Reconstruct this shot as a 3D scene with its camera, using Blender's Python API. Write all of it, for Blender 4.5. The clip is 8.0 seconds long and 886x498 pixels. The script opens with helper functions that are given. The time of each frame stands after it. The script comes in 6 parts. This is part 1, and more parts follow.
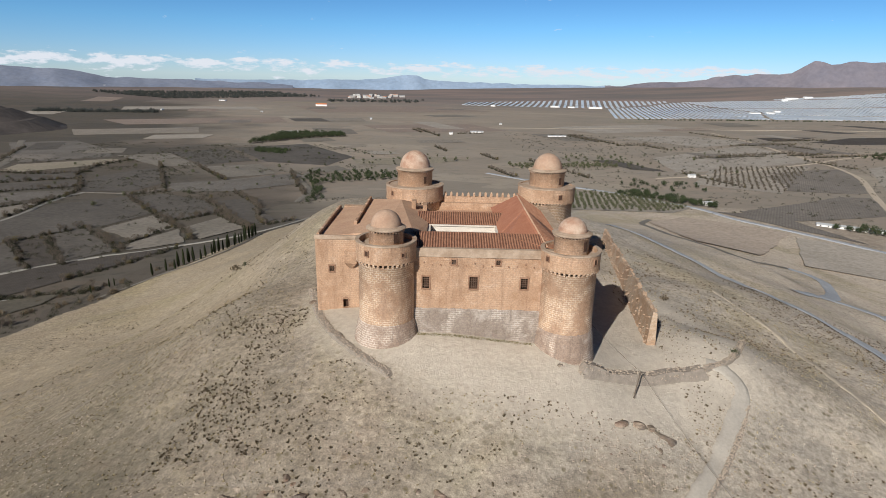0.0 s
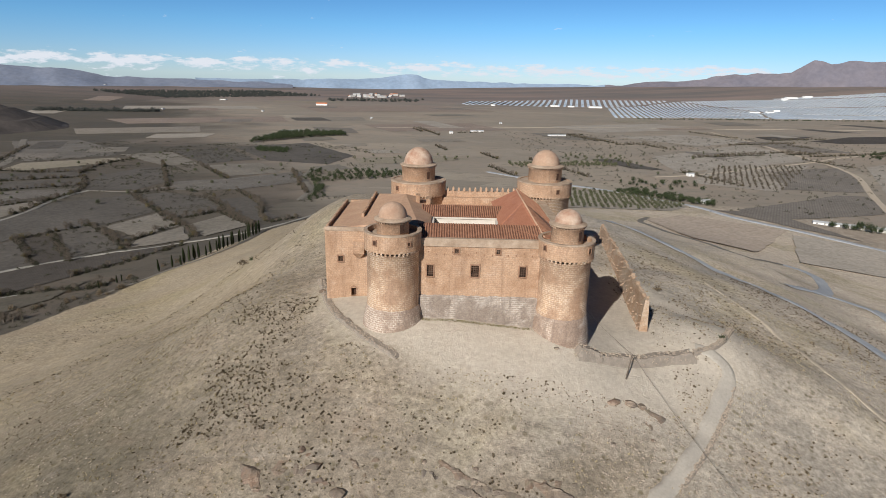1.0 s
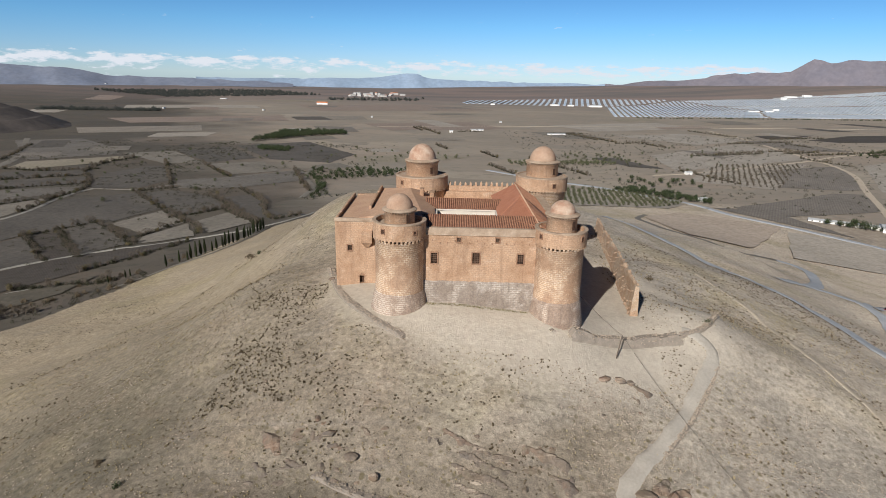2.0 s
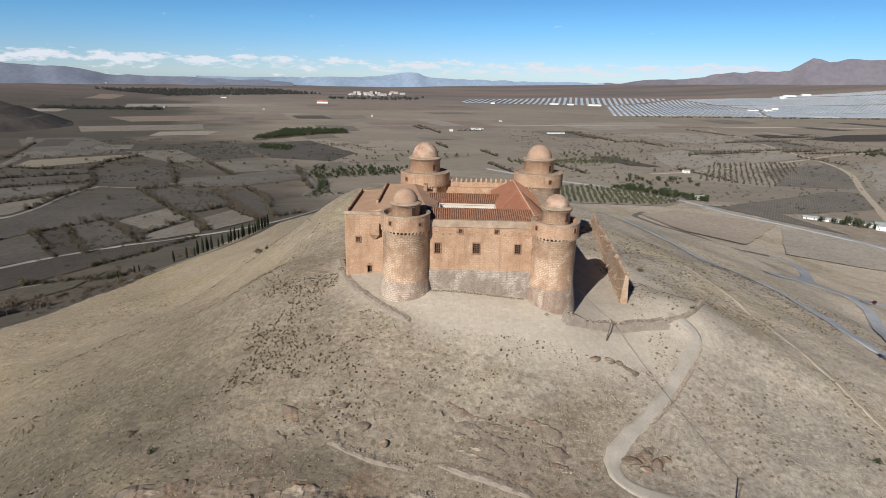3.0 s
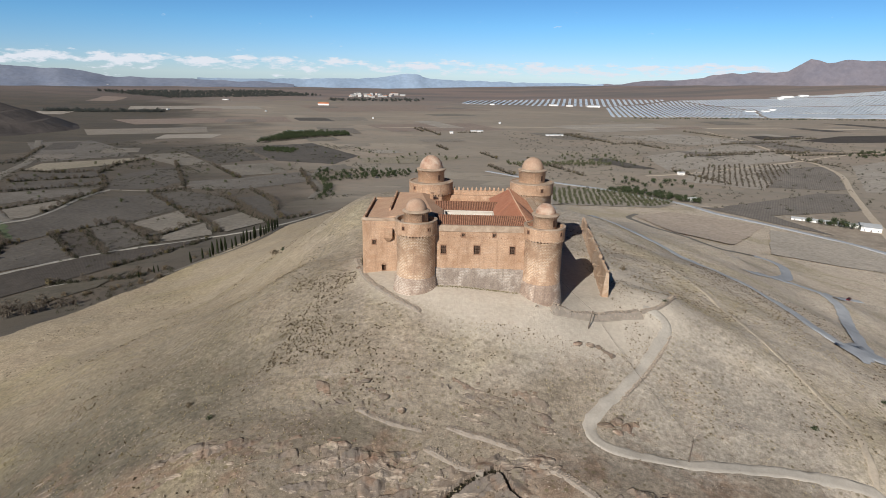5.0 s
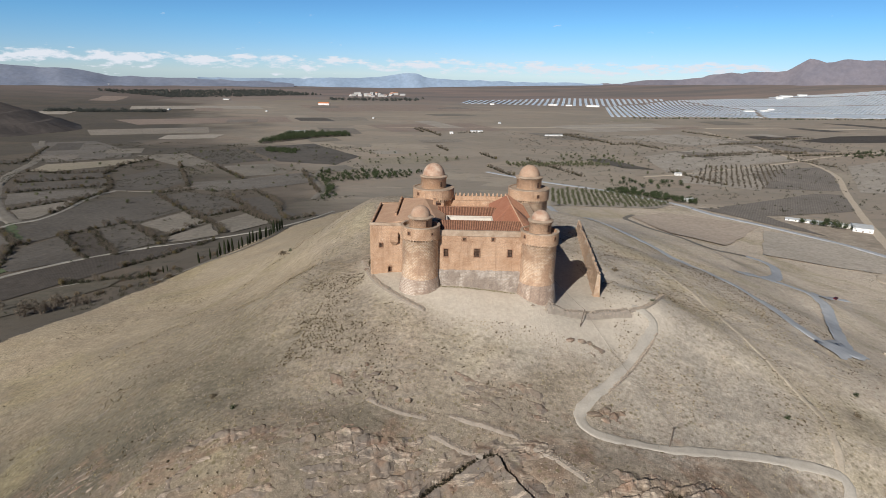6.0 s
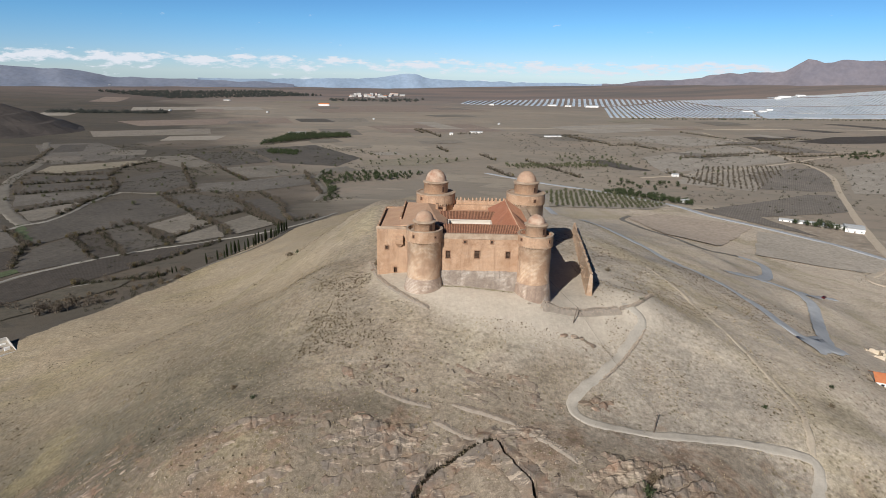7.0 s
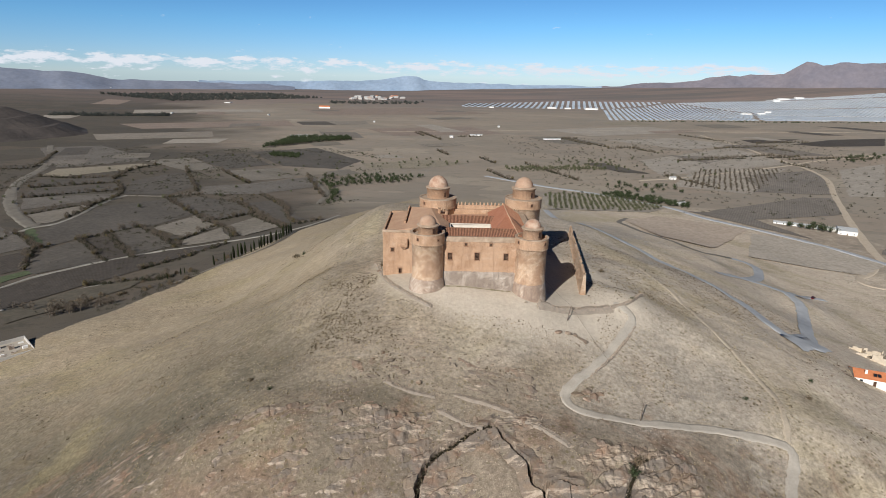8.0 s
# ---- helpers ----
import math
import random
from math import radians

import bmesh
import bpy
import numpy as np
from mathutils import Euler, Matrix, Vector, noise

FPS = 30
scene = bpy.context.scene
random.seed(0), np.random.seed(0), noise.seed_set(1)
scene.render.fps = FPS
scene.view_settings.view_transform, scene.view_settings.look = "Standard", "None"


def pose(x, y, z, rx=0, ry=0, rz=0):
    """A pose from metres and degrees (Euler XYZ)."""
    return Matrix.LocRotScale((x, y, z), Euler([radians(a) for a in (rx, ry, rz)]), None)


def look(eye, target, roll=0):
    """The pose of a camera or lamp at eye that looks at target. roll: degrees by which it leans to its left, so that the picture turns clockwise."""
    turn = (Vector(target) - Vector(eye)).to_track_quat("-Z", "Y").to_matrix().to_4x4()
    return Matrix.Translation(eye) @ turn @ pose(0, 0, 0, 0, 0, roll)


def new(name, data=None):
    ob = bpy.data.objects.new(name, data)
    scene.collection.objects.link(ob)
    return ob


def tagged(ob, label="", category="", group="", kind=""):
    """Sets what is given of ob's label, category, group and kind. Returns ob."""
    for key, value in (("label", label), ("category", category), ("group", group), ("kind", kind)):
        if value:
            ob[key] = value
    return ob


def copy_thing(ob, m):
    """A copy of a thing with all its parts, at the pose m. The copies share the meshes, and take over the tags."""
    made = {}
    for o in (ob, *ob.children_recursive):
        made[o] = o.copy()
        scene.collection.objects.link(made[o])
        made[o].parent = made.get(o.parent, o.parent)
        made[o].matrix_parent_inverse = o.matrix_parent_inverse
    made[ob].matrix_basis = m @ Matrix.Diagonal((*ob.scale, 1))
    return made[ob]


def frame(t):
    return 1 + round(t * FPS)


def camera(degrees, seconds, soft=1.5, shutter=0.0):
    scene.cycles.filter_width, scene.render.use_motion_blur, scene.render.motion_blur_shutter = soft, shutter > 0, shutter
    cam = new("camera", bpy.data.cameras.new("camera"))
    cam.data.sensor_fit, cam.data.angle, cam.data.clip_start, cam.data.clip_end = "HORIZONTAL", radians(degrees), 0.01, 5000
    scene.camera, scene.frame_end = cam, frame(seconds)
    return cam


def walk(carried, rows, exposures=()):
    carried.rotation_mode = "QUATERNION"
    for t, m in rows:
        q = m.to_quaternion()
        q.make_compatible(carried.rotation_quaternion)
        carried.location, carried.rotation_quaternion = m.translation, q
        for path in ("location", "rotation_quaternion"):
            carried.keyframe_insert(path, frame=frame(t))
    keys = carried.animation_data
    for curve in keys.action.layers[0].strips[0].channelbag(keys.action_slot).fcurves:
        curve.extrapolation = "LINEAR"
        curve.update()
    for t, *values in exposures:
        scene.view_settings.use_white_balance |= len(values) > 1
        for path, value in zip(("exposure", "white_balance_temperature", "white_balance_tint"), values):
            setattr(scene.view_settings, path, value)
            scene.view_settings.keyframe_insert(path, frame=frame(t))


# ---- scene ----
cam = camera(76.4, 8.0, soft=0.75)
PATH = [
    (0, (0.029, 0.019, 50.027), (0.017, 1.933, 49.448), 1.3),
    (0.5, (-0.26, -3.052, 50.048), (-0.272, -1.138, 49.469), 1.3),
    (1, (-0.532, -6.577, 50.118), (-0.544, -4.664, 49.537), 1.3),
    (1.5, (-0.8, -10.592, 50.224), (-0.812, -8.679, 49.642), 1.3),
    (3, (-1.666, -24.24, 51.268), (-1.677, -22.328, 50.68), 1.3),
    (3.5, (-1.933, -29.175, 52.372), (-1.944, -27.263, 51.785), 1.25),
    (4, (-2.25, -34.193, 53.844), (-2.261, -32.282, 53.257), 1.2),
    (4.5, (-2.585, -39.138, 55.527), (-2.596, -37.226, 54.942), 1.2),
    (6, (-3.666, -54.693, 62.081), (-3.676, -52.782, 61.491), 1.2),
    (6.5, (-4.039, -60.042, 63.993), (-4.048, -58.13, 63.403), 1.2),
    (7, (-4.41, -65.421, 66.007), (-4.419, -63.51, 65.417), 1.15),
    (7.5, (-4.76, -70.833, 67.922), (-4.769, -68.922, 67.334), 1.15),
    (8, (-5.102, -76.282, 69.495), (-5.111, -74.369, 68.911), 1.15),
]
walk(cam, [(t, look(eye, target, roll)) for t, eye, target, roll in PATH])

# ---- sky, sun ----
SUN_UP, SUN_FROM = 30.0, 207.0          # elevation; compass bearing of the sun, clockwise from +y
world = bpy.data.worlds.new("sky")
scene.world = world
world.use_nodes = True
wn, wl = world.node_tree.nodes, world.node_tree.links
sky = wn.new("ShaderNodeTexSky")
sky.sky_type, sky.sun_disc = "NISHITA", False
sky.sun_elevation, sky.sun_rotation = radians(SUN_UP), radians(SUN_FROM)
sky.altitude, sky.air_density, sky.dust_density, sky.ozone_density = 1200, 1.0, 0.0, 3.0
coord = wn.new("ShaderNodeTexCoord")
split = wn.new("ShaderNodeSeparateXYZ")
wl.new(coord.outputs["Generated"], split.inputs[0])


def wmath(op, a, b=None, clamp=False):
    n = wn.new("ShaderNodeMath")
    n.operation, n.use_clamp = op, clamp
    for i, v in enumerate((a, b)):
        if v is None:
            continue
        if isinstance(v, (int, float)):
            n.inputs[i].default_value = v
        else:
            wl.new(v, n.inputs[i])
    return n.outputs[0]


def wramp(fac, stops):
    r = wn.new("ShaderNodeValToRGB")
    r.color_ramp.elements.remove(r.color_ramp.elements[1])
    for i, (p, c) in enumerate(stops):
        e = r.color_ramp.elements[0] if i == 0 else r.color_ramp.elements.new(p)
        e.position, e.color = p, (*c, 1)
    wl.new(fac, r.inputs[0])
    return r.outputs[0]


# a bank of small cumulus low over the far hills, and a few thin wisps above it
stretch = wn.new("ShaderNodeMapping")
stretch.inputs["Scale"].default_value = (1.0, 1.0, 3.6)
wl.new(coord.outputs["Generated"], stretch.inputs[0])
puff = wn.new("ShaderNodeTexNoise")
puff.inputs["Scale"].default_value, puff.inputs["Detail"].default_value, puff.inputs["Roughness"].default_value = 27.0, 8.0, 0.62
wl.new(stretch.outputs[0], puff.inputs["Vector"])
band = wramp(wmath("MULTIPLY", split.outputs[2], 10.0), [(0.0, (0.3, 0.3, 0.3)), (0.07, (0.75, 0.75, 0.75)), (0.14, (1, 1, 1)), (0.21, (0.95, 0.95, 0.95)), (0.29, (0.2, 0.2, 0.2)), (0.42, (0.0, 0.0, 0.0))])
cover = wmath("SUBTRACT", wmath("ADD", puff.outputs[0], wmath("MULTIPLY", band, 0.24)), 0.675)
cover = wmath("MULTIPLY", cover, 8.5, True)
mixer = wn.new("ShaderNodeMix")
mixer.data_type = "RGBA"
wl.new(cover, mixer.inputs["Factor"])
tint = wn.new("ShaderNodeMix")
tint.data_type, tint.blend_type = "RGBA", "MULTIPLY"
tint.inputs["Factor"].default_value = 1.0
wl.new(sky.outputs[0], tint.inputs["A"])
wl.new(wramp(wmath("MULTIPLY", split.outputs[2], 2.0), [(0.0, (0.75, 0.98, 1.42)), (0.06, (0.70, 0.98, 1.45)), (0.16, (0.56, 0.97, 1.38)), (0.3, (0.44, 0.80, 1.14)), (0.6, (0.12, 0.215, 0.34)), (1.0, (0.085, 0.155, 0.25))]), tint.inputs["B"])
wl.new(tint.outputs["Result"], mixer.inputs["A"])
mixer.inputs["B"].default_value = (10.0, 10.6, 11.6, 1)
bg = wn["Background"]
wl.new(mixer.outputs["Result"], bg.inputs[0])
bg.inputs[1].default_value = 0.075

sun = new("sun", bpy.data.lights.new("sun", "SUN"))
sun.data.energy, sun.data.angle, sun.data.color = 5.0, radians(0.53), (1.0, 0.96, 0.90)
az, up = radians(SUN_FROM), radians(SUN_UP)
sun.matrix_world = look((math.sin(az) * math.cos(up) * 300, math.cos(az) * math.cos(up) * 300, math.sin(up) * 300), (0, 0, 0))
scene.view_settings.exposure = 0.0


# ---- materials ----
class Mat:
    """A node material under construction, with short calls for the nodes it needs."""

    def __init__(self, name, rough=0.9, metal=0.0):
        self.m = bpy.data.materials.new(name)
        self.m.use_nodes = True
        self.n, self.l = self.m.node_tree.nodes, self.m.node_tree.links
        self.b = self.n["Principled BSDF"]
        self.b.inputs["Roughness"].default_value, self.b.inputs["Metallic"].default_value = rough, metal
        self.b.inputs["Specular IOR Level"].default_value = 0.25
        self.geo = self.n.new("ShaderNodeNewGeometry")
        self.obj = self.n.new("ShaderNodeTexCoord")

    def put(self, sock, v):
        if isinstance(v, (int, float)):
            sock.default_value = v
        elif isinstance(v, tuple):
            sock.default_value = (*v, 1) if len(v) == 3 and sock.type == "RGBA" else v
        else:
            self.l.new(v, sock)

    def pos(self, scale=(1, 1, 1), turn=0.0, local=False):
        mp = self.n.new("ShaderNodeMapping")
        self.l.new(self.obj.outputs["Object"] if local else self.geo.outputs["Position"], mp.inputs[0])
        mp.inputs["Scale"].default_value, mp.inputs["Rotation"].default_value = scale, (0, 0, radians(turn))
        return mp.outputs[0]

    def uv(self):
        return self.obj.outputs["UV"]

    def noise(self, vec, scale, detail=4, rough=0.6, warp=0.0):
        t = self.n.new("ShaderNodeTexNoise")
        self.l.new(vec, t.inputs["Vector"])
        t.inputs["Scale"].default_value, t.inputs["Detail"].default_value, t.inputs["Roughness"].default_value, t.inputs["Distortion"].default_value = scale, detail, rough, warp
        return t.outputs[0]

    def voronoi(self, vec, scale, feature="F1", out="Color", rnd=1.0, metric="EUCLIDEAN"):
        t = self.n.new("ShaderNodeTexVoronoi")
        t.feature = feature
        if feature != "DISTANCE_TO_EDGE":
            t.distance = metric
        self.l.new(vec, t.inputs["Vector"])
        t.inputs["Scale"].default_value, t.inputs["Randomness"].default_value = scale, rnd
        return t.outputs[out]

    def wave(self, vec, scale, warp=0.0, axis="X"):
        t = self.n.new("ShaderNodeTexWave")
        t.bands_direction = axis
        self.l.new(vec, t.inputs["Vector"])
        t.inputs["Scale"].default_value, t.inputs["Distortion"].default_value, t.inputs["Detail"].default_value = scale, warp, 2
        return t.outputs["Fac"]

    def ramp(self, fac, stops):
        r = self.n.new("ShaderNodeValToRGB")
        r.color_ramp.elements.remove(r.color_ramp.elements[1])
        for i, (p, c) in enumerate(stops):
            c = (c, c, c) if isinstance(c, (int, float)) else c
            e = r.color_ramp.elements[0] if i == 0 else r.color_ramp.elements.new(p)
            e.position, e.color = p, (*c, 1)
        self.l.new(fac, r.inputs[0])
        return r.outputs[0]

    def mix(self, fac, a, b, how="MIX"):
        x = self.n.new("ShaderNodeMix")
        x.data_type, x.blend_type = "RGBA", how
        self.put(x.inputs["Factor"], fac)
        self.put(x.inputs["A"], a)
        self.put(x.inputs["B"], b)
        return x.outputs["Result"]

    def math(self, op, a, b=0.0, clamp=False):
        x = self.n.new("ShaderNodeMath")
        x.operation, x.use_clamp = op, clamp
        self.put(x.inputs[0], a)
        self.put(x.inputs[1], b)
        return x.outputs[0]

    def muted(self, colour, share):
        """The same colour with less saturation."""
        h = self.n.new("ShaderNodeHueSaturation")
        h.inputs["Saturation"].default_value = share
        self.put(h.inputs["Color"], colour)
        return h.outputs[0]

    def height(self):
        s = self.n.new("ShaderNodeSeparateXYZ")
        self.l.new(self.geo.outputs["Position"], s.inputs[0])
        return s.outputs[2]

    def random(self):
        o = self.n.new("ShaderNodeObjectInfo")
        return o.outputs["Random"]

    def done(self, colour, bump=None, strength=0.4, dist=0.05, rough=None):
        self.put(self.b.inputs["Base Color"], colour)
        if rough is not None:
            self.put(self.b.inputs["Roughness"], rough)
        if bump is not None:
            bn = self.n.new("ShaderNodeBump")
            bn.inputs["Strength"].default_value, bn.inputs["Distance"].default_value = strength, dist
            self.l.new(bump, bn.inputs["Height"])
            self.l.new(bn.outputs[0], self.b.inputs["Normal"])
        return self.m


def varied(name, a, b, scale, fine=8.0, rough=0.9, metal=0.0, strength=0.4, dist=0.05, local=False):
    """A plain weathered surface: two tones at a large and a fine scale, with relief."""
    m = Mat(name, rough, metal)
    p = m.pos(local=local)
    c = m.mix(m.ramp(m.noise(p, scale, 5), [(0.32, 0.0), (0.68, 1.0)]), a, b)
    f = m.noise(p, scale * fine, 4, 0.7)
    c = m.mix(0.35, c, m.ramp(f, [(0.25, (0.35, 0.35, 0.35)), (0.75, (0.75, 0.75, 0.75))]), "OVERLAY")
    return m.done(c, f, strength, dist)


def tones(name, a, b, rough=0.9):
    """One kind of object whose pieces differ a little from one to the next."""
    m = Mat(name, rough)
    c = m.mix(m.random(), a, b)
    f = m.noise(m.pos(local=True), 2.5, 4, 0.7)
    return m.done(m.mix(0.5, c, m.ramp(f, [(0.25, 0.3), (0.75, 0.75)]), "OVERLAY"), f, 0.4, 0.05)


def masonry(name, base, pale, dark, block, mortar, course=(0.9, 0.42), fade=0.5, stain=None, gap=0.05):
    """Coursed walling on UVs in metres: blocks of differing tone, pale joints, stains and worn render."""
    m = Mat(name, 0.93)
    uv = m.uv()
    p = m.pos()
    br = m.n.new("ShaderNodeTexBrick")
    m.l.new(uv, br.inputs["Vector"])
    br.inputs["Scale"].default_value = 1.0
    br.inputs["Brick Width"].default_value, br.inputs["Row Height"].default_value = course
    br.inputs["Mortar Size"].default_value, br.inputs["Mortar Smooth"].default_value = gap, 0.7
    m.put(br.inputs["Color1"], block)
    m.put(br.inputs["Color2"], base)
    m.put(br.inputs["Mortar"], mortar)
    large = m.noise(p, 0.16, 6, 0.62, 0.4)
    wear = m.ramp(large, [(0.46, 0.0), (0.56, 1.0)])
    plain = m.mix(m.ramp(m.noise(p, 0.5, 6, 0.7), [(0.3, 0.0), (0.7, 1.0)]), base, dark)
    c = m.mix(m.math("MULTIPLY", wear, fade), plain, br.outputs["Color"])
    c = m.mix(m.ramp(m.noise(p, 0.33, 7, 0.68, 0.6), [(0.56, 0.0), (0.74, 0.75)]), c, pale)
    if stain:
        sv = m.noise(m.pos((1.1, 1.1, 0.12)), 0.8, 5, 0.6)
        c = m.mix(m.ramp(sv, [(0.50, 0.0), (0.72, 0.75)]), c, stain)
    fine = m.noise(p, 3.2, 5, 0.75)
    c = m.mix(0.7, c, m.ramp(fine, [(0.25, 0.24), (0.75, 0.78)]), "OVERLAY")
    c = m.mix(m.ramp(m.noise(p, 1.1, 5, 0.7), [(0.60, 0.0), (0.72, 0.55)]), c, dark)
    bump = m.math("ADD", m.math("MULTIPLY", br.outputs["Fac"], -0.5), fine)
    return m.done(c, bump, 0.5, 0.08)


SAND = masonry("sandstone_wall", (0.455, 0.302, 0.20), (0.60, 0.455, 0.345), (0.36, 0.215, 0.13), (0.54, 0.35, 0.225), (0.62, 0.46, 0.34), fade=0.6, stain=(0.30, 0.185, 0.12))
TOWER_STONE = masonry("tower_sandstone", (0.465, 0.315, 0.216), (0.64, 0.50, 0.38), (0.37, 0.225, 0.14), (0.55, 0.365, 0.235), (0.72, 0.59, 0.45), (0.78, 0.40), 0.95, (0.32, 0.205, 0.14), 0.07)
FOOT_STONE = masonry("tower_foot_rubble", (0.36, 0.27, 0.21), (0.55, 0.46, 0.385), (0.26, 0.185, 0.14), (0.43, 0.32, 0.25), (0.60, 0.51, 0.42), (0.9, 0.42), 1.0, (0.22, 0.165, 0.13), 0.09)
GREY_STONE = masonry("grey_rubble_stone", (0.31, 0.255, 0.21), (0.54, 0.48, 0.42), (0.23, 0.18, 0.145), (0.40, 0.33, 0.27), (0.53, 0.47, 0.41), (1.1, 0.40), 1.0, (0.20, 0.16, 0.13), 0.08)
COPING = varied("weathered_coping", (0.30, 0.215, 0.15), (0.47, 0.365, 0.275), 0.45, 7)
DOME_CLAY = varied("dome_render", (0.37, 0.235, 0.16), (0.46, 0.325, 0.235), 0.35, 6)
LICHEN = varied("patched_dome_render", (0.34, 0.19, 0.125), (0.56, 0.43, 0.33), 0.45, 6)
EARTH_ROOF = varied("worn_earth_roof", (0.44, 0.27, 0.18), (0.50, 0.33, 0.22), 0.3, 8)
RED_ROOF = varied("red_tile_slope", (0.36, 0.145, 0.085), (0.42, 0.19, 0.115), 0.6, 8)
TILE = varied("brown_roof_tile", (0.27, 0.125, 0.075), (0.40, 0.21, 0.13), 0.9, 5)
TILE_GAP = varied("tile_channel", (0.13, 0.065, 0.045), (0.20, 0.10, 0.065), 0.9, 5)
PLASTER = varied("white_court_stone", (0.60, 0.54, 0.46), (0.70, 0.64, 0.56), 0.6)
# near-black brown for doors, tyres and panels standing in for unlit openings
DARK = varied("dark_brown_fill", (0.055, 0.03, 0.02), (0.10, 0.055, 0.036), 1.0)
IRON = varied("rusted_iron", (0.13, 0.085, 0.06), (0.18, 0.12, 0.085), 2.0, rough=0.7)
FRAME = varied("carved_window_stone", (0.25, 0.14, 0.085), (0.34, 0.21, 0.14), 1.2)


# ---- small builders ----
def add(name, bm, mats, smooth=False):
    me = bpy.data.meshes.new(name)
    bm.to_mesh(me)
    bm.free()
    for m in mats if isinstance(mats, (list, tuple)) else [mats]:
        me.materials.append(m)
    if smooth:
        for p in me.polygons:
            p.use_smooth = True
    return new(name, me)


def part(name, bm, mats, parent, label="", smooth=False):
    ob = add(name, bm, mats, smooth)
    ob.parent = parent
    ob.matrix_parent_inverse = parent.matrix_world.inverted() if parent.type != "EMPTY" else Matrix.Translation(-parent.location)
    if label:
        tagged(ob, label)
    return ob


def thing(name, at, label, category, group="", kind=""):
    e = new(name)
    e.location = at
    e.empty_display_size = 0.5
    return tagged(e, label, category, group, kind)


def box(bm, x0, x1, y0, y1, z0, z1, mat=0, bevel=0.0):
    m = Matrix.Translation(((x0 + x1) / 2, (y0 + y1) / 2, (z0 + z1) / 2)) @ Matrix.Diagonal((x1 - x0, y1 - y0, z1 - z0, 1))
    r = bmesh.ops.create_cube(bm, size=1, matrix=m, calc_uvs=True)
    faces = {f for v in r["verts"] for f in v.link_faces}
    for f in faces:
        f.material_index = mat
    if bevel:
        bmesh.ops.bevel(bm, geom=list({e for v in r["verts"] for e in v.link_edges}), offset=bevel, segments=1, affect="EDGES")
    return r["verts"]


def box_uv(bm):
    """UVs in metres, from the side that each face looks to."""
    uv = bm.loops.layers.uv.verify()
    for f in bm.faces:
        n = f.normal
        for l in f.loops:
            c = l.vert.co
            l[uv].uv = (c.x, c.y) if abs(n.z) > 0.75 else ((c.x, c.z) if abs(n.y) > abs(n.x) else (c.y, c.z))
    return bm


def lathe(profile, seg=64, cx=0.0, cy=0.0, wobble=0.0, seed=0, closed=False):
    """A turned body from (radius, height) pairs, with UVs in metres."""
    rnd = random.Random(seed)
    bm = bmesh.new()
    uv = bm.loops.layers.uv.verify()
    rings = []
    for r, z in profile:
        rings.append([bm.verts.new((cx + (r + rnd.uniform(-wobble, wobble)) * math.cos(2 * math.pi * i / seg), cy + (r + rnd.uniform(-wobble, wobble)) * math.sin(2 * math.pi * i / seg), z + rnd.uniform(-wobble, wobble))) for i in range(seg)])
    length = 0.0
    for k in range(len(rings) - 1):
        (r0, z0), (r1, z1) = profile[k], profile[k + 1]
        step = math.hypot(r1 - r0, z1 - z0)
        rr = max(r0, r1)
        for i in range(seg):
            j = (i + 1) % seg
            f = bm.faces.new((rings[k][i], rings[k][j], rings[k + 1][j], rings[k + 1][i]))
            a0, a1 = 2 * math.pi * i / seg * rr, 2 * math.pi * (i + 1) / seg * rr
            for l, q in zip(f.loops, ((a0, length), (a1, length), (a1, length + step), (a0, length + step))):
                l[uv].uv = q
        length += step
    return bm


# ---- the ground: one sheet with the castle hill on it ----
LATTICE = np.random.RandomState(5).rand(128, 128)


def vnoise(x, y, size):
    """Smooth value noise from -1 to 1, with features of that size in metres."""
    x, y = np.asarray(x, float) / size + 37.3, np.asarray(y, float) / size + 11.7
    i, j = np.floor(x).astype(int), np.floor(y).astype(int)
    u, v = x - i, y - j
    u, v = u * u * (3 - 2 * u), v * v * (3 - 2 * v)
    g = lambda a, b: LATTICE[a % 128, b % 128]
    return 2 * ((g(i, j) * (1 - u) + g(i + 1, j) * u) * (1 - v) + (g(i, j + 1) * (1 - u) + g(i + 1, j + 1) * u) * v) - 1


REACH = (167.6, (37.99, 47.37), (-17.44, 11.17), (-5.92, -14.52), (-1.46, 2.42), (3.78, 2.43), (4.85, -6.72))
BUMPS = ((6, 97, 30, 14, 3.2), (23, 94, 9, 8, 1.6), (150, 270, 30, 30, 4.0), (103, 199, 22, 20, -3.0), (58, 236, 25, 25, 3.0), (196, 226, 22, 22, 3.5), (-34, 196, 26, 42, 8.0), (60, 107, 16, 14, 4.5), (150, 150, 34, 34, 1.5), (-120, 150, 36, 36, 1.9), (-185, 205, 40, 40, 4.3), (-75, 130, 24, 30, -5.3))
# broad swells of the slope before the castle: rows from the foot upwards, from west to east
SWELLS = {38: (0.0, 2.0, 3.2, 1.6, 0.4, -0.2, -3.0, -0.2), 60: (0.2, -2.2, -3.1, 0.4, -5.3, -2.0, 0.9, 3.6), 82: (2.7, -1.8, -1.8, 1.1, -0.5, -1.7, -1.5, -1.0)}
BUMPS += tuple((-85 + 28 * i, by, 24, 19, h) for by, row in SWELLS.items() for i, h in enumerate(row))


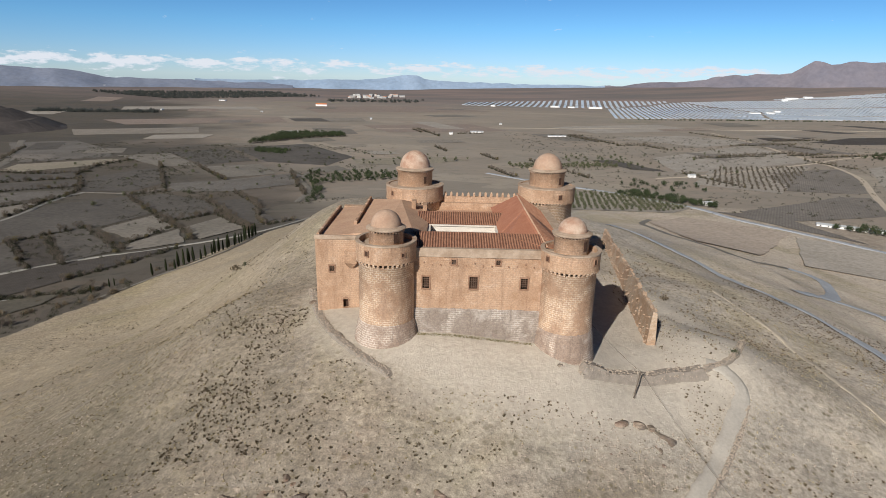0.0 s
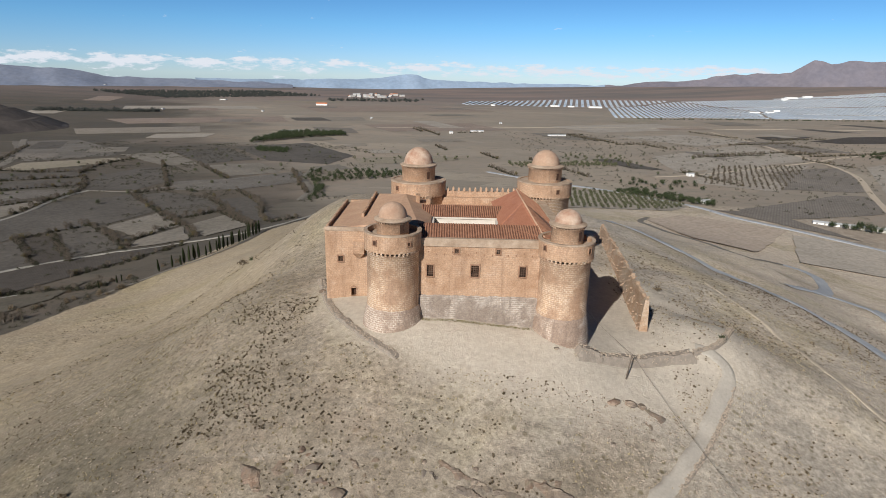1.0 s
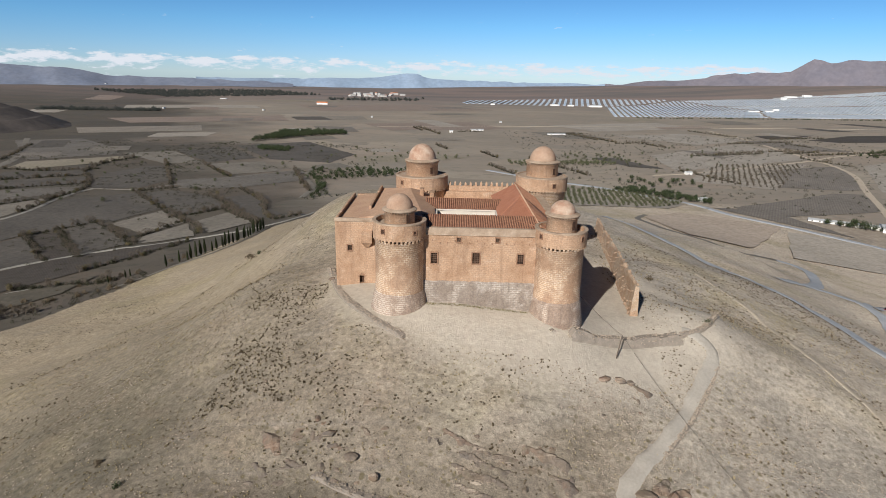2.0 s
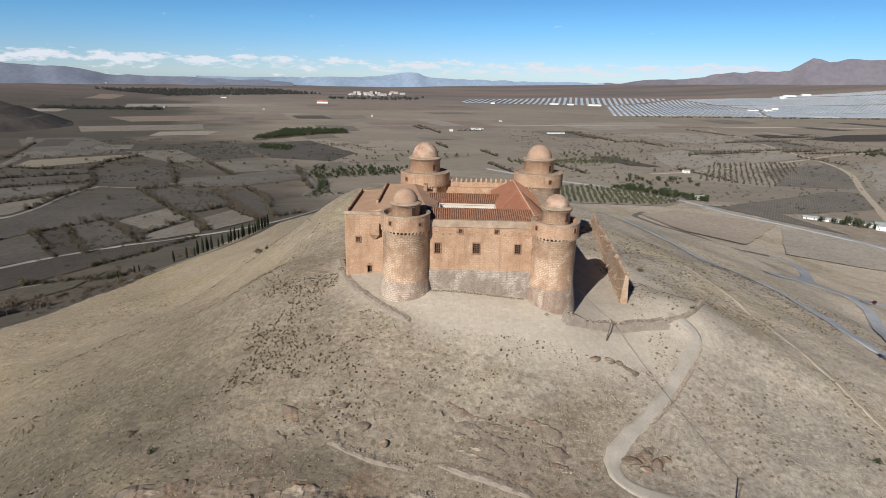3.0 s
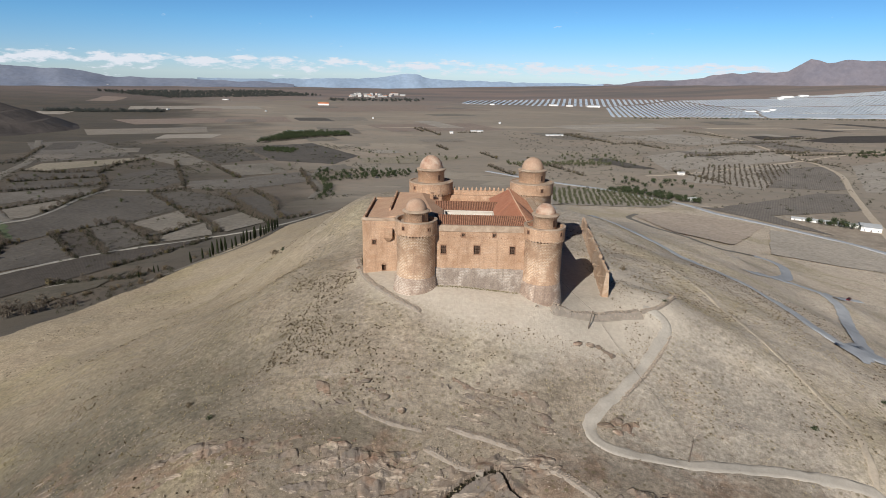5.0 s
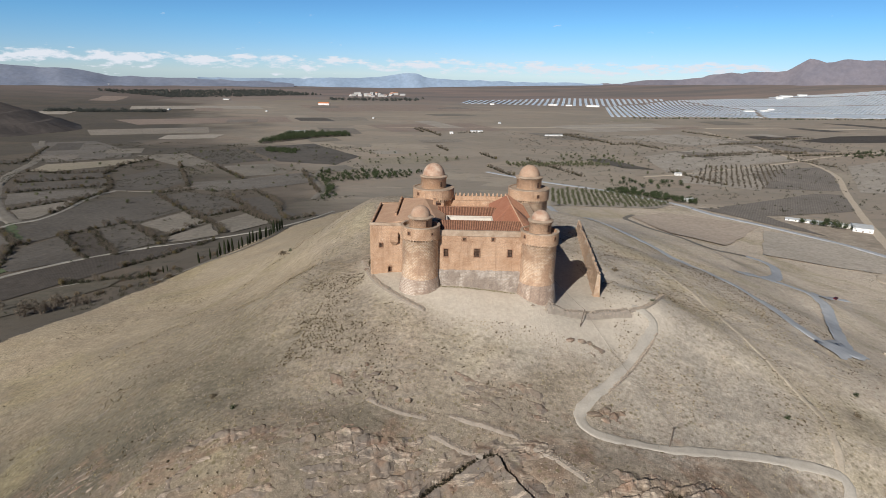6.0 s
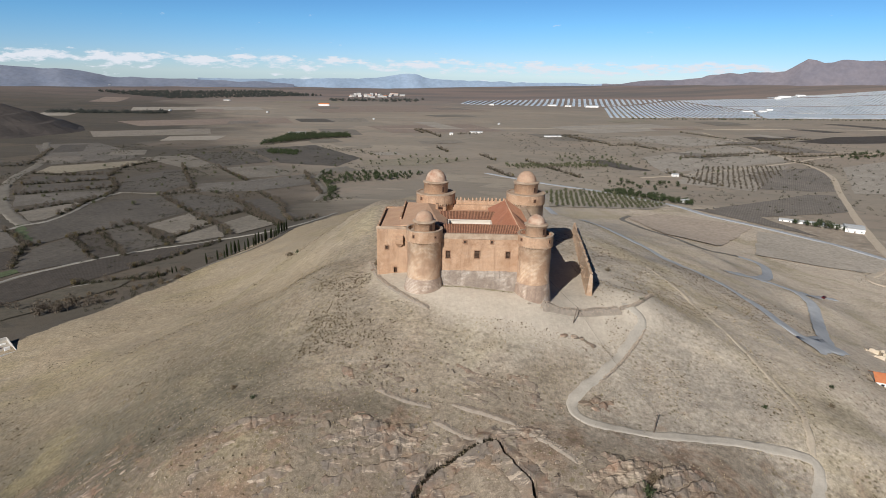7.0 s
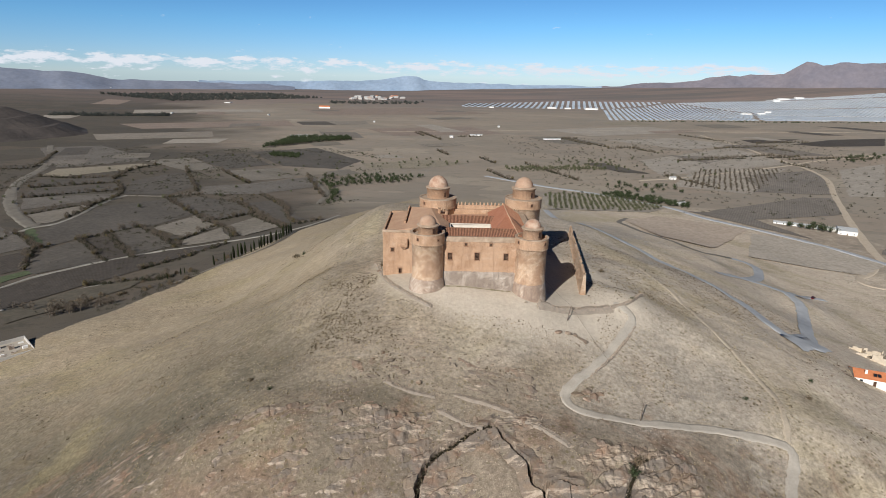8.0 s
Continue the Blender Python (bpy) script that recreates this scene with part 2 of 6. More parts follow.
def ground_z(x, y, detail=True):
    """Height of the ground: a lone hill with a broken outline over a plain that lifts towards the far hills."""
    x, y = np.asarray(x, float), np.asarray(y, float)
    dx, dy = x - 8.0, y - 108.0
    r, th = np.hypot(dx, dy), np.arctan2(dy, dx)
    reach = REACH[0]
    for k in range(1, 7):
        reach = reach + REACH[k][0] * np.cos(k * th) + REACH[k][1] * np.sin(k * th)
    share = 1 / (1 + (r / reach) ** 3.0)
    tilt = 84.7 - 0.113 * np.clip(dx, -400, 400) + 0.058 * np.clip(dy, -400, 400)
    z = -84 + tilt * share
    for bx, by, sx, sy, h in BUMPS:
        z = z + h * np.exp(-((x - bx) / sx) ** 2 - ((y - by) / sy) ** 2)
    near = np.clip((450 - r) / 250, 0, 1)
    calm = 1 - 0.85 * np.exp(-(((x - 12) / 34) ** 4) - ((y - 112) / 34) ** 4)
    if detail:
        z = z + near * calm * (0.9 * vnoise(x, y, 23) + np.clip((270 - r) / 130, 0, 1) * (0.42 * vnoise(x, y, 9.0) + 0.16 * vnoise(x, y, 3.1)))
    else:
        z = z + near * calm * 0.9 * vnoise(x, y, 23)
    far = np.clip((np.hypot(x, y) - 3200) / 1500, 0, 1)
    return z + far * far * (3 - 2 * far) * (58 + 80 * np.clip(x / 2500, -0.2, 1.2)) + (1 - near) * 0.8 * vnoise(x, y, 190)


CRACKS = [[(-11.4, 26.5), (-10.5, 31.2), (-10.1, 33.9), (-8.9, 37.0), (-5.9, 39.8), (-2.5, 41.7), (0.3, 43.7), (4.6, 45.8), (8.0, 46.5)], [(8.0, 46.5), (9.7, 43.2), (11.2, 40.6), (13.6, 37.7), (15.2, 34.3), (16.1, 31.1), (17.7, 28.4), (19.5, 24.0)], [(35.8, 24.8), (36.9, 27.9), (38.7, 32.0), (41.6, 36.6), (45.0, 38.8)], [(17.7, 28.4), (21.1, 30.0), (24.2, 29.6), (26.4, 29.1)]]
WIDTHS = (0.68, 0.42, 0.55, 0.45)


def smooth_line(pts, step):
    """Points at even steps on a smooth line through pts."""
    p = [np.array(q, float) for q in pts]
    p = [2 * p[0] - p[1], *p, 2 * p[-1] - p[-2]]
    out = []
    for a, b, c, d in zip(p, p[1:], p[2:], p[3:]):
        n = max(1, int(np.linalg.norm(c - b) / step))
        for k in range(n):
            t = k / n
            out.append(0.5 * (2 * b + (c - a) * t + (2 * a - 5 * b + 4 * c - d) * t * t + (3 * b - a - 3 * c + d) * t ** 3))
    return np.array(out + [p[-2]])


def crack_field(x, y):
    """How near a point lies to one of the fissures: 0 far off, 1 in its middle; and the distance to the nearest."""
    deep, near = np.zeros_like(x), np.full_like(x, 99.0)
    for pts, w in zip(CRACKS, WIDTHS):
        line = smooth_line(pts, 0.6)
        line = line + np.column_stack([vnoise(line[:, 0], line[:, 1], 1.7), vnoise(line[:, 1], line[:, 0], 1.9)]) * 0.55
        d = np.full_like(x, 99.0)
        for a, b in zip(line, line[1:]):
            ab = b - a
            t = np.clip(((x - a[0]) * ab[0] + (y - a[1]) * ab[1]) / (ab @ ab + 1e-9), 0, 1)
            d = np.minimum(d, np.hypot(x - a[0] - t * ab[0], y - a[1] - t * ab[1]))
        deep = np.maximum(deep, np.clip((w - d) / (0.22 * w), 0, 1))
        near = np.minimum(near, d)
    return deep, near


def stand(x, y):
    return float(ground_z(x, y))


def ground_material():
    m = Mat("dry_hill_and_plain_soil", 0.95)
    p = m.pos()
    # the hill: pale dry soil, reddish scree, grey schist and straw-coloured grass
    big, mid, fine = m.noise(p, 0.018, 6, 0.62, 0.6), m.noise(p, 0.11, 6, 0.68, 0.5), m.noise(p, 0.9, 6, 0.75)
    grit = m.noise(p, 3.5, 4, 0.8)
    soil = m.mix(m.ramp(mid, [(0.33, 0.0), (0.66, 1.0)]), (0.28, 0.232, 0.174), (0.375, 0.316, 0.246))
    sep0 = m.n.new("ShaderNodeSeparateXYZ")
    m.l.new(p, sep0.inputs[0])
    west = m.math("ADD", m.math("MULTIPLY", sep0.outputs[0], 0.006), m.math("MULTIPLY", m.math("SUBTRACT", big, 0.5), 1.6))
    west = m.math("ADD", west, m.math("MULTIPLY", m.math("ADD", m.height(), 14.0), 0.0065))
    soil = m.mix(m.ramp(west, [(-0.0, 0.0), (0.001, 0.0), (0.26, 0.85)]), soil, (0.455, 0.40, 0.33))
    # east flank made paler still in colour, to offset its weak sunlight
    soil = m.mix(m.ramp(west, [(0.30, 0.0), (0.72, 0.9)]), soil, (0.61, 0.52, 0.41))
    # grassier west; its near end coloured darker to offset the full sun there
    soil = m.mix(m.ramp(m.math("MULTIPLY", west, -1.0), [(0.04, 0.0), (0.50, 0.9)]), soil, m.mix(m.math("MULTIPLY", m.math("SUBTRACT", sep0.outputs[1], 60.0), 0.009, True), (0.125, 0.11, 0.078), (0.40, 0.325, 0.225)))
    soil = m.mix(m.ramp(big, [(0.50, 0.0), (0.62, 0.45)]), soil, (0.33, 0.275, 0.15))
    court = m.math("ADD", m.math("POWER", m.math("MULTIPLY", m.math("SUBTRACT", sep0.outputs[0], 20.0), 0.0225), 2.0), m.math("POWER", m.math("MULTIPLY", m.math("SUBTRACT", sep0.outputs[1], 115.0), 0.030), 2.0))
    court = m.math("MULTIPLY", m.math("ADD", court, m.math("MULTIPLY", mid, 0.8)), 0.4)
    rust = m.noise(m.pos((1, 1, 1), 20), 0.045, 6, 0.7, 0.8)
    front = m.math("ADD", m.math("MULTIPLY", m.math("SUBTRACT", 62.0, sep0.outputs[1]), 0.022), m.math("MULTIPLY", m.math("SUBTRACT", mid, 0.5), 2.4))
    soil = m.mix(m.math("MULTIPLY", m.ramp(rust, [(0.50, 0.0), (0.60, 0.8)]), m.ramp(front, [(0.05, 0.12), (0.5, 1.0)])), soil, (0.30, 0.185, 0.12))
    soil = m.mix(m.ramp(front, [(0.1, 0.0), (0.7, 0.72)]), soil, (0.20, 0.158, 0.118))
    schist = m.noise(m.pos((0.35, 1.5, 1), -28), 0.13, 7, 0.72, 0.7)
    soil = m.mix(m.ramp(schist, [(0.57, 0.0), (0.68, 0.45)]), soil, (0.29, 0.255, 0.22))
    soil = m.mix(0.6, soil, m.ramp(fine, [(0.32, 0.18), (0.68, 0.8)]), "OVERLAY")
    soil = m.mix(0.38, soil, m.ramp(m.noise(m.pos((0.6, 1.3, 1.0), 28), 0.32, 6, 0.72, 0.3), [(0.32, 0.26), (0.68, 0.74)]), "OVERLAY")
    soil = m.mix(0.5, soil, m.ramp(grit, [(0.30, 0.2), (0.70, 0.8)]), "OVERLAY")
    tuft = m.voronoi(p, 0.55, "F1", "Distance")
    tuftmask = m.math("MULTIPLY", m.ramp(tuft, [(0.16, 1.0), (0.30, 0.0)]), m.ramp(m.noise(p, 0.06, 4, 0.6), [(0.42, 0.0), (0.58, 0.85)]))
    soil = m.mix(tuftmask, soil, (0.17, 0.14, 0.08))
    yard = m.mix(0.4, m.mix(m.ramp(mid, [(0.35, 0.0), (0.65, 1.0)]), (0.52, 0.455, 0.372), (0.60, 0.525, 0.432)), m.ramp(fine, [(0.28, 0.3), (0.72, 0.72)]), "OVERLAY")
    soil = m.mix(m.ramp(court, [(0.52, 0.95), (0.74, 0.0)]), soil, yard)
    # the plain: parcels of ploughed, fallow and stubbled land
    q = m.pos((0.0085, 0.0125, 0.0), 24)
    warp = m.mix(0.06, q, m.voronoi(q, 0.5))
    cell = m.voronoi(warp, 1.0, "F1", "Color", 0.85, "CHEBYCHEV")
    sep = m.n.new("ShaderNodeSeparateColor")
    m.l.new(cell, sep.inputs[0])
    parcel = m.ramp(sep.outputs[0], [(0.0, (0.12, 0.092, 0.07)), (0.25, (0.19, 0.15, 0.112)), (0.45, (0.25, 0.19, 0.135)), (0.62, (0.15, 0.112, 0.082)), (0.8, (0.26, 0.17, 0.115)), (1.0, (0.33, 0.27, 0.19))])
    rows = m.wave(m.pos((1, 1, 1), 31), 0.22, 1.5)
    parcel = m.mix(m.math("MULTIPLY", m.ramp(sep.outputs[1], [(0.5, 0.0), (0.6, 0.35)]), rows), parcel, (0.11, 0.09, 0.065))
    parcel = m.mix(m.ramp(m.noise(p, 0.004, 5, 0.6), [(0.45, 0.0), (0.65, 0.7)]), parcel, (0.25, 0.165, 0.11))
    parcel = m.mix(m.ramp(m.noise(m.pos((0.3, 1.6, 1), 8), 0.006, 6, 0.65, 0.5), [(0.52, 0.0), (0.66, 0.75)]), parcel, (0.13, 0.105, 0.078))
    parcel = m.mix(0.45, parcel, m.ramp(m.noise(p, 0.05, 6, 0.75), [(0.25, 0.25), (0.75, 0.75)]), "OVERLAY")
    parcel = m.mix(0.3, parcel, (0.185, 0.172, 0.14))
    scrub = m.noise(m.pos((1, 2.2, 1), 10), 0.03, 7, 0.78)
    parcel = m.mix(m.ramp(scrub, [(0.54, 0.0), (0.62, 0.75)]), parcel, (0.075, 0.07, 0.05))
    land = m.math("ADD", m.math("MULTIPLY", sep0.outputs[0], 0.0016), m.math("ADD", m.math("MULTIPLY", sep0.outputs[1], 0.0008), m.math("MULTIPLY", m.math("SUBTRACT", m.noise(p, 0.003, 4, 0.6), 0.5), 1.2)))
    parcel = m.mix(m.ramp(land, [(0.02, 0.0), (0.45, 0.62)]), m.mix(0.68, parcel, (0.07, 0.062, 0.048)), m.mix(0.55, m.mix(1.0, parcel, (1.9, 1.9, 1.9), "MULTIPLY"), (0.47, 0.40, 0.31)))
    parcel = m.muted(parcel, 0.86)
    # far out, bands of reddish and dark land, greyed in colour for distance haze
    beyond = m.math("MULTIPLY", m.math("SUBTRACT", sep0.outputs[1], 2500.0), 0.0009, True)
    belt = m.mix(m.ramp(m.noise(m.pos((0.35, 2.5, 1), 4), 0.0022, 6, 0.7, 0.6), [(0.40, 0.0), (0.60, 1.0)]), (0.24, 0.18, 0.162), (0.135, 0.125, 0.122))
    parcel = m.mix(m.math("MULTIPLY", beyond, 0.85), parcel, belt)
    level = m.math("ADD", m.height(), m.math("MULTIPLY", mid, 14.0))
    low = m.math("MULTIPLY", m.ramp(m.math("MULTIPLY", m.math("ADD", level, 90.0), 0.02), [(0.36, 1.0), (0.47, 0.0)]), m.math("MULTIPLY", m.math("ADD", sep0.outputs[0], 20.0), 0.02, True))
    foot = m.math("ADD", m.math("SUBTRACT", sep0.outputs[0], m.math("MULTIPLY", sep0.outputs[1], 0.45)), m.math("ADD", m.math("MULTIPLY", m.math("SUBTRACT", mid, 0.5), 16.0), 312.0))
    low = m.math("MAXIMUM", low, m.math("MULTIPLY", m.math("SUBTRACT", sep0.outputs[1], 560.0), 0.02, True))
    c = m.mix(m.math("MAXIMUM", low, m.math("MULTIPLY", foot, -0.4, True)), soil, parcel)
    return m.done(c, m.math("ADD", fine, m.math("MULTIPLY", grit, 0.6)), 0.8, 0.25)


def ground_sheet():
    n, a, k = 560, 44.0, 5.42
    s = np.linspace(-1, 1, n)
    line = a * np.sinh(k * s)
    gx, gy = np.meshgrid(line + 2.0, line + 78.0)
    gz = ground_z(gx, gy)
    k = (abs(gx) < 64) & (gy > 10) & (gy < 52)
    gz[k] -= 4.2 * np.exp(-(crack_field(gx[k], gy[k])[1] / 1.7) ** 2)
    verts = np.stack([gx, gy, gz], -1).reshape(-1, 3)
    i = np.arange(n * n).reshape(n, n)
    quads = np.stack([i[:-1, :-1], i[:-1, 1:], i[1:, 1:], i[1:, :-1]], -1).reshape(-1, 4)
    me = bpy.data.meshes.new("ground")
    me.from_pydata(verts.tolist(), [], quads.tolist())
    me.materials.append(ground_material())
    for poly in me.polygons:
        poly.use_smooth = True
    return tagged(new("ground", me), "dry sandy hill rising from brown ploughed plain", "ground", kind="structure")


ground_sheet()


# ---- the castle ----
def pierced(bm, u0, u1, z0, z1, v0, v1, holes, along="x", mat=0):
    """A thick wall with rectangular openings that go right through it."""
    us = sorted({u0, u1, *[h[0] for h in holes], *[h[1] for h in holes]})
    zs = sorted({z0, z1, *[h[2] for h in holes], *[h[3] for h in holes]})
    for a, b in zip(us, us[1:]):
        run = None
        for c, d in zip(zs, zs[1:]):
            void = any(h[0] <= a and b <= h[1] and h[2] <= c and d <= h[3] for h in holes)
            if void:
                if run is not None:
                    box(bm, *((a, b, v0, v1) if along == "x" else (v0, v1, a, b)), run, c, mat)
                run = None
            elif run is None:
                run = c
        if run is not None:
            box(bm, *((a, b, v0, v1) if along == "x" else (v0, v1, a, b)), run, zs[-1], mat)
    bmesh.ops.remove_doubles(bm, verts=bm.verts, dist=0.001)
    return box_uv(bm)


def slab(bm, pts, thick=0.25, mat=0):
    """A plate under a flat outline."""
    top = [bm.verts.new(p) for p in pts]
    low = [bm.verts.new((p[0], p[1], p[2] - thick)) for p in pts]
    f = bm.faces.new(top)
    f.normal_update()
    if f.normal.z < 0:
        f.normal_flip()
    faces = [f, bm.faces.new(low[::-1])]
    for i in range(len(pts)):
        j = (i + 1) % len(pts)
        faces.append(bm.faces.new((top[i], low[i], low[j], top[j])))
    for q in faces:
        q.material_index = mat
    bmesh.ops.recalc_face_normals(bm, faces=faces)


castle = thing("castle", (5, 120, 0), "orange sandstone castle with four domed round towers on a bare hill", "castle")


def castle_wall(name, u0, u1, z0, z1, v0, v1, holes=(), along="x", mat=None, label=""):
    bm = bmesh.new()
    pierced(bm, u0, u1, z0, z1, v0, v1, list(holes), along)
    return part(name, bm, mat or SAND, castle, label)


def barred_window(x, z, w, h, y, label="", bars=True):
    """A carved stone surround, a dark panel for the unlit interior and a crossed grille, set in an opening of w by h.
    """
    bm = bmesh.new()
    t = 0.28
    box(bm, x - w / 2 - t, x - w / 2, y - 0.12, y + 0.55, z - h / 2 - t, z + h / 2 + t, 0, 0.03)
    box(bm, x + w / 2, x + w / 2 + t, y - 0.12, y + 0.55, z - h / 2 - t, z + h / 2 + t, 0, 0.03)
    box(bm, x - w / 2, x + w / 2, y - 0.12, y + 0.55, z + h / 2, z + h / 2 + t, 0, 0.03)
    box(bm, x - w / 2, x + w / 2, y - 0.18, y + 0.55, z - h / 2 - t, z - h / 2, 0, 0.03)
    win = part("window", bm, FRAME, castle, label or "square window with carved stone surround")
    # dark panel added behind the grille, coloured as the unlit room
    bm = bmesh.new()
    box(bm, x - w / 2, x + w / 2, y + 0.45, y + 0.52, z - h / 2, z + h / 2)
    part("shutter", bm, DARK, win)
    if bars:
        bm = bmesh.new()
        n = max(2, int(w / 0.35))
        for i in range(1, n):
            xx = x - w / 2 + w * i / n
            box(bm, xx - 0.025, xx + 0.025, y + 0.05, y + 0.10, z - h / 2, z + h / 2)
        for i in range(1, 5):
            zz = z - h / 2 + h * i / 5
            box(bm, x - w / 2, x + w / 2, y + 0.04, y + 0.11, zz - 0.025, zz + 0.025)
        part("grille", bm, IRON, win, "rusted iron grille")
    return win


# front range
WINDOWS = [(-3.6, 13.95, 1.25, 2.2), (5.2, 14.05, 1.5, 2.3), (14.55, 14.1, 1.25, 2.0), (1.5, 18.0, 0.75, 0.85), (9.6, 18.1, 0.75, 0.85)]
FRONT = 97.8
castle_wall("front_wall", -9.0, 20.6, -4.0, 19.0, FRONT, FRONT + 1.6, [(x - w / 2, x + w / 2, z - h / 2, z + h / 2) for x, z, w, h in WINDOWS], label="orange sandstone curtain wall with barred windows")
for x, z, w, h in WINDOWS:
    barred_window(x, z, w, h, FRONT)
bm = bmesh.new()
pts = [(FRONT - 1.0, -4.0), (FRONT - 0.75, 4.0), (FRONT - 0.28, 8.7), (FRONT + 0.3, 9.05), (FRONT + 0.3, -4.0)]
xs = [-9.0 + 0.74 * i for i in range(41)]
rnd = random.Random(3)
rows = [[bm.verts.new((x, y + (rnd.uniform(-0.05, 0.05) if y < FRONT else 0), z + (rnd.uniform(-0.16, 0.16) if z > 8 else 0))) for y, z in pts] for x in xs]
for a, b in zip(rows, rows[1:]):
    for k in range(4):
        bm.faces.new((a[k], a[k + 1], b[k + 1], b[k]))
bmesh.ops.recalc_face_normals(bm, faces=bm.faces)
part("plinth", box_uv(bm), GREY_STONE, castle, "battered grey rubble plinth with worn courses")
bm = bmesh.new()
box(bm, -9, 20.6, FRONT - 0.22, FRONT + 1.6, 18.95, 19.25, 0, 0.05)
box(bm, -9, 20.6, FRONT - 0.08, FRONT + 0.9, 19.2, 20.55, 0, 0.05)
part("cornice", box_uv(bm), COPING, castle, "pale weathered cornice and parapet")
for i in range(14):
    bm = bmesh.new()
    x = -4.0 + 1.55 * i
    box(bm, x - 0.09, x + 0.09, FRONT - 0.16, FRONT + 0.1, 17.2 + 0.5 * (i % 3 == 0), 17.5 + 0.5 * (i % 3 == 0))
    part("spout_stone", bm, FRAME, castle)


def tiled_slope(name, x0, x1, y0, z0, y1, z1, parent, pitch=0.5):
    """Rows of half-round clay tiles running down a slope, over dark channels."""
    bm = bmesh.new()
    slab(bm, [(x0, y0, z0), (x1, y0, z0), (x1, y1, z1), (x0, y1, z1)], 0.25)
    part(name, bm, TILE_GAP, parent)
    bm = bmesh.new()
    rnd = random.Random(8)
    n = int((x1 - x0) / pitch)
    steps = 9
    for i in range(n):
        x = x0 + (i + 0.5) * (x1 - x0) / n
        prev = None
        for s in range(steps):
            f = s / (steps - 1)
            yy, zz, w = y0 + (y1 - y0) * f, z0 + (z1 - z0) * f, pitch * 0.33
            dx, dz = rnd.uniform(-0.04, 0.04), rnd.uniform(-0.02, 0.03)
            ring = [bm.verts.new((x + dx + w * math.cos(t), yy, zz + dz + w * 0.85 * math.sin(t))) for t in (math.pi, 2.3, 1.57, 0.85, 0.0)]
            if prev:
                for a in range(4):
                    bm.faces.new((prev[a], prev[a + 1], ring[a + 1], ring[a]))
            else:
                bm.faces.new(ring)
            prev = ring
    bmesh.ops.recalc_face_normals(bm, faces=bm.faces)
    return tagged(part("roof_tiles", bm, TILE, parent, "rows of brown half-round clay roof tiles"), kind="stuff")


tiled_slope("front_roof", -6.5, 18.2, FRONT + 0.75, 20.35, 104.7, 21.75, castle)
bm = bmesh.new()
slab(bm, [(-6.5, 104.7, 21.75), (18.2, 104.7, 21.75), (18.2, 110.2, 20.4), (-6.5, 110.2, 20.4)], 0.2)
part("inner_roof", bm, TILE, castle)
tiled_slope("rear_roof", -6.5, 15.0, 117.4, 20.2, 123.5, 21.45, castle)
bm = bmesh.new()
slab(bm, [(-6.5, 123.5, 21.45), (15.0, 123.5, 21.45), (15.0, 134, 18.6), (-6.5, 134, 18.6)], 0.2)
slab(bm, [(-18, 134, 17.8), (22.5, 134, 17.8), (22.5, 144, 17.8), (-18, 144, 17.8)], 0.3)
part("rear_terrace", box_uv(bm), EARTH_ROOF, castle)

# courtyard walls of pale carved stone
for name, bounds in (("court_wall", (-3.4, 10.4, 117.5, 118.2, 6, 19.7)), ("court_cornice", (-3.8, 10.8, 117.2, 118.2, 19.72, 20.05)), ("court_moulding", (-3.6, 10.6, 117.35, 117.5, 18.5, 18.7)), ("court_wall", (-4.2, -3.4, 109.4, 117.2, 6, 20.0)), ("court_wall", (10.4, 11.2, 109.4, 117.2, 6, 20.0)), ("court_wall", (-3.4, 10.4, 109.4, 110.0, 6, 19.95))):
    bm = bmesh.new()
    box(bm, *bounds)
    part(name, box_uv(bm), PLASTER, castle, "white stone courtyard gallery wall" if name == "court_wall" else "")
bm = bmesh.new()
box(bm, -4, 11, 109, 119, 5.8, 6.0)
part("court_floor", bm, PLASTER, castle)

# east range: a high hipped roof
bm = bmesh.new()
A, B, H = (16.4, 117.5, 24.1), (16.4, 131.0, 24.1), (18.6, 99.6, 20.75)
slab(bm, [(10.6, 109.6, 20.3), (11.5, 103.6, 21.5), H, A], 0.2)
slab(bm, [(10.6, 109.6, 20.3), A, B, (10.6, 134.0, 20.3)], 0.2)
part("hip_roof", box_uv(bm), RED_ROOF, castle, "faded red hipped tile roof")
bm = bmesh.new()
slab(bm, [H, (22.8, 101.5, 19.6), (22.8, 134.5, 19.6), B, A], 0.2)
slab(bm, [B, (22.8, 134.5, 19.6), (10.6, 134.0, 20.3)], 0.2)
n = 40
for i in range(n):
    y = 103 + i * 0.78
    t0 = min(1.0, max(0.0, (y - 99.6) / 17.9))
    top = (18.6 + (16.4 - 18.6) * t0, 20.75 + 3.35 * t0)
    v = [bm.verts.new(q) for q in ((top[0], y - 0.16, top[1] + 0.03), (top[0], y + 0.16, top[1] + 0.03), (22.8, y + 0.16, 19.63), (22.8, y - 0.16, 19.63), (top[0], y, top[1] + 0.2), (22.8, y, 19.8))]
    bm.faces.new((v[0], v[4], v[5], v[3]))
    bm.faces.new((v[4], v[1], v[2], v[5]))
tagged(part("hip_roof_tiles", box_uv(bm), TILE, castle), kind="stuff")
bm = bmesh.new()
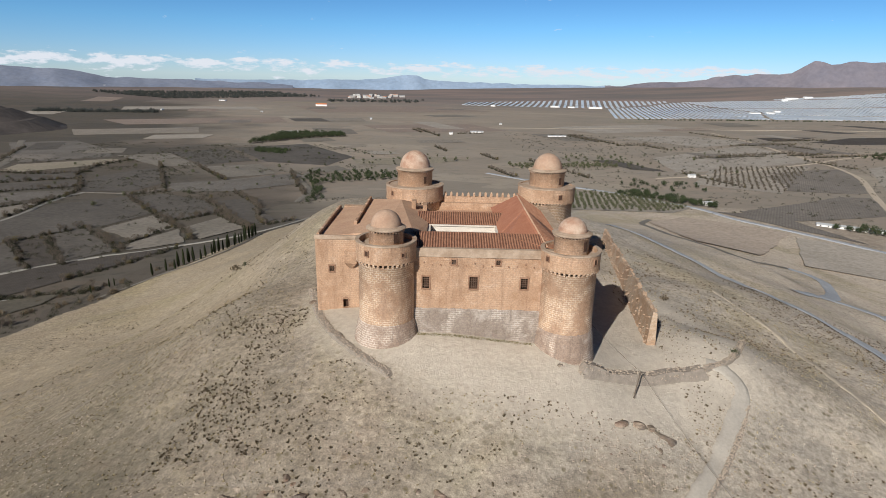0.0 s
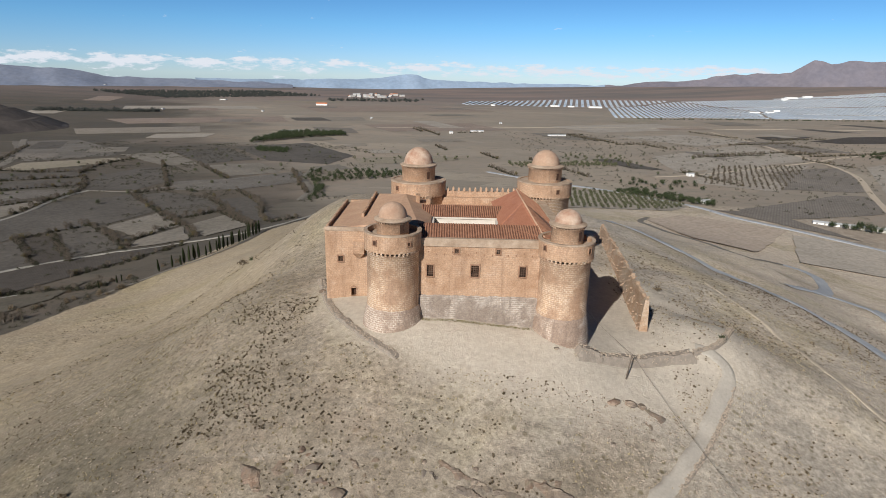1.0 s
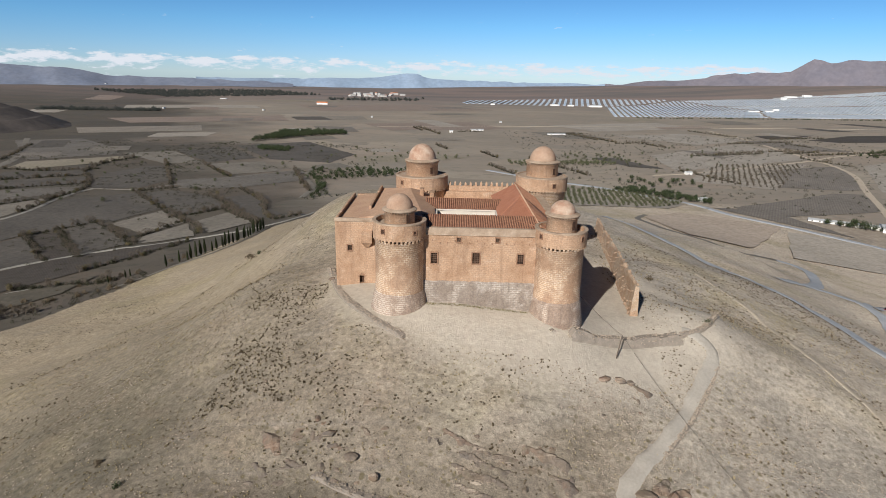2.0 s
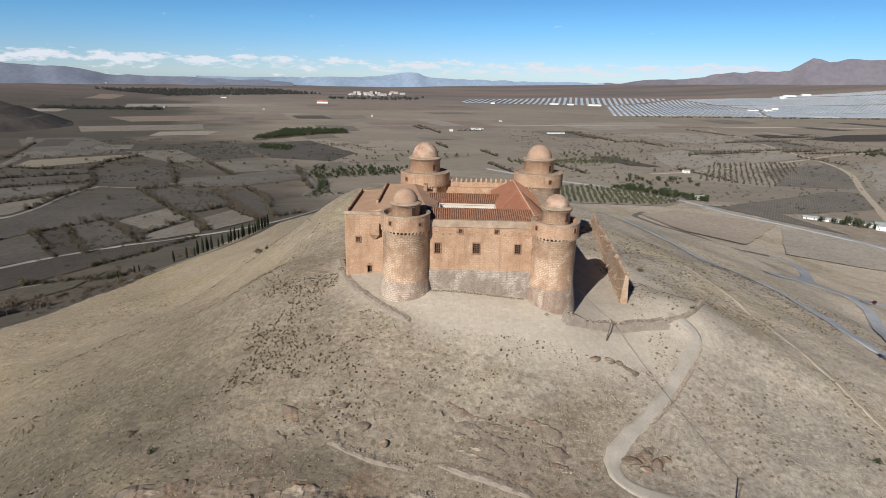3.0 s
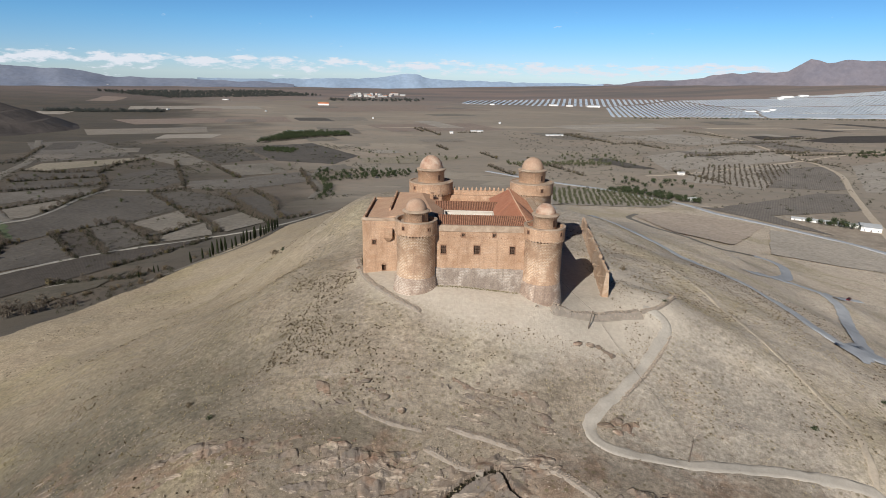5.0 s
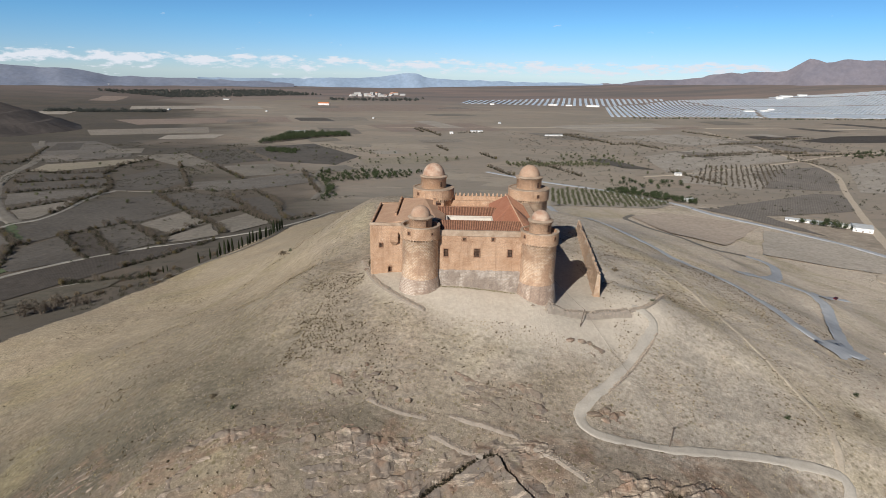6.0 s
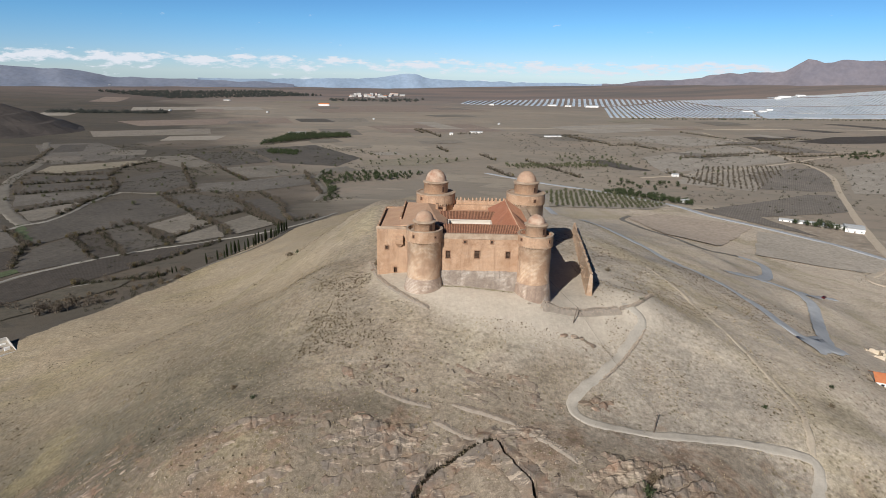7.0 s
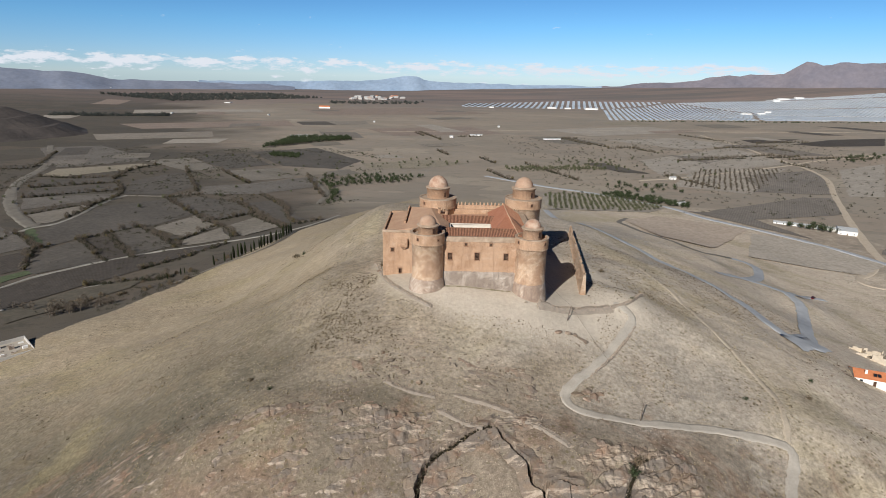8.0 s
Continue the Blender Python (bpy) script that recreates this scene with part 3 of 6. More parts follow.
for p, q in ((H, A), (A, B)):
    p, q = Vector(p), Vector(q)
    side = (q - p).cross(Vector((0, 0, 1))).normalized() * 0.2
    v = [bm.verts.new(c) for c in (p - side, p + Vector((0, 0, 0.28)), p + side, q - side, q + Vector((0, 0, 0.28)), q + side)]
    bm.faces.new((v[0], v[1], v[4], v[3]))
    bm.faces.new((v[1], v[2], v[5], v[4]))
    bm.faces.new((v[0], v[2], v[1]))
    bm.faces.new((v[3], v[4], v[5]))
part("ridge_tiles", bm, EARTH_ROOF, castle)
castle_wall("east_wall", 98.5, 144, -6, 19.9, 22.8, 24.4, along="y")
bm = bmesh.new()
box(bm, 22.6, 24.6, 103.0, 137.5, 19.88, 20.2, 0, 0.06)
part("coping", bm, COPING, castle)

# west range: worn earth-coloured roofs, and the lower wing beside it
castle_wall("wing_wall", -26.8, -8.0, -3.0, 18.3, 110.0, 111.4, [(-24.0, -23.0, 11.4, 12.6), (-21.4, -20.3, 3.3, 5.2)], label="plain sandstone wall of the lower wing")
castle_wall("wing_wall", 111.4, 144.0, -8.0, 17.4, -26.8, -25.4, along="y")
castle_wall("rear_wall", -26.8, 25.0, -8.0, 17.9, 143.0, 144.6)
barred_window(-23.5, 12.0, 1.0, 1.2, 110.0)
# the open postern is closed with a dark sheet for its unlit passage
bm = bmesh.new()
box(bm, -21.4, -20.3, 110.9, 111.1, 3.3, 5.2)
part("door", bm, DARK, castle, "dark panel standing in for the arched postern opening")
bm = bmesh.new()
for i in range(7):
    t0, t1 = math.pi * i / 7, math.pi * (i + 1) / 7
    c = (-20.85, 4.9)
    v = [bm.verts.new((c[0] + r * math.cos(t), y, c[1] + r * math.sin(t))) for y in (109.9, 110.3) for r, t in ((0.58, t0), (0.85, t0), (0.85, t1), (0.58, t1))]
    for q in ((0, 1, 2, 3), (7, 6, 5, 4), (1, 5, 6, 2), (0, 3, 7, 4)):
        bm.faces.new([v[k] for k in q])
bmesh.ops.recalc_face_normals(bm, faces=bm.faces)
part("door_arch", box_uv(bm), FRAME, castle)
bm = bmesh.new()
box(bm, -27.0, -17.0, 109.85, 110.9, 18.25, 18.75, 0, 0.05)
box(bm, -26.9, -17.0, 109.9, 110.5, 18.7, 19.1, 0, 0.05)
part("cornice", box_uv(bm), COPING, castle)
bm = bmesh.new()
v = [bm.verts.new(q) for q in ((-20.3, 110, 12.6), (-18.7, 110, 12.6), (-19.1, 109.7, 12.3), (-19.9, 109.7, 12.3), (-20.7, 108.9, 13.5), (-18.2, 108.9, 13.5), (-20.7, 110, 13.5), (-18.2, 110, 13.5), (-20.7, 108.9, 16.0), (-18.2, 108.9, 16.0), (-20.7, 110, 16.3), (-18.2, 110, 16.3))]
for q in ((0, 3, 2, 1), (3, 4, 5, 2), (0, 6, 4, 3), (1, 2, 5, 7), (4, 8, 9, 5), (6, 10, 8, 4), (5, 9, 11, 7), (8, 10, 11, 9)):
    bm.faces.new([v[k] for k in q])
bmesh.ops.recalc_face_normals(bm, faces=bm.faces)
part("garderobe", box_uv(bm), SAND, castle, "corbelled stone closet")
bm = bmesh.new()
slab(bm, [(-26.0, 110.9, 18.5), (-19.5, 110.9, 19.3), (-19.5, 136, 19.8), (-26.0, 136, 18.9)], 0.4)
slab(bm, [(-19.5, 110.9, 19.3), (-12.5, 106, 21.2), (-11.0, 132, 22.2), (-19.5, 143, 19.9)], 0.4)
slab(bm, [(-12.5, 106, 21.2), (-6.4, 104.6, 21.6), (-4.0, 109.7, 20.3), (-4.0, 117.6, 20.3), (-6.0, 131.0, 20.7), (-11.0, 132, 22.2)], 0.4)
slab(bm, [(-11.0, 132, 22.2), (-6.0, 131.0, 20.7), (-5, 143, 18.6), (-19.5, 143, 19.9)], 0.4)
part("west_roof", box_uv(bm), EARTH_ROOF, castle, "worn orange earth and tile roofs")
for p, q, h in (((-26.4, 111.0, 18.3), (-26.4, 136, 18.8), 0.9), ((-19.7, 118.0, 19.2), (-19.7, 142, 19.8), 0.95)):
    bm = bmesh.new()
    p, q = Vector(p), Vector(q)
    for k in range(6):
        a, b = p.lerp(q, k / 6), p.lerp(q, (k + 1) / 6)
        box(bm, a.x - 0.3, a.x + 0.3, a.y, b.y, a.z - 0.4, b.z + h, 0, 0.06)
    part("roof_parapet", box_uv(bm), SAND, castle, "low parapet wall across the roof")
bm = bmesh.new()
box(bm, -5.6, -4.6, 126.0, 130.0, 19.6, 22.2, 0, 0.06)
box(bm, -8.2, -7.2, 126.5, 129.0, 20.6, 23.0, 0, 0.06)
part("roof_stub_wall", box_uv(bm), SAND, castle)

# rear curtain with narrow merlons
castle_wall("battlement", -3.0, 20.0, 17.0, 21.0, 143.0, 144.2, [(3.5 + 2.4 * i, 3.9 + 2.4 * i, 18.2, 18.7) for i in range(5)], label="ragged crenellated curtain wall")
rnd = random.Random(12)
for i in range(15):
    x = -2.0 + 1.48 * i
    bm = bmesh.new()
    h = rnd.uniform(0.8, 1.25)
    box(bm, x - 0.3, x + 0.3, 143.1, 144.1, 20.99, 21.0 + h * 0.75, 0, 0.05)
    bmesh.ops.create_cone(bm, segments=4, radius1=0.42, radius2=0.08, depth=0.4, matrix=Matrix.Translation((x, 143.6, 21.0 + h * 0.75 + 0.19)) @ Matrix.Rotation(math.pi / 4, 4, "Z"), cap_ends=True)
    part("merlon", box_uv(bm), SAND, castle)
bm = bmesh.new()
box(bm, -3, 20, 141.5, 143.05, 17.5, 19.6, 0, 0.1)
part("wall_walk", box_uv(bm), SAND, castle)


def tower(x, y, foot, r, corbel, rim_r, rim, drum_r, eave, dome_r, dome_h, flare, dome_mat, holes, seed, sunk=1.0):
    """A round corner tower: flared stone foot, shaft, corbel table, parapet, drum and dome."""
    rnd = random.Random(seed)
    t = part("tower", lathe([(r + 0.12, foot + 5.5), (r + 0.02, foot + 8), (r, corbel), (rim_r - 0.25, corbel + 0.1)], 72, x, y, 0.012, seed), TOWER_STONE, castle, "round sandstone corner tower with domed turret", True)
    part("foot", lathe([(r + flare * 1.25, foot - 7), (r + flare, foot), (r + flare * 0.72, foot + 2.2), (r + flare * 0.34, foot + 4.6), (r + 0.2, foot + 5.4), (r - 0.1, foot + 5.75)], 72, x, y, 0.07, seed + 1), FOOT_STONE, t, "flared rubble stone tower foot", True)
    band = part("corbel_course", lathe([(r - 0.1, corbel + 0.42), (rim_r - 0.06, corbel + 0.46), (rim_r - 0.06, corbel + 0.56), (r - 0.1, corbel + 0.58)], 72, x, y), TOWER_STONE, t)
    bm = bmesh.new()
    for dz, out, hgt in ((0.0, 0.22, 0.35), (0.33, rim_r - r + 0.02, 0.35)):
        bmesh.ops.create_cube(bm, size=1, matrix=Matrix.Translation((r - 0.1 + out / 2, 0, dz)) @ Matrix.Diagonal((out + 0.2, 0.36, hgt, 1)))
    stone = bpy.data.meshes.new("corbel")
    box_uv(bm).to_mesh(stone)
    bm.free()
    stone.materials.append(TOWER_STONE)
    n = int(2 * math.pi * r / 0.78)
    for i in range(n):
        c = new("corbel", stone)
        c.parent = band
        c.matrix_basis = Matrix.Translation((x, y, corbel + 0.05)) @ Matrix.Rotation(2 * math.pi * i / n, 4, "Z")
    inner = rim_r - 0.65
    bm = lathe([(rim_r - 0.5, corbel + 0.5), (rim_r, corbel + 0.5), (rim_r, rim - 0.3), (rim_r + 0.1, rim - 0.28), (rim_r + 0.1, rim), (inner, rim + 0.02), (inner, rim - 1.6)], 72, x, y, 0.015, seed + 2)
    par = part("parapet", bm, [SAND, COPING], t, "smooth rendered parapet ring")
    for f in par.data.polygons:
        f.material_index = 1 if f.center.z > rim - 0.31 else 0
    bm = lathe([(rim_r - 0.3, rim - sunk), (drum_r - 0.3, rim - sunk + 0.15)], 48, x, y, 0.02, seed + 3)
    part("terrace", bm, COPING, t)
    for a, z, w, h in holes:
        # no hole is cut: a dark box is coloured as the port's shaded depth
        bm = bmesh.new()
        m = Matrix.Translation((x, y, z)) @ Matrix.Rotation(radians(a), 4, "Z")
        bmesh.ops.create_cube(bm, size=1, matrix=m @ Matrix.Translation((0, -rim_r + 0.02, 0)) @ Matrix.Diagonal((w, 0.16, h, 1)))
        hole = part("gun_port", bm, DARK, par, "dark box standing in for a square gun port")
        bm = bmesh.new()
        for sx, sz, sw, sh in ((-w / 2 - 0.07, 0, 0.14, h + 0.28), (w / 2 + 0.07, 0, 0.14, h + 0.28), (0, h / 2 + 0.07, w, 0.14), (0, -h / 2 - 0.07, w, 0.14)):
            bmesh.ops.create_cube(bm, size=1, matrix=m @ Matrix.Translation((sx, -rim_r, sz)) @ Matrix.Diagonal((sw, 0.3, sh, 1)))
        part("port_surround", bm, FRAME, par)
    drum = part("drum", lathe([(drum_r, rim - 1.5), (drum_r, eave - 0.6), (drum_r + 0.12, eave - 0.55)], 56, x, y, 0.01, seed + 4), SAND, t, "plain round turret drum", True)
    bm = bmesh.new()
    m = Matrix.Translation((x, y, (rim + eave) / 2 - 0.5)) @ Matrix.Rotation(radians(38), 4, "Z")
    bmesh.ops.create_cube(bm, size=1, matrix=m @ Matrix.Translation((0, -drum_r, 0)) @ Matrix.Diagonal((0.75, 0.16, 1.7, 1)))
    part("turret_door", bm, DARK, drum)
    bm = bmesh.new()
    n = int(2 * math.pi * drum_r / 0.55)
    for i in range(n):
        m = Matrix.Translation((x, y, eave - 0.45)) @ Matrix.Rotation(2 * math.pi * i / n, 4, "Z")
        bmesh.ops.create_cube(bm, size=1, matrix=m @ Matrix.Translation((drum_r + 0.1, 0, 0)) @ Matrix.Diagonal((0.34, 0.22, 0.28, 1)))
    tagged(part("dentils", bm, SAND, drum), kind="stuff")
    part("eave_ring", lathe([(drum_r, eave - 0.32), (drum_r + 0.45, eave - 0.22), (drum_r + 0.5, eave), (drum_r + 0.42, eave + 0.07), (dome_r + 0.25, eave + 0.32), (dome_r - 0.2, eave + 0.42)], 56, x, y, 0.015, seed + 5), COPING, t)
    prof = [(dome_r * math.cos(k * math.pi / 28), eave + 0.2 + dome_h * math.sin(k * math.pi / 28)) for k in range(14)] + [(0.02, eave + 0.2 + dome_h)]
    part("dome", lathe(prof, 56, x, y, 0.02, seed + 6), dome_mat, t, "weathered round dome", True)
    return t


tower(-10.9, 98.0, 1.6, 5.05, 18.2, 5.5, 22.2, 3.1, 24.35, 2.78, 2.95, 1.3, DOME_CLAY, [(-32, 20.6, 0.7, 0.9), (38, 20.4, 0.6, 0.6)], 21)
tower(22.6, 98.0, 0.6, 4.92, 17.4, 5.35, 21.2, 3.1, 24.1, 2.62, 2.6, 1.0, LICHEN, [(-58, 19.9, 0.7, 0.9), (42, 19.8, 0.7, 0.9)], 31)
tower(-8.5, 144.0, -2.0, 6.9, 20.0, 7.35, 24.0, 4.45, 28.0, 3.85, 4.25, 1.0, LICHEN, [(-45, 22.3, 0.8, 1.0)], 41, 0.22)
tower(25.4, 144.0, -2.0, 6.8, 20.4, 7.25, 24.5, 4.4, 28.4, 3.65, 3.9, 1.0, DOME_CLAY, [(20, 22.5, 0.9, 1.1), (-20, 18.0, 1.0, 0.6)], 51, 0.22)


# ---- shared builders for the land ----
def high_ground(x, y, reach=1.6):
    """The highest of the ground close round a point, so that what is laid on it is not buried."""
    return np.max([ground_z(x + i * reach, y + j * reach) for i in (-1, 0, 1) for j in (-1, 0, 1)], axis=0)


def strip(name, pts, width, mat, label, category, lift=0.1, step=2.0, rag=0.12, reach=1.2):
    """A road or path laid along the ground, with ragged edges and a shoulder that dips under the soil."""
    line = smooth_line(pts, step)
    tan = np.gradient(line, axis=0)
    tan /= np.linalg.norm(tan, axis=1)[:, None] + 1e-9
    side = np.stack([tan[:, 1], -tan[:, 0]], 1)
    rs = np.random.RandomState(len(line))
    offs = np.array([-0.62, -0.5, -0.25, 0.0, 0.25, 0.5, 0.62])
    rows = []
    for o in offs:
        w = o * width * (1 + rs.uniform(-rag, rag, len(line)))
        q = line + side * w[:, None]
        z = high_ground(q[:, 0], q[:, 1], reach) + (lift if abs(o) <= 0.5 else -0.12)
        rows.append(np.column_stack([q, z]))
    v = np.stack(rows, 1)
    n, m = v.shape[:2]
    i = np.arange(n * m).reshape(n, m)
    f = np.stack([i[:-1, :-1], i[:-1, 1:], i[1:, 1:], i[1:, :-1]], -1).reshape(-1, 4)
    me = bpy.data.meshes.new(name)
    me.from_pydata(v.reshape(-1, 3).tolist(), [], f.tolist())
    me.materials.append(mat)
    for p in me.polygons:
        p.use_smooth = True
    return tagged(new(name, me), label, category, kind="structure")


def inside(poly, x, y):
    hit = np.zeros(np.shape(x), bool)
    for (x0, y0), (x1, y1) in zip(poly, poly[1:] + poly[:1]):
        hit ^= ((y0 > y) != (y1 > y)) & (x < (x1 - x0) * (y - y0) / ((y1 - y0) or 1e-9) + x0)
    return hit


def fill(poly, gap, jitter, seed, turn=0.0):
    """Places in rows inside an outline."""
    a = np.array(poly, float)
    c = a.mean(0)
    r = np.abs(a - c).max() * 1.5
    g = np.arange(-r, r, gap)
    x, y = [q.ravel() for q in np.meshgrid(g, g)]
    rs = np.random.RandomState(seed)
    x, y = x + rs.uniform(-jitter, jitter, x.size), y + rs.uniform(-jitter, jitter, x.size)
    co, si = math.cos(radians(turn)), math.sin(radians(turn))
    x, y = c[0] + x * co - y * si, c[1] + x * si + y * co
    k = inside(poly, x, y)
    return np.column_stack([x[k], y[k]])


def field(pts, mat, label, lift=0.3):
    """One parcel of land: a thin sheet on the soil with a slightly irregular border."""
    a = [np.array(q, float) for q in pts]
    ring = []
    rs = np.random.RandomState(int(abs(a[0][0])) % 1000)
    for p, q in zip(a, a[1:] + a[:1]):
        n = max(3, int(np.linalg.norm(q - p) / 9))
        nrm = np.array([q[1] - p[1], p[0] - q[0]]) / (np.linalg.norm(q - p) + 1e-9)
        ring += [p + (q - p) * k / n + nrm * rs.uniform(-1.2, 1.2) * (k > 0) for k in range(n)]
    bm = bmesh.new()
    vs = [bm.verts.new((x, y, 0)) for x, y in ring]
    face = bm.faces.new(vs)
    inset = min(3.0, 0.05 * max(np.ptp([q[0] for q in ring]), np.ptp([q[1] for q in ring])))
    bmesh.ops.inset_region(bm, faces=[face], thickness=inset)
    rim = set(vs)
    bmesh.ops.triangulate(bm, faces=bm.faces)
    for _ in range(2):
        bmesh.ops.subdivide_edges(bm, edges=[e for e in bm.edges if e.calc_length() > 22 and not (e.verts[0] in rim and e.verts[1] in rim)], cuts=1)
        bmesh.ops.triangulate(bm, faces=bm.faces)
    bm.verts.ensure_lookup_table()
    xy = np.array([v.co[:2] for v in bm.verts])
    for v, z in zip(bm.verts, high_ground(xy[:, 0], xy[:, 1], 2.5)):
        v.co.z = z + (-0.2 if v in rim else lift)
    for f in bm.faces:
        f.normal_update()
        if f.normal.z < 0:
            f.normal_flip()
    return tagged(add("field", bm, mat, True), label, "field", kind="structure")


def scatter(name, places, template, mats, low, high, seed, label, category, sink=0.0, squash=0.25, kind="stuff"):
    """Many small growths or stones in one mesh: copies of a template, each turned and scaled by chance."""
    tv, tf, tm = template
    rs = np.random.RandomState(seed)
    n = len(places)
    s = rs.uniform(low, high, n)
    a = rs.uniform(0, 2 * np.pi, n)
    sz = s * rs.uniform(1 - squash, 1 + squash, n)
    co, si = np.cos(a), np.sin(a)
    x = (tv[None, :, 0] * co[:, None] - tv[None, :, 1] * si[:, None]) * s[:, None] + places[:, 0, None]
    y = (tv[None, :, 0] * si[:, None] + tv[None, :, 1] * co[:, None]) * s[:, None] + places[:, 1, None]
    base = ground_z(places[:, 0], places[:, 1])
    z = tv[None, :, 2] * sz[:, None] + base[:, None] - sink * s[:, None]
    v = np.stack([x, y, z], -1).reshape(-1, 3)
    f = (tf[None] + (np.arange(n) * len(tv))[:, None, None]).reshape(-1, 3)
    me = bpy.data.meshes.new(name)
    me.vertices.add(len(v))
    me.vertices.foreach_set("co", v.ravel())
    me.loops.add(f.size)
    me.loops.foreach_set("vertex_index", f.ravel().astype(np.int32))
    me.polygons.add(len(f))
    me.polygons.foreach_set("loop_start", np.arange(0, f.size, 3, dtype=np.int32))
    me.polygons.foreach_set("material_index", np.tile(tm, n).astype(np.int32))
    me.update()
    me.validate()
    for m in mats:
        me.materials.append(m)
    return tagged(new(name, me), label, category, kind=kind)


def crown_template(seed, clumps, leaves, size, rx, rz, zc, trunk, twigs=0):
    """A tree in little: a tapered trunk with limbs, and a crown of many small leaf clumps with gaps."""
    rs = np.random.RandomState(seed)
    v, f, m = [], [], []

    def limb(p, q, r0, r1, mat):
        p, q = np.array(p, float), np.array(q, float)
        d = (q - p) / (np.linalg.norm(q - p) + 1e-9)
        u = np.cross(d, [0.3, 0.9, 0.2])
        u /= np.linalg.norm(u)
        w = np.cross(d, u)
        b = len(v)
        for c, r in ((p, r0), (q, r1)):
            for k in range(4):
                t = k * math.pi / 2
                v.append(c + r * (u * math.cos(t) + w * math.sin(t)))
        for k in range(4):
            j = (k + 1) % 4
            f.extend([(b + k, b + j, b + 4 + j), (b + k, b + 4 + j, b + 4 + k)])
            m.extend([mat, mat])

    if trunk:
        limb((0, 0, -0.1), (0.03, 0.02, zc * 0.75), 0.07, 0.045, 0)
    for c in range(clumps):
        t, h = rs.uniform(0, 2 * math.pi), rs.uniform(-1, 1)
        rad = math.sqrt(max(0.0, 1 - h * h)) * rs.uniform(0.45, 1.0)
        ctr = np.array([rx * rad * math.cos(t), rx * rad * math.sin(t), zc + rz * h * rs.uniform(0.7, 1.05)])
        if trunk and c < 6:
            limb((0.02, 0.02, zc * 0.55), ctr, 0.035, 0.012, 0)
        for k in range(twigs):
            limb(ctr, ctr + rs.normal(0, 0.16, 3) + [0, 0, 0.08], 0.012, 0.004, 0)
        for k in range(leaves):
            q = ctr + rs.normal(0, size * 0.9, 3)
            a, b2 = rs.normal(0, 1, 3), rs.normal(0, 1, 3)
            a, b2 = a / np.linalg.norm(a) * size, b2 / np.linalg.norm(b2) * size
            b = len(v)
            v.extend([q - a * 0.6, q + a * 0.6 + b2 * 0.2, q + b2])
            f.append((b, b + 1, b + 2))
            m.append(1)
    return np.array(v), np.array(f), np.array(m)


def tuft_template(seed, blades=16):
    rs = np.random.RandomState(seed)
    v, f = [], []
    for k in range(blades):
        t, lean, h = rs.uniform(0, 2 * math.pi), rs.uniform(0.15, 1.0), rs.uniform(0.45, 1.0)
        d = np.array([math.cos(t), math.sin(t), 0])
        n = np.array([-d[1], d[0], 0])
        r = rs.uniform(0.0, 0.35)
        b = len(v)
        v.extend([d * r - n * 0.17, d * r + n * 0.17, d * (r + 0.55 * lean) + n * 0.12 + [0, 0, h * (1.1 - 0.55 * lean)], d * (r + 0.4 * lean) - n * 0.14 + [0, 0, h * 0.6]])
        f.extend([(b, b + 1, b + 2), (b, b + 2, b + 3)])
    return np.array(v), np.array(f), np.zeros(len(f), int)


def stone_template(seed, sub=1):
    bm = bmesh.new()
    bmesh.ops.create_icosphere(bm, subdivisions=sub, radius=0.6)
    rs = random.Random(seed)
    ax = [Vector((rs.uniform(-1, 1), rs.uniform(-1, 1), rs.uniform(-1, 1))).normalized() for _ in range(7)]
    cut = [rs.uniform(0.3, 0.52) for _ in ax]
    for v in bm.verts:
        for a, c in zip(ax, cut):
            d = v.co.dot(a)
            if d > c:
                v.co -= a * (d - c)
        v.co.z *= 0.75
    bm.verts.index_update()
    v = np.array([q.co[:] for q in bm.verts])
    f = np.array([[q.index for q in p.verts] for p in bm.faces])
    bm.free()
    return v, f, np.zeros(len(f), int)


BARK = varied("grey_bark", (0.12, 0.095, 0.075), (0.19, 0.155, 0.125), 2.0)


def leafage(name, a, b, rough=0.8):
    m = Mat(name, rough)
    c = m.mix(m.geo.outputs["Random Per Island"], a, b)
    return m.done(c)


OLIVE = leafage("olive_foliage", (0.075, 0.085, 0.042), (0.135, 0.135, 0.075))
PINE = leafage("dark_green_foliage", (0.028, 0.042, 0.018), (0.06, 0.075, 0.032))
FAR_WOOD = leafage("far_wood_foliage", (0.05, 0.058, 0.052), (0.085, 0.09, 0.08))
CYPRESS = leafage("cypress_foliage", (0.022, 0.032, 0.014), (0.05, 0.06, 0.026))
HEDGE = leafage("dark_hedge_foliage", (0.035, 0.037, 0.022), (0.075, 0.07, 0.043))
BARE = leafage("leafless_twigs", (0.09, 0.075, 0.055), (0.16, 0.13, 0.095))
RUSTY = leafage("autumn_foliage", (0.11, 0.088, 0.042), (0.17, 0.135, 0.065))
THYME = leafage("dry_shrub", (0.105, 0.08, 0.05), (0.19, 0.145, 0.095))
# near-black tone of the tufts that darken the rock fissures
CRACK_SHADE = leafage("crack_shade_tuft", (0.03, 0.026, 0.017), (0.06, 0.05, 0.03))
GREEN_GRASS = leafage("green_wall_grass", (0.2, 0.175, 0.08), (0.28, 0.235, 0.13))
STRAW = leafage("dry_grass", (0.30, 0.24, 0.14), (0.40, 0.33, 0.20))
ROCK = Mat("schist_rock", 0.9)
_p = ROCK.pos()
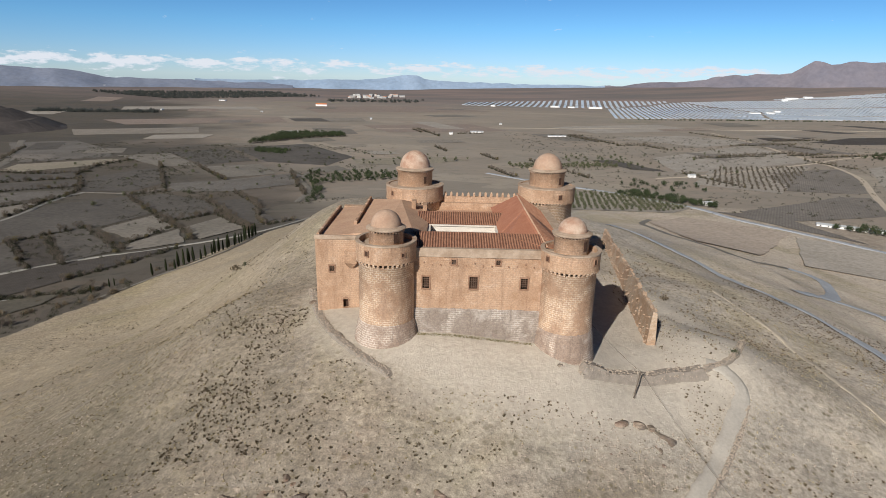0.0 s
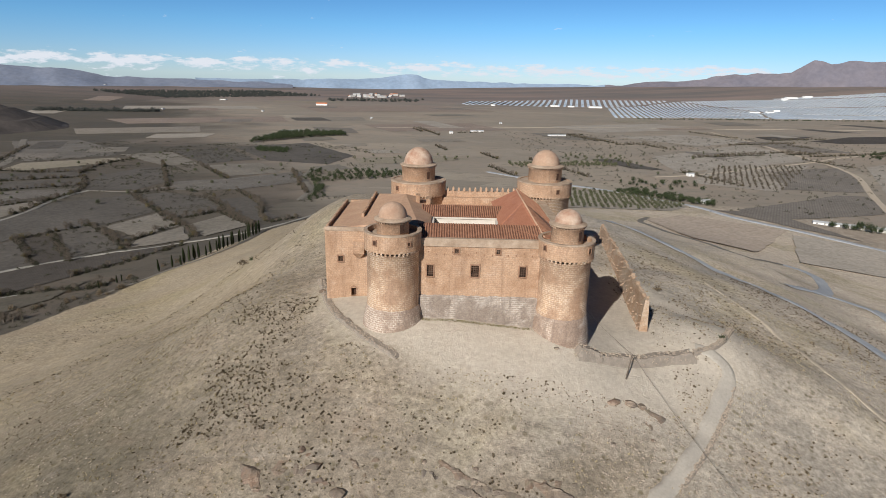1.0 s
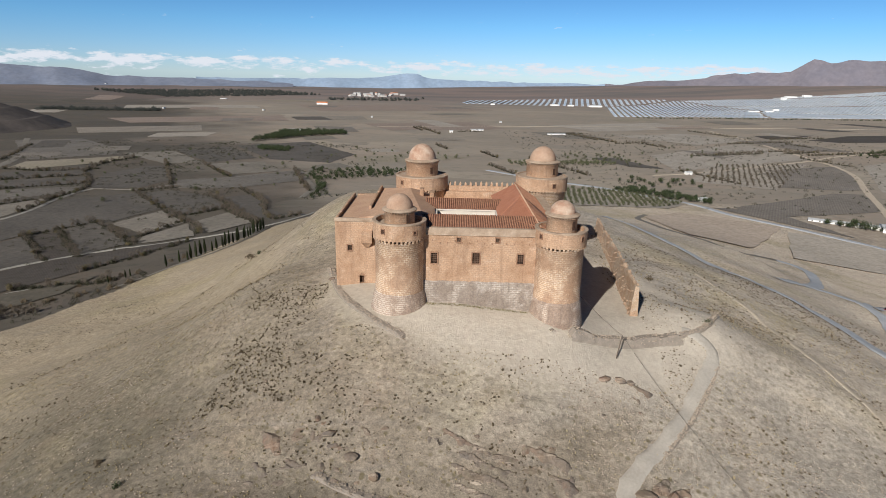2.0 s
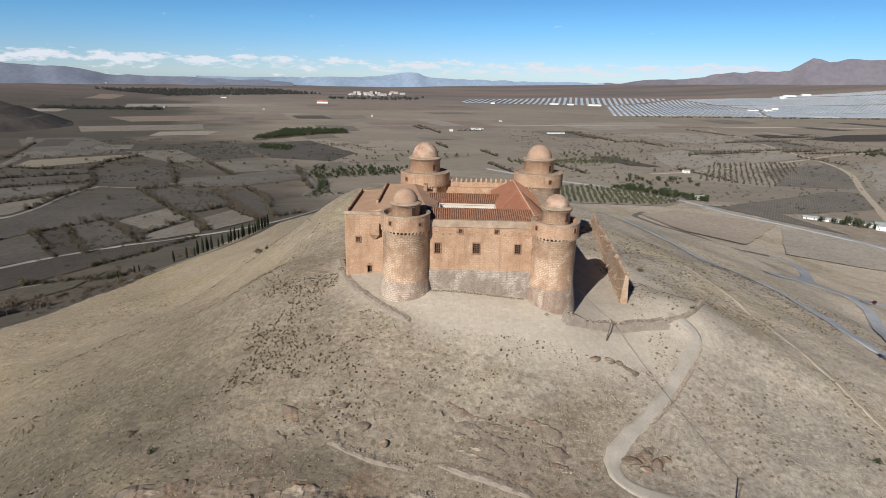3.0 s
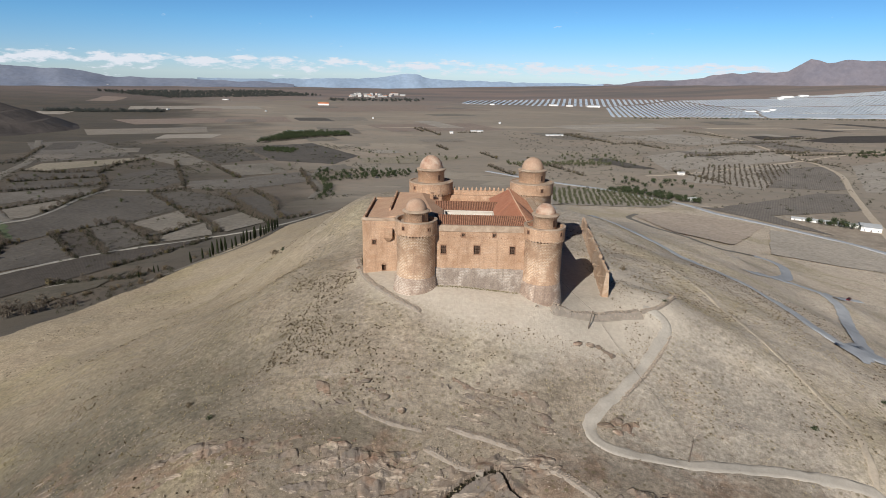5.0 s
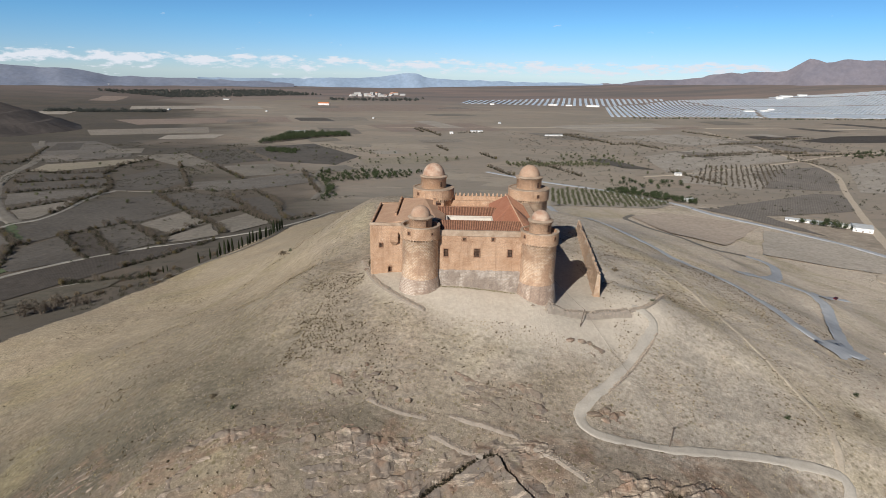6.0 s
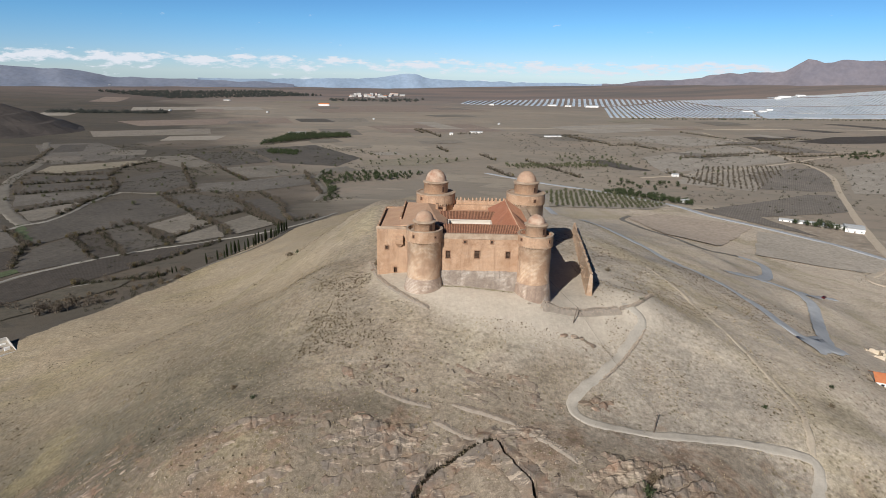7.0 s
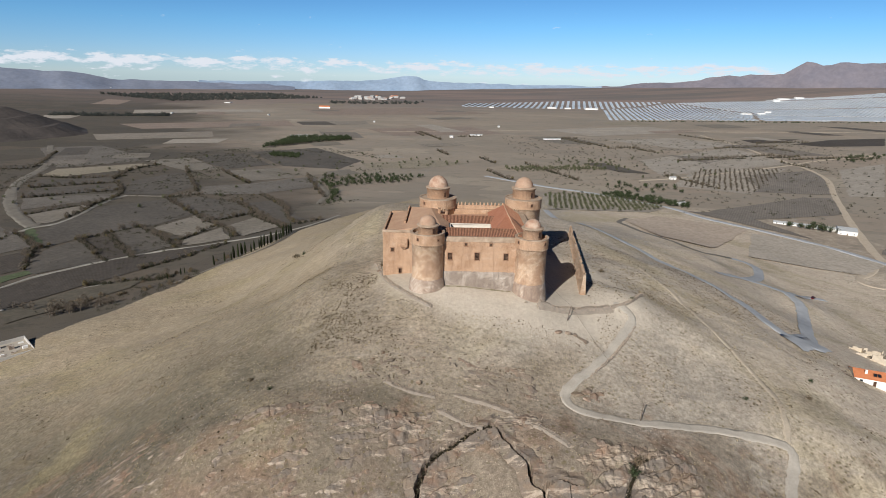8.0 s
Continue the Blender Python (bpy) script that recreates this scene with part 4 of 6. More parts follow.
_c = ROCK.mix(ROCK.ramp(ROCK.noise(_p, 0.12, 6, 0.65, 0.5), [(0.42, 0.0), (0.58, 1.0)]), (0.185, 0.155, 0.13), (0.245, 0.19, 0.142))
_c = ROCK.mix(ROCK.ramp(ROCK.noise(ROCK.pos((0.22, 1.9, 1.0), -24), 0.30, 6, 0.72, 0.4), [(0.53, 0.0), (0.60, 0.85)]), _c, (0.50, 0.41, 0.32))
_c = ROCK.mix(ROCK.ramp(ROCK.noise(_p, 0.16, 6, 0.7), [(0.50, 0.0), (0.66, 0.7)]), _c, (0.255, 0.15, 0.098))
_c = ROCK.mix(ROCK.ramp(ROCK.noise(_p, 0.35, 6, 0.75, 0.6), [(0.54, 0.0), (0.66, 0.7)]), _c, (0.215, 0.185, 0.125))
_j = ROCK.voronoi(ROCK.pos((0.45, 1.0, 1.0), -28), 0.36, "DISTANCE_TO_EDGE", "Distance")
_j = ROCK.math("ADD", _j, ROCK.math("MULTIPLY", ROCK.noise(_p, 0.55, 6, 0.7), 0.22))
_j = ROCK.math("ADD", _j, ROCK.math("MULTIPLY", ROCK.noise(_p, 0.09, 4, 0.6), 0.2))
_c = ROCK.mix(ROCK.ramp(_j, [(0.175, 0.9), (0.21, 0.0)]), _c, (0.055, 0.043, 0.034))
_f = ROCK.noise(_p, 2.2, 6, 0.78)
_c = ROCK.mix(0.6, _c, ROCK.ramp(_f, [(0.25, 0.22), (0.75, 0.78)]), "OVERLAY")
ROCK = ROCK.done(_c, _f, 0.9, 0.2)
STONE = tones("loose_stone", (0.27, 0.22, 0.17), (0.40, 0.33, 0.26))
RUBBLE = varied("rubble_masonry", (0.24, 0.205, 0.17), (0.33, 0.28, 0.23), 0.9, 5, strength=0.9, dist=0.12)
ASPHALT = varied("worn_pale_asphalt", (0.33, 0.345, 0.365), (0.43, 0.44, 0.455), 0.25, 10)
DIRT = varied("pale_dirt_track", (0.44, 0.37, 0.285), (0.52, 0.44, 0.345), 0.2, 10)
LANE = varied("grey_country_lane", (0.16, 0.145, 0.122), (0.215, 0.195, 0.165), 0.1, 10)
PALE_LANE = varied("pale_country_lane", (0.25, 0.235, 0.205), (0.32, 0.30, 0.265), 0.1, 10)
CONCRETE = varied("grey_concrete_path", (0.39, 0.35, 0.298), (0.47, 0.425, 0.362), 0.2, 10)
WHITEWASH = varied("white_render", (0.78, 0.76, 0.72), (0.84, 0.83, 0.80), 0.4)
BRICKRED = varied("orange_clay_roof", (0.50, 0.17, 0.075), (0.58, 0.22, 0.10), 0.8, 6)
METAL = varied("grey_sheet_roof", (0.40, 0.41, 0.42), (0.50, 0.51, 0.51), 0.3, rough=0.5)
GLASS = Mat("dark_glazing", 0.12).done((0.02, 0.024, 0.03))
TIMBER = varied("weathered_pole_timber", (0.09, 0.07, 0.055), (0.15, 0.12, 0.095), 2.0)


# ---- on the hill: rock, walls, paths, shrubs ----
def outcrop(x0, x1, y0, y1, cell, rise, bias, strike, label, fissured=False):
    """Bedded rock that breaks through the soil: tilted, stepped strata with joints."""
    gx, gy = np.meshgrid(np.arange(x0, x1, cell), np.arange(y0, y1, cell))
    co, si = math.cos(radians(strike)), math.sin(radians(strike))
    wob = 2.2 * vnoise(gx, gy, 11) + 0.8 * vnoise(gx, gy, 4.1)
    u, w = gx * co + gy * si, -gx * si + gy * co + wob
    saw = (w / 2.9) % 1.0
    step = np.where(saw < 0.8, saw / 0.8, (1 - saw) / 0.2)
    joints = np.abs(((u + 1.5 * vnoise(gx, gy, 5.3)) / 3.7) % 1.0 - 0.5) * 2
    mass = 0.55 * vnoise(gx, gy, 15) + 0.35 * vnoise(gx + 91, gy, 6.5) + bias
    edge = np.minimum(np.minimum(gx - x0, x1 - gx), np.minimum(gy - y0, y1 - gy))
    mass = np.minimum(mass, edge / 5 - 0.7)
    h = rise * (np.clip(mass, -0.6, 0.65) * 1.2 + 0.75 * (step - 0.5) * np.clip(mass + 0.6, 0, 1) - 0.5 * np.clip(0.10 - joints, 0, 1) * 6 * np.clip(vnoise(gx, gy, 6.1) * 2, 0, 1)) + rise * (0.26 * vnoise(gx, gy, 1.3) + 0.15 * vnoise(gx, gy, 0.6) - 0.35 * np.abs(vnoise(gx + 31, gy, 2.7)))
    if fissured:
        deep, near = crack_field(gx, gy)
        lip = np.clip(1 - near / 3.2, 0, 1)
        h = np.where(lip > 0, np.maximum(h, -0.35 + 1.0 * lip + 0.2 * vnoise(gx, gy, 1.3)), h) - 3.6 * deep
    gz = ground_z(gx, gy) + h
    n, m = gx.shape
    i = np.arange(n * m).reshape(n, m)
    f = np.stack([i[:-1, :-1], i[:-1, 1:], i[1:, 1:], i[1:, :-1]], -1).reshape(-1, 4)
    zf = (h.ravel()[f]).max(1)
    f = f[zf > -0.75] if not fissured else f
    me = bpy.data.meshes.new("rock_outcrop")
    me.from_pydata(np.stack([gx, gy, gz], -1).reshape(-1, 3).tolist(), [], f.tolist())
    me.materials.append(ROCK)
    return tagged(new("rock_outcrop", me), label, "rock", "rock outcrops")


outcrop(-62, 24, 14, 53, 0.29, 1.15, 0.12, 24, "fissured reddish grey bedrock with long dark crack", True)
outcrop(24, 60, 14, 46, 0.32, 1.5, 0.1, 20, "pale broken bedrock ledge below the track", True)
outcrop(-34, 24, 53.2, 70, 0.32, 0.9, -0.12, -22, "thin grey rock ledges in dry soil")
outcrop(24, 44, 71, 87, 0.3, 1.0, -0.2, 8, "low pale rock step on the slope")
outcrop(30.5, 43, 55.5, 67, 0.3, 1.3, 0.05, 40, "rounded rock knoll beside the track")
# dark tufts added along two fissures, standing in for the shade inside them
scatter("fissure_shade_tufts", np.vstack([smooth_line(CRACKS[0], 0.35), smooth_line(CRACKS[2], 0.4)]) + np.random.RandomState(3).normal(0, 0.22, (len(smooth_line(CRACKS[0], 0.35)) + len(smooth_line(CRACKS[2], 0.4)), 2)), tuft_template(9, 14), [CRACK_SHADE], 0.5, 0.95, 31, "dark tufts added in the rock fissures as their shade", "shrub", 0.9)
scatter("wall_foot_grass", np.column_stack([np.random.RandomState(8).uniform(-5, 16.5, 420), 96.3 + np.random.RandomState(9).uniform(-0.5, 0.35, 420)]), tuft_template(5, 9), [GREEN_GRASS], 0.12, 0.26, 32, "green grass along the foot of the wall", "grass", 0.03)
outcrop(-100, -62, 20, 60, 0.45, 0.7, -0.35, 24, "flat worn rock patches on the slope")


def rubble_wall(name, pts, high, thick, label, seed, stones=True):
    """A drystone wall along the ground: a battered core and loose stones set proud on it."""
    line = smooth_line(pts, 0.9)
    tan = np.gradient(line, axis=0)
    tan /= np.linalg.norm(tan, axis=1)[:, None] + 1e-9
    side = np.stack([tan[:, 1], -tan[:, 0]], 1)
    rs = np.random.RandomState(seed)
    n = len(line)
    base = ground_z(line[:, 0], line[:, 1])
    hs = high * (0.75 + 0.3 * vnoise(line[:, 0], line[:, 1], 4.0)) + rs.uniform(-0.12, 0.12, n)
    hs[0] = hs[-1] = 0.05
    rows = []
    for o, k in ((-0.75, -1.6), (-0.5, 0.0), (-0.42, 0.55), (-0.36, 1.0), (0.36, 1.0), (0.45, 0.5), (0.55, 0.0), (0.75, -1.6)):
        q = line + side * (o * thick) + rs.uniform(-0.07, 0.07, (n, 2))
        rows.append(np.column_stack([q, base + (k * hs if k > 0 else k)]))
    v = np.stack(rows, 1)
    m = v.shape[1]
    i = np.arange(n * m).reshape(n, m)
    f = np.stack([i[:-1, :-1], i[1:, :-1], i[1:, 1:], i[:-1, 1:]], -1).reshape(-1, 4)
    me = bpy.data.meshes.new(name)
    me.from_pydata(v.reshape(-1, 3).tolist(), [], f.tolist())
    me.materials.append(RUBBLE)
    ob = tagged(new(name, me), label, "wall", kind="structure")
    if stones:
        k = rs.randint(0, n, int(n * 14))
        off = rs.uniform(-0.55, 0.55, len(k)) * thick
        pl = line[k] + side[k] * off[:, None] + tan[k] * rs.uniform(-0.6, 0.6, len(k))[:, None]
        tv, tf, tm = stone_template(seed)
        sz = rs.uniform(0.18, 0.44, len(k))
        yaw = rs.uniform(0, 6.28, len(k))
        cy, sy = np.cos(yaw)[:, None], np.sin(yaw)[:, None]
        tr = np.stack([tv[None, :, 0] * cy - tv[None, :, 1] * sy, tv[None, :, 0] * sy + tv[None, :, 1] * cy, np.repeat(tv[None, :, 2], len(k), 0) * rs.uniform(0.6, 1.2, len(k))[:, None]], -1)
        vv = (tr * sz[:, None, None]) + np.column_stack([pl, base[k] + hs[k] * np.where(abs(off) < 0.36 * thick, 1.0, rs.uniform(0.1, 0.9, len(k)))])[:, None]
        ff = (tf[None] + (np.arange(len(k)) * len(tv))[:, None, None]).reshape(-1, 3)
        me = bpy.data.meshes.new("stones")
        me.from_pydata(vv.reshape(-1, 3).tolist(), [], ff.tolist())
        me.materials.append(STONE)
        st = tagged(new("stones", me), "loose grey and tan wall stones", kind="stuff")
        st.parent = ob
    return ob


rubble_wall("retaining_wall", [(24.7, 91.2), (30.9, 92.8), (36.6, 94.2), (43.8, 96.6), (50.7, 98.6)], 2.0, 2.4, "collapsed drystone retaining wall under the castle terrace", 3)
rubble_wall("retaining_wall", [(50.8, 99.3), (55.4, 101.3), (58.1, 103.2), (61.2, 106.7), (67.0, 115.7)], 0.8, 1.2, "low drystone wall along the path", 4)
rubble_wall("ledge_wall", [(-30.5, 121.0), (-26.0, 108.2), (-21.2, 98.8), (-15.7, 91.8), (-8.7, 85.5)], 0.45, 1.7, "long low stone ledge curving round the tower", 5)
rubble_wall("path_wall", [(57.4, 93.5), (51.9, 85.2), (45.6, 77.2), (41.0, 72.0), (37.3, 68.2)], 0.5, 0.8, "row of kerb stones beside the track", 6)

for pts, high, k in (([(-1.8, 55.8), (1.9, 54.6), (6.4, 53.2), (13.5, 50.6)], 0.5, 11), ([(13.2, 50.0), (16.7, 47.0), (19.9, 44.6), (25.9, 39.2)], 0.45, 12), ([(-6.2, 50.9), (-2.5, 49.3), (1.8, 47.4), (5.3, 46.6)], 0.4, 13), ([(-20.8, 58.1), (-16.1, 56.2), (-11.5, 55.2), (-7.0, 54.7)], 0.35, 14)):
    rubble_wall("rock_ledge", pts, high, 1.5, "pale quartz ledge standing out of the slope", k)

# tall ruined curtain wall that runs back from its broken end
bm = bmesh.new()
rs = random.Random(9)
prev = None
SPUR = [(0.0, 43.0, 106.6, 5.6), (0.12, 43.9, 113, 5.2), (0.25, 45.0, 120, 4.6), (0.45, 46.9, 132, 4.2), (0.65, 48.9, 145, 3.2), (0.85, 51.2, 160, 2.2), (0.95, 53.5, 175, 1.0), (1.0, 57.6, 198, -0.9)]
for t, x, y, top in SPUR:
    for k in range(6):
        nt = k / 6
        nxt = SPUR[min(SPUR.index((t, x, y, top)) + 1, len(SPUR) - 1)]
        xx, yy, zz = x + (nxt[1] - x) * nt, y + (nxt[2] - y) * nt, top + (nxt[3] - top) * nt + rs.uniform(-0.45, 0.4)
        g = stand(xx, yy) - 1.5
        zz = max(zz, g + 1.8)
        ring = [bm.verts.new((xx + dx + rs.uniform(-0.03, 0.03), yy + rs.uniform(-0.1, 0.1), z)) for dx, z in ((-1.2, g), (-0.85 + rs.uniform(-0.03, 0.03), g + (zz - g) * 0.5), (-0.45, zz), (0.4, zz + rs.uniform(-0.5, 0.3)), (0.7, g + (zz - g) * 0.5), (0.95, g))]
        if prev:
            for a in range(5):
                bm.faces.new((prev[a], prev[a + 1], ring[a + 1], ring[a]))
        else:
            bm.faces.new(ring)
        prev = ring
bm.faces.new(prev[::-1])
bmesh.ops.recalc_face_normals(bm, faces=bm.faces)
ruined = tagged(add("ruined_wall", box_uv(bm), [masonry("spur_rubble", (0.44, 0.30, 0.20), (0.56, 0.45, 0.34), (0.37, 0.24, 0.155), (0.47, 0.36, 0.26), (0.55, 0.45, 0.35), (0.6, 0.3), 1.0)]), "tall free-standing ruined outwork wall of reddish stone", "wall", kind="structure")

crest = []
for (_, xa, ya, za), (_, xb, yb, zb) in zip(SPUR, SPUR[1:]):
    for k in range(int(math.hypot(xb - xa, yb - ya) * 5)):
        f = rs.random()
        x, y, z = xa + (xb - xa) * f, ya + (yb - ya) * f, za + (zb - za) * f
        g = stand(x, y)
        if k % 2:
            crest.append((x + rs.uniform(-0.5, 0.45), y, z + rs.uniform(-0.25, 0.12)))
        else:
            h = rs.random() ** 1.5
            crest.append((x - 1.1 + 0.65 * h + rs.uniform(-0.25, 0.1), y, g + (z - g) * h))
tv, tf, _ = stone_template(23)
crest = np.array(crest)
size = np.random.RandomState(4).uniform(0.25, 0.62, len(crest))
me = bpy.data.meshes.new("stones")
me.from_pydata((tv[None] * size[:, None, None] + crest[:, None]).reshape(-1, 3).tolist(), [], (tf[None] + (np.arange(len(crest)) * len(tv))[:, None, None]).reshape(-1, 3).tolist())
me.materials.append(varied("reddish_wall_stone", (0.30, 0.205, 0.14), (0.41, 0.30, 0.215), 1.3, 4))
tagged(new("stones", me), "reddish loose stones of the ruined wall", kind="stuff").parent = ruined

# roads and paths
strip("road", [(104, 530), (100, 440), (84, 330), (75, 250), (80, 231), (92, 220), (105, 213), (114, 200), (121, 182), (128, 168), (131, 152), (131, 138), (134, 131), (141, 135), (148, 142)], 5.0, ASPHALT, "narrow pale asphalt road along the hillside", "road", 0.12, 2.5)
strip("road", [(146, 138), (153, 147), (160, 160), (173, 181), (184, 199), (191, 214), (193, 226), (192, 235), (187, 244), (180, 248), (186, 256), (194, 265), (206, 283), (214, 297), (223, 317), (224, 332), (215, 338)], 5.4, ASPHALT, "winding pale asphalt lane with tight bends", "road", 0.14, 2.5)
strip("track", [(216, 338), (200, 336), (191, 333), (184, 363), (174, 403), (169, 450), (168, 473), (185, 502)], 4.2, LANE, "faded dirt lane climbing from the bend", "road", 0.12, 2.5, 0.2)
strip("lay_by", [(194, 229), (208, 244), (226, 259), (240, 264)], 3.6, ASPHALT, "paved lay-by beside the lane", "road", 0.17, 2.5, 0.25)
strip("lay_by", [(131, 126), (138, 130), (146, 134), (153, 141)], 8.0, ASPHALT, "wide paved turning place", "road", 0.2, 2.5, 0.3)
strip("lay_by", [(148, 226), (158, 234), (168, 241), (180, 248)], 3.2, ASPHALT, "faded side lane", "road", 0.1, 2.5, 0.3)
strip("track", [(52, 101), (55.3, 99.5), (57.2, 96.2), (55.2, 92.3), (50.0, 85.3), (44.6, 78.0), (38.9, 71.6), (32.7, 65.6), (29.6, 62.0), (28.4, 59.6), (28.4, 57.0), (29.8, 54.9), (33.2, 53.0), (38.9, 52.1), (47.0, 51.6), (57.5, 53.2), (70.6, 54.9), (80.3, 55.4), (86.3, 54.8), (88.8, 53.6), (88.0, 50.2), (85.0, 45.4), (82.0, 40.3), (78, 33)], 2.3, CONCRETE, "pale dirt track winding up the hill", "path", 0.05, 1.0, 0.16, 0.5)
strip("footpath", [(80, 158), (83.5, 147.5), (87.2, 131.7), (89.5, 115.7), (90.5, 104.1), (92.3, 94.7), (94.1, 86.3), (95.6, 78.8), (95.2, 71.6), (92.5, 63.6), (89.2, 55.6)], 1.6, DIRT, "faint trodden footpath", "path", 0.03, 1.0, 0.35, 0.3)

# shrubs, grass and stones over the slopes
rs = np.random.RandomState(17)


def strewn(n, x0, x1, y0, y1, clump, cut, seed):
    r = np.random.RandomState(seed)
    x, y = r.uniform(x0, x1, n), r.uniform(y0, y1, n)
    k = (vnoise(x + seed * 13.0, y, clump) + 0.5 * vnoise(x, y + seed * 7.0, clump * 0.3) > cut)
    k &= ~((x > -28.5) & (x < 33) & (y > 90) & (y < 152)) & ~((x > -12) & (x < 44) & (y > 84) & (y < 152))
    k &= ground_z(x, y) > -74
    return np.column_stack([x[k], y[k]])


scatter("shrubs", strewn(2600, -30, 60, 40, 96, 13, 0.2, 1), tuft_template(1), [THYME], 0.13, 0.36, 1, "small dark dry shrubs dotted over the slope", "shrub", 0.05)
scatter("shrubs", np.vstack([strewn(1500, -46, -18, 72, 112, 7, -0.05, 2), strewn(900, -30, 30, 58, 88, 10, 0.25, 22)]), tuft_template(2), [THYME], 0.2, 0.48, 2, "dense dark dry shrubs below the castle", "shrub", 0.05)
scatter("shrubs", strewn(5200, 40, 150, 30, 190, 17, 0.05, 3), tuft_template(3), [THYME], 0.22, 0.6, 3, "scattered thyme shrubs on the sunny slope", "shrub", 0.05)
scatter("shrubs", strewn(4200, -190, -45, 30, 240, 19, 0.35, 4), tuft_template(4), [THYME], 0.2, 0.5, 4, "thin dry shrubs on the grassy slope", "shrub", 0.05)
scatter("grass_tufts", strewn(16000, -130, 120, 18, 150, 16, -0.1, 5), tuft_template(5, 9), [STRAW], 0.16, 0.42, 5, "dry straw-coloured grass tufts", "grass", 0.03)
scatter("shrubs", strewn(13000, -150, 130, 22, 170, 24, 0.0, 8), tuft_template(8, 7), [THYME], 0.12, 0.34, 8, "tiny dry shrubs dotted over the slope", "shrub", 0.04)
scatter("stones", strewn(14000, -110, 110, 16, 130, 10, 0.0, 6), stone_template(6), [STONE], 0.12, 0.42, 6, "loose pale stones on the soil", "stone", 0.05)
scatter("stones", strewn(1500, 20, 75, 60, 92, 8, 0.0, 7), stone_template(7), [STONE], 0.15, 0.5, 7, "fallen rubble below the terrace wall", "stone", 0.05)


def boulder(x, y, s, seed, label):
    v, f, _ = stone_template(seed, 2)
    me = bpy.data.meshes.new("boulder")
    r = random.Random(seed)
    v = v * np.array([s * r.uniform(0.9, 1.6), s * r.uniform(0.7, 1.1), s * r.uniform(0.6, 0.9)])
    me.from_pydata(v.tolist(), [], f.tolist())
    me.materials.append(ROCK)
    ob = tagged(new("boulder", me), label, "rock", "boulders on the slope")
    ob.matrix_world = pose(x, y, stand(x, y) + 0.1 * s, 0, 0, r.uniform(0, 180))


for k, (x, y, s) in enumerate([(-19.5, 64.6, 1.7), (-15.4, 61.0, 2.0), (-11.6, 58.2, 1.7), (-22.2, 67.6, 1.2), (30.3, 82.8, 1.6), (33.4, 83.4, 1.9), (35.7, 83.4, 1.5), (31.8, 60.0, 2.4), (34.2, 58.6, 1.8), (-34.1, 77.8, 1.0), (62.2, 68.7, 0.9), (12.2, 58.3, 1.1), (-27.6, 111.5, 1.2), (-28.6, 113.6, 1.5), (27.2, 92.4, 0.8), (21, 91.2, 0.9)]):
    boulder(x, y, s, 70 + k, "grey weathered boulder half sunk in soil")

for k, (x, y, s) in enumerate([(42, 31, 1.6), (44.5, 33.5, 2.0), (47, 31.5, 1.4), (50, 34.5, 1.8), (53, 32, 1.3), (40.5, 28, 1.5), (48.5, 28.5, 1.7)]):
    boulder(x, y, s, 120 + k, "pale broken rock in a shallow hollow")


def bush(x, y, s, seed):
    v, f, m = crown_template(seed, 16, 10, 0.18, 0.5, 0.34, 0.36, False)
    me = bpy.data.meshes.new("bush")
    me.from_pydata((v * s).tolist(), [], f.tolist())
    me.materials.append(PINE if seed % 2 else THYME)
    ob = tagged(new("bush", me), "lone dark bush on the bare slope", "bush", "lone bushes")
    ob.matrix_world = pose(x, y, stand(x, y) - 0.05, 0, 0, seed * 37)


for k, (x, y, s) in enumerate([(-88.5, 223.9, 3.2), (-84, 222, 2.0), (-60, 66, 1.3), (-52, 58, 1.2), (-27.6, 118, 2.2), (39.5, 33.5, 2.6), (41.5, 37, 2.2), (59.5, 105, 1.4), (110, 80, 1.6), (118, 92, 1.4), (58, 140, 1.8), (84, 70, 1.3)]):
    bush(x, y, s, 200 + k)


def utility_pole(x, y, lean_x, lean_y, high, label, arm=True):
    t = thing("utility_pole", (x, y, stand(x, y)), label, "pole")
    base = Vector((x, y, stand(x, y) - 0.4))
    tip = base + Vector((lean_x, lean_y, high + 0.4))
    bm = bmesh.new()
    prev = None
    for k in range(6):
        f = k / 5
        c = base.lerp(tip, f) + Vector((lean_x, lean_y, 0)) * 0.25 * (f * f - f)
        ring = [bm.verts.new(c + Vector((math.cos(a), math.sin(a), 0)) * (0.16 - 0.06 * f)) for a in [2 * math.pi * i / 8 for i in range(8)]]
        if prev:
            for a in range(8):
                bm.faces.new((prev[a], prev[(a + 1) % 8], ring[(a + 1) % 8], ring[a]))
        prev = ring
    bm.faces.new(prev)
    part("shaft", bm, TIMBER, t)
    if arm:
        bm = bmesh.new()
        box(bm, tip.x - 0.45, tip.x + 0.45, tip.y - 0.05, tip.y + 0.05, tip.z - 0.4, tip.z - 0.28, 0, 0.02)
        part("crossarm", bm, TIMBER, t)
    return tip


tip_a = utility_pole(47.0, 52.4, 0.4, 0.3, 5.0, "weathered wooden utility pole beside the dirt track")
tip_b = utility_pole(34.2, 89.2, 1.1, 1.2, 4.6, "dark leaning wooden pole below the terrace wall", False)
crv = bpy.data.curves.new("cable", "CURVE")
crv.dimensions, crv.bevel_depth = "3D", 0.03
for p, q, sag in ((tip_a, tip_b, 1.2), (tip_b, Vector((28.5, 101.5, 5.0)), 0.3)):
    sp = crv.splines.new("POLY")
    sp.points.add(15)
    for k in range(16):
        f = k / 15
        c = p.lerp(q, f)
        sp.points[k].co = (c.x, c.y, c.z - sag * 4 * f * (1 - f), 1)
crv.materials.append(TIMBER)
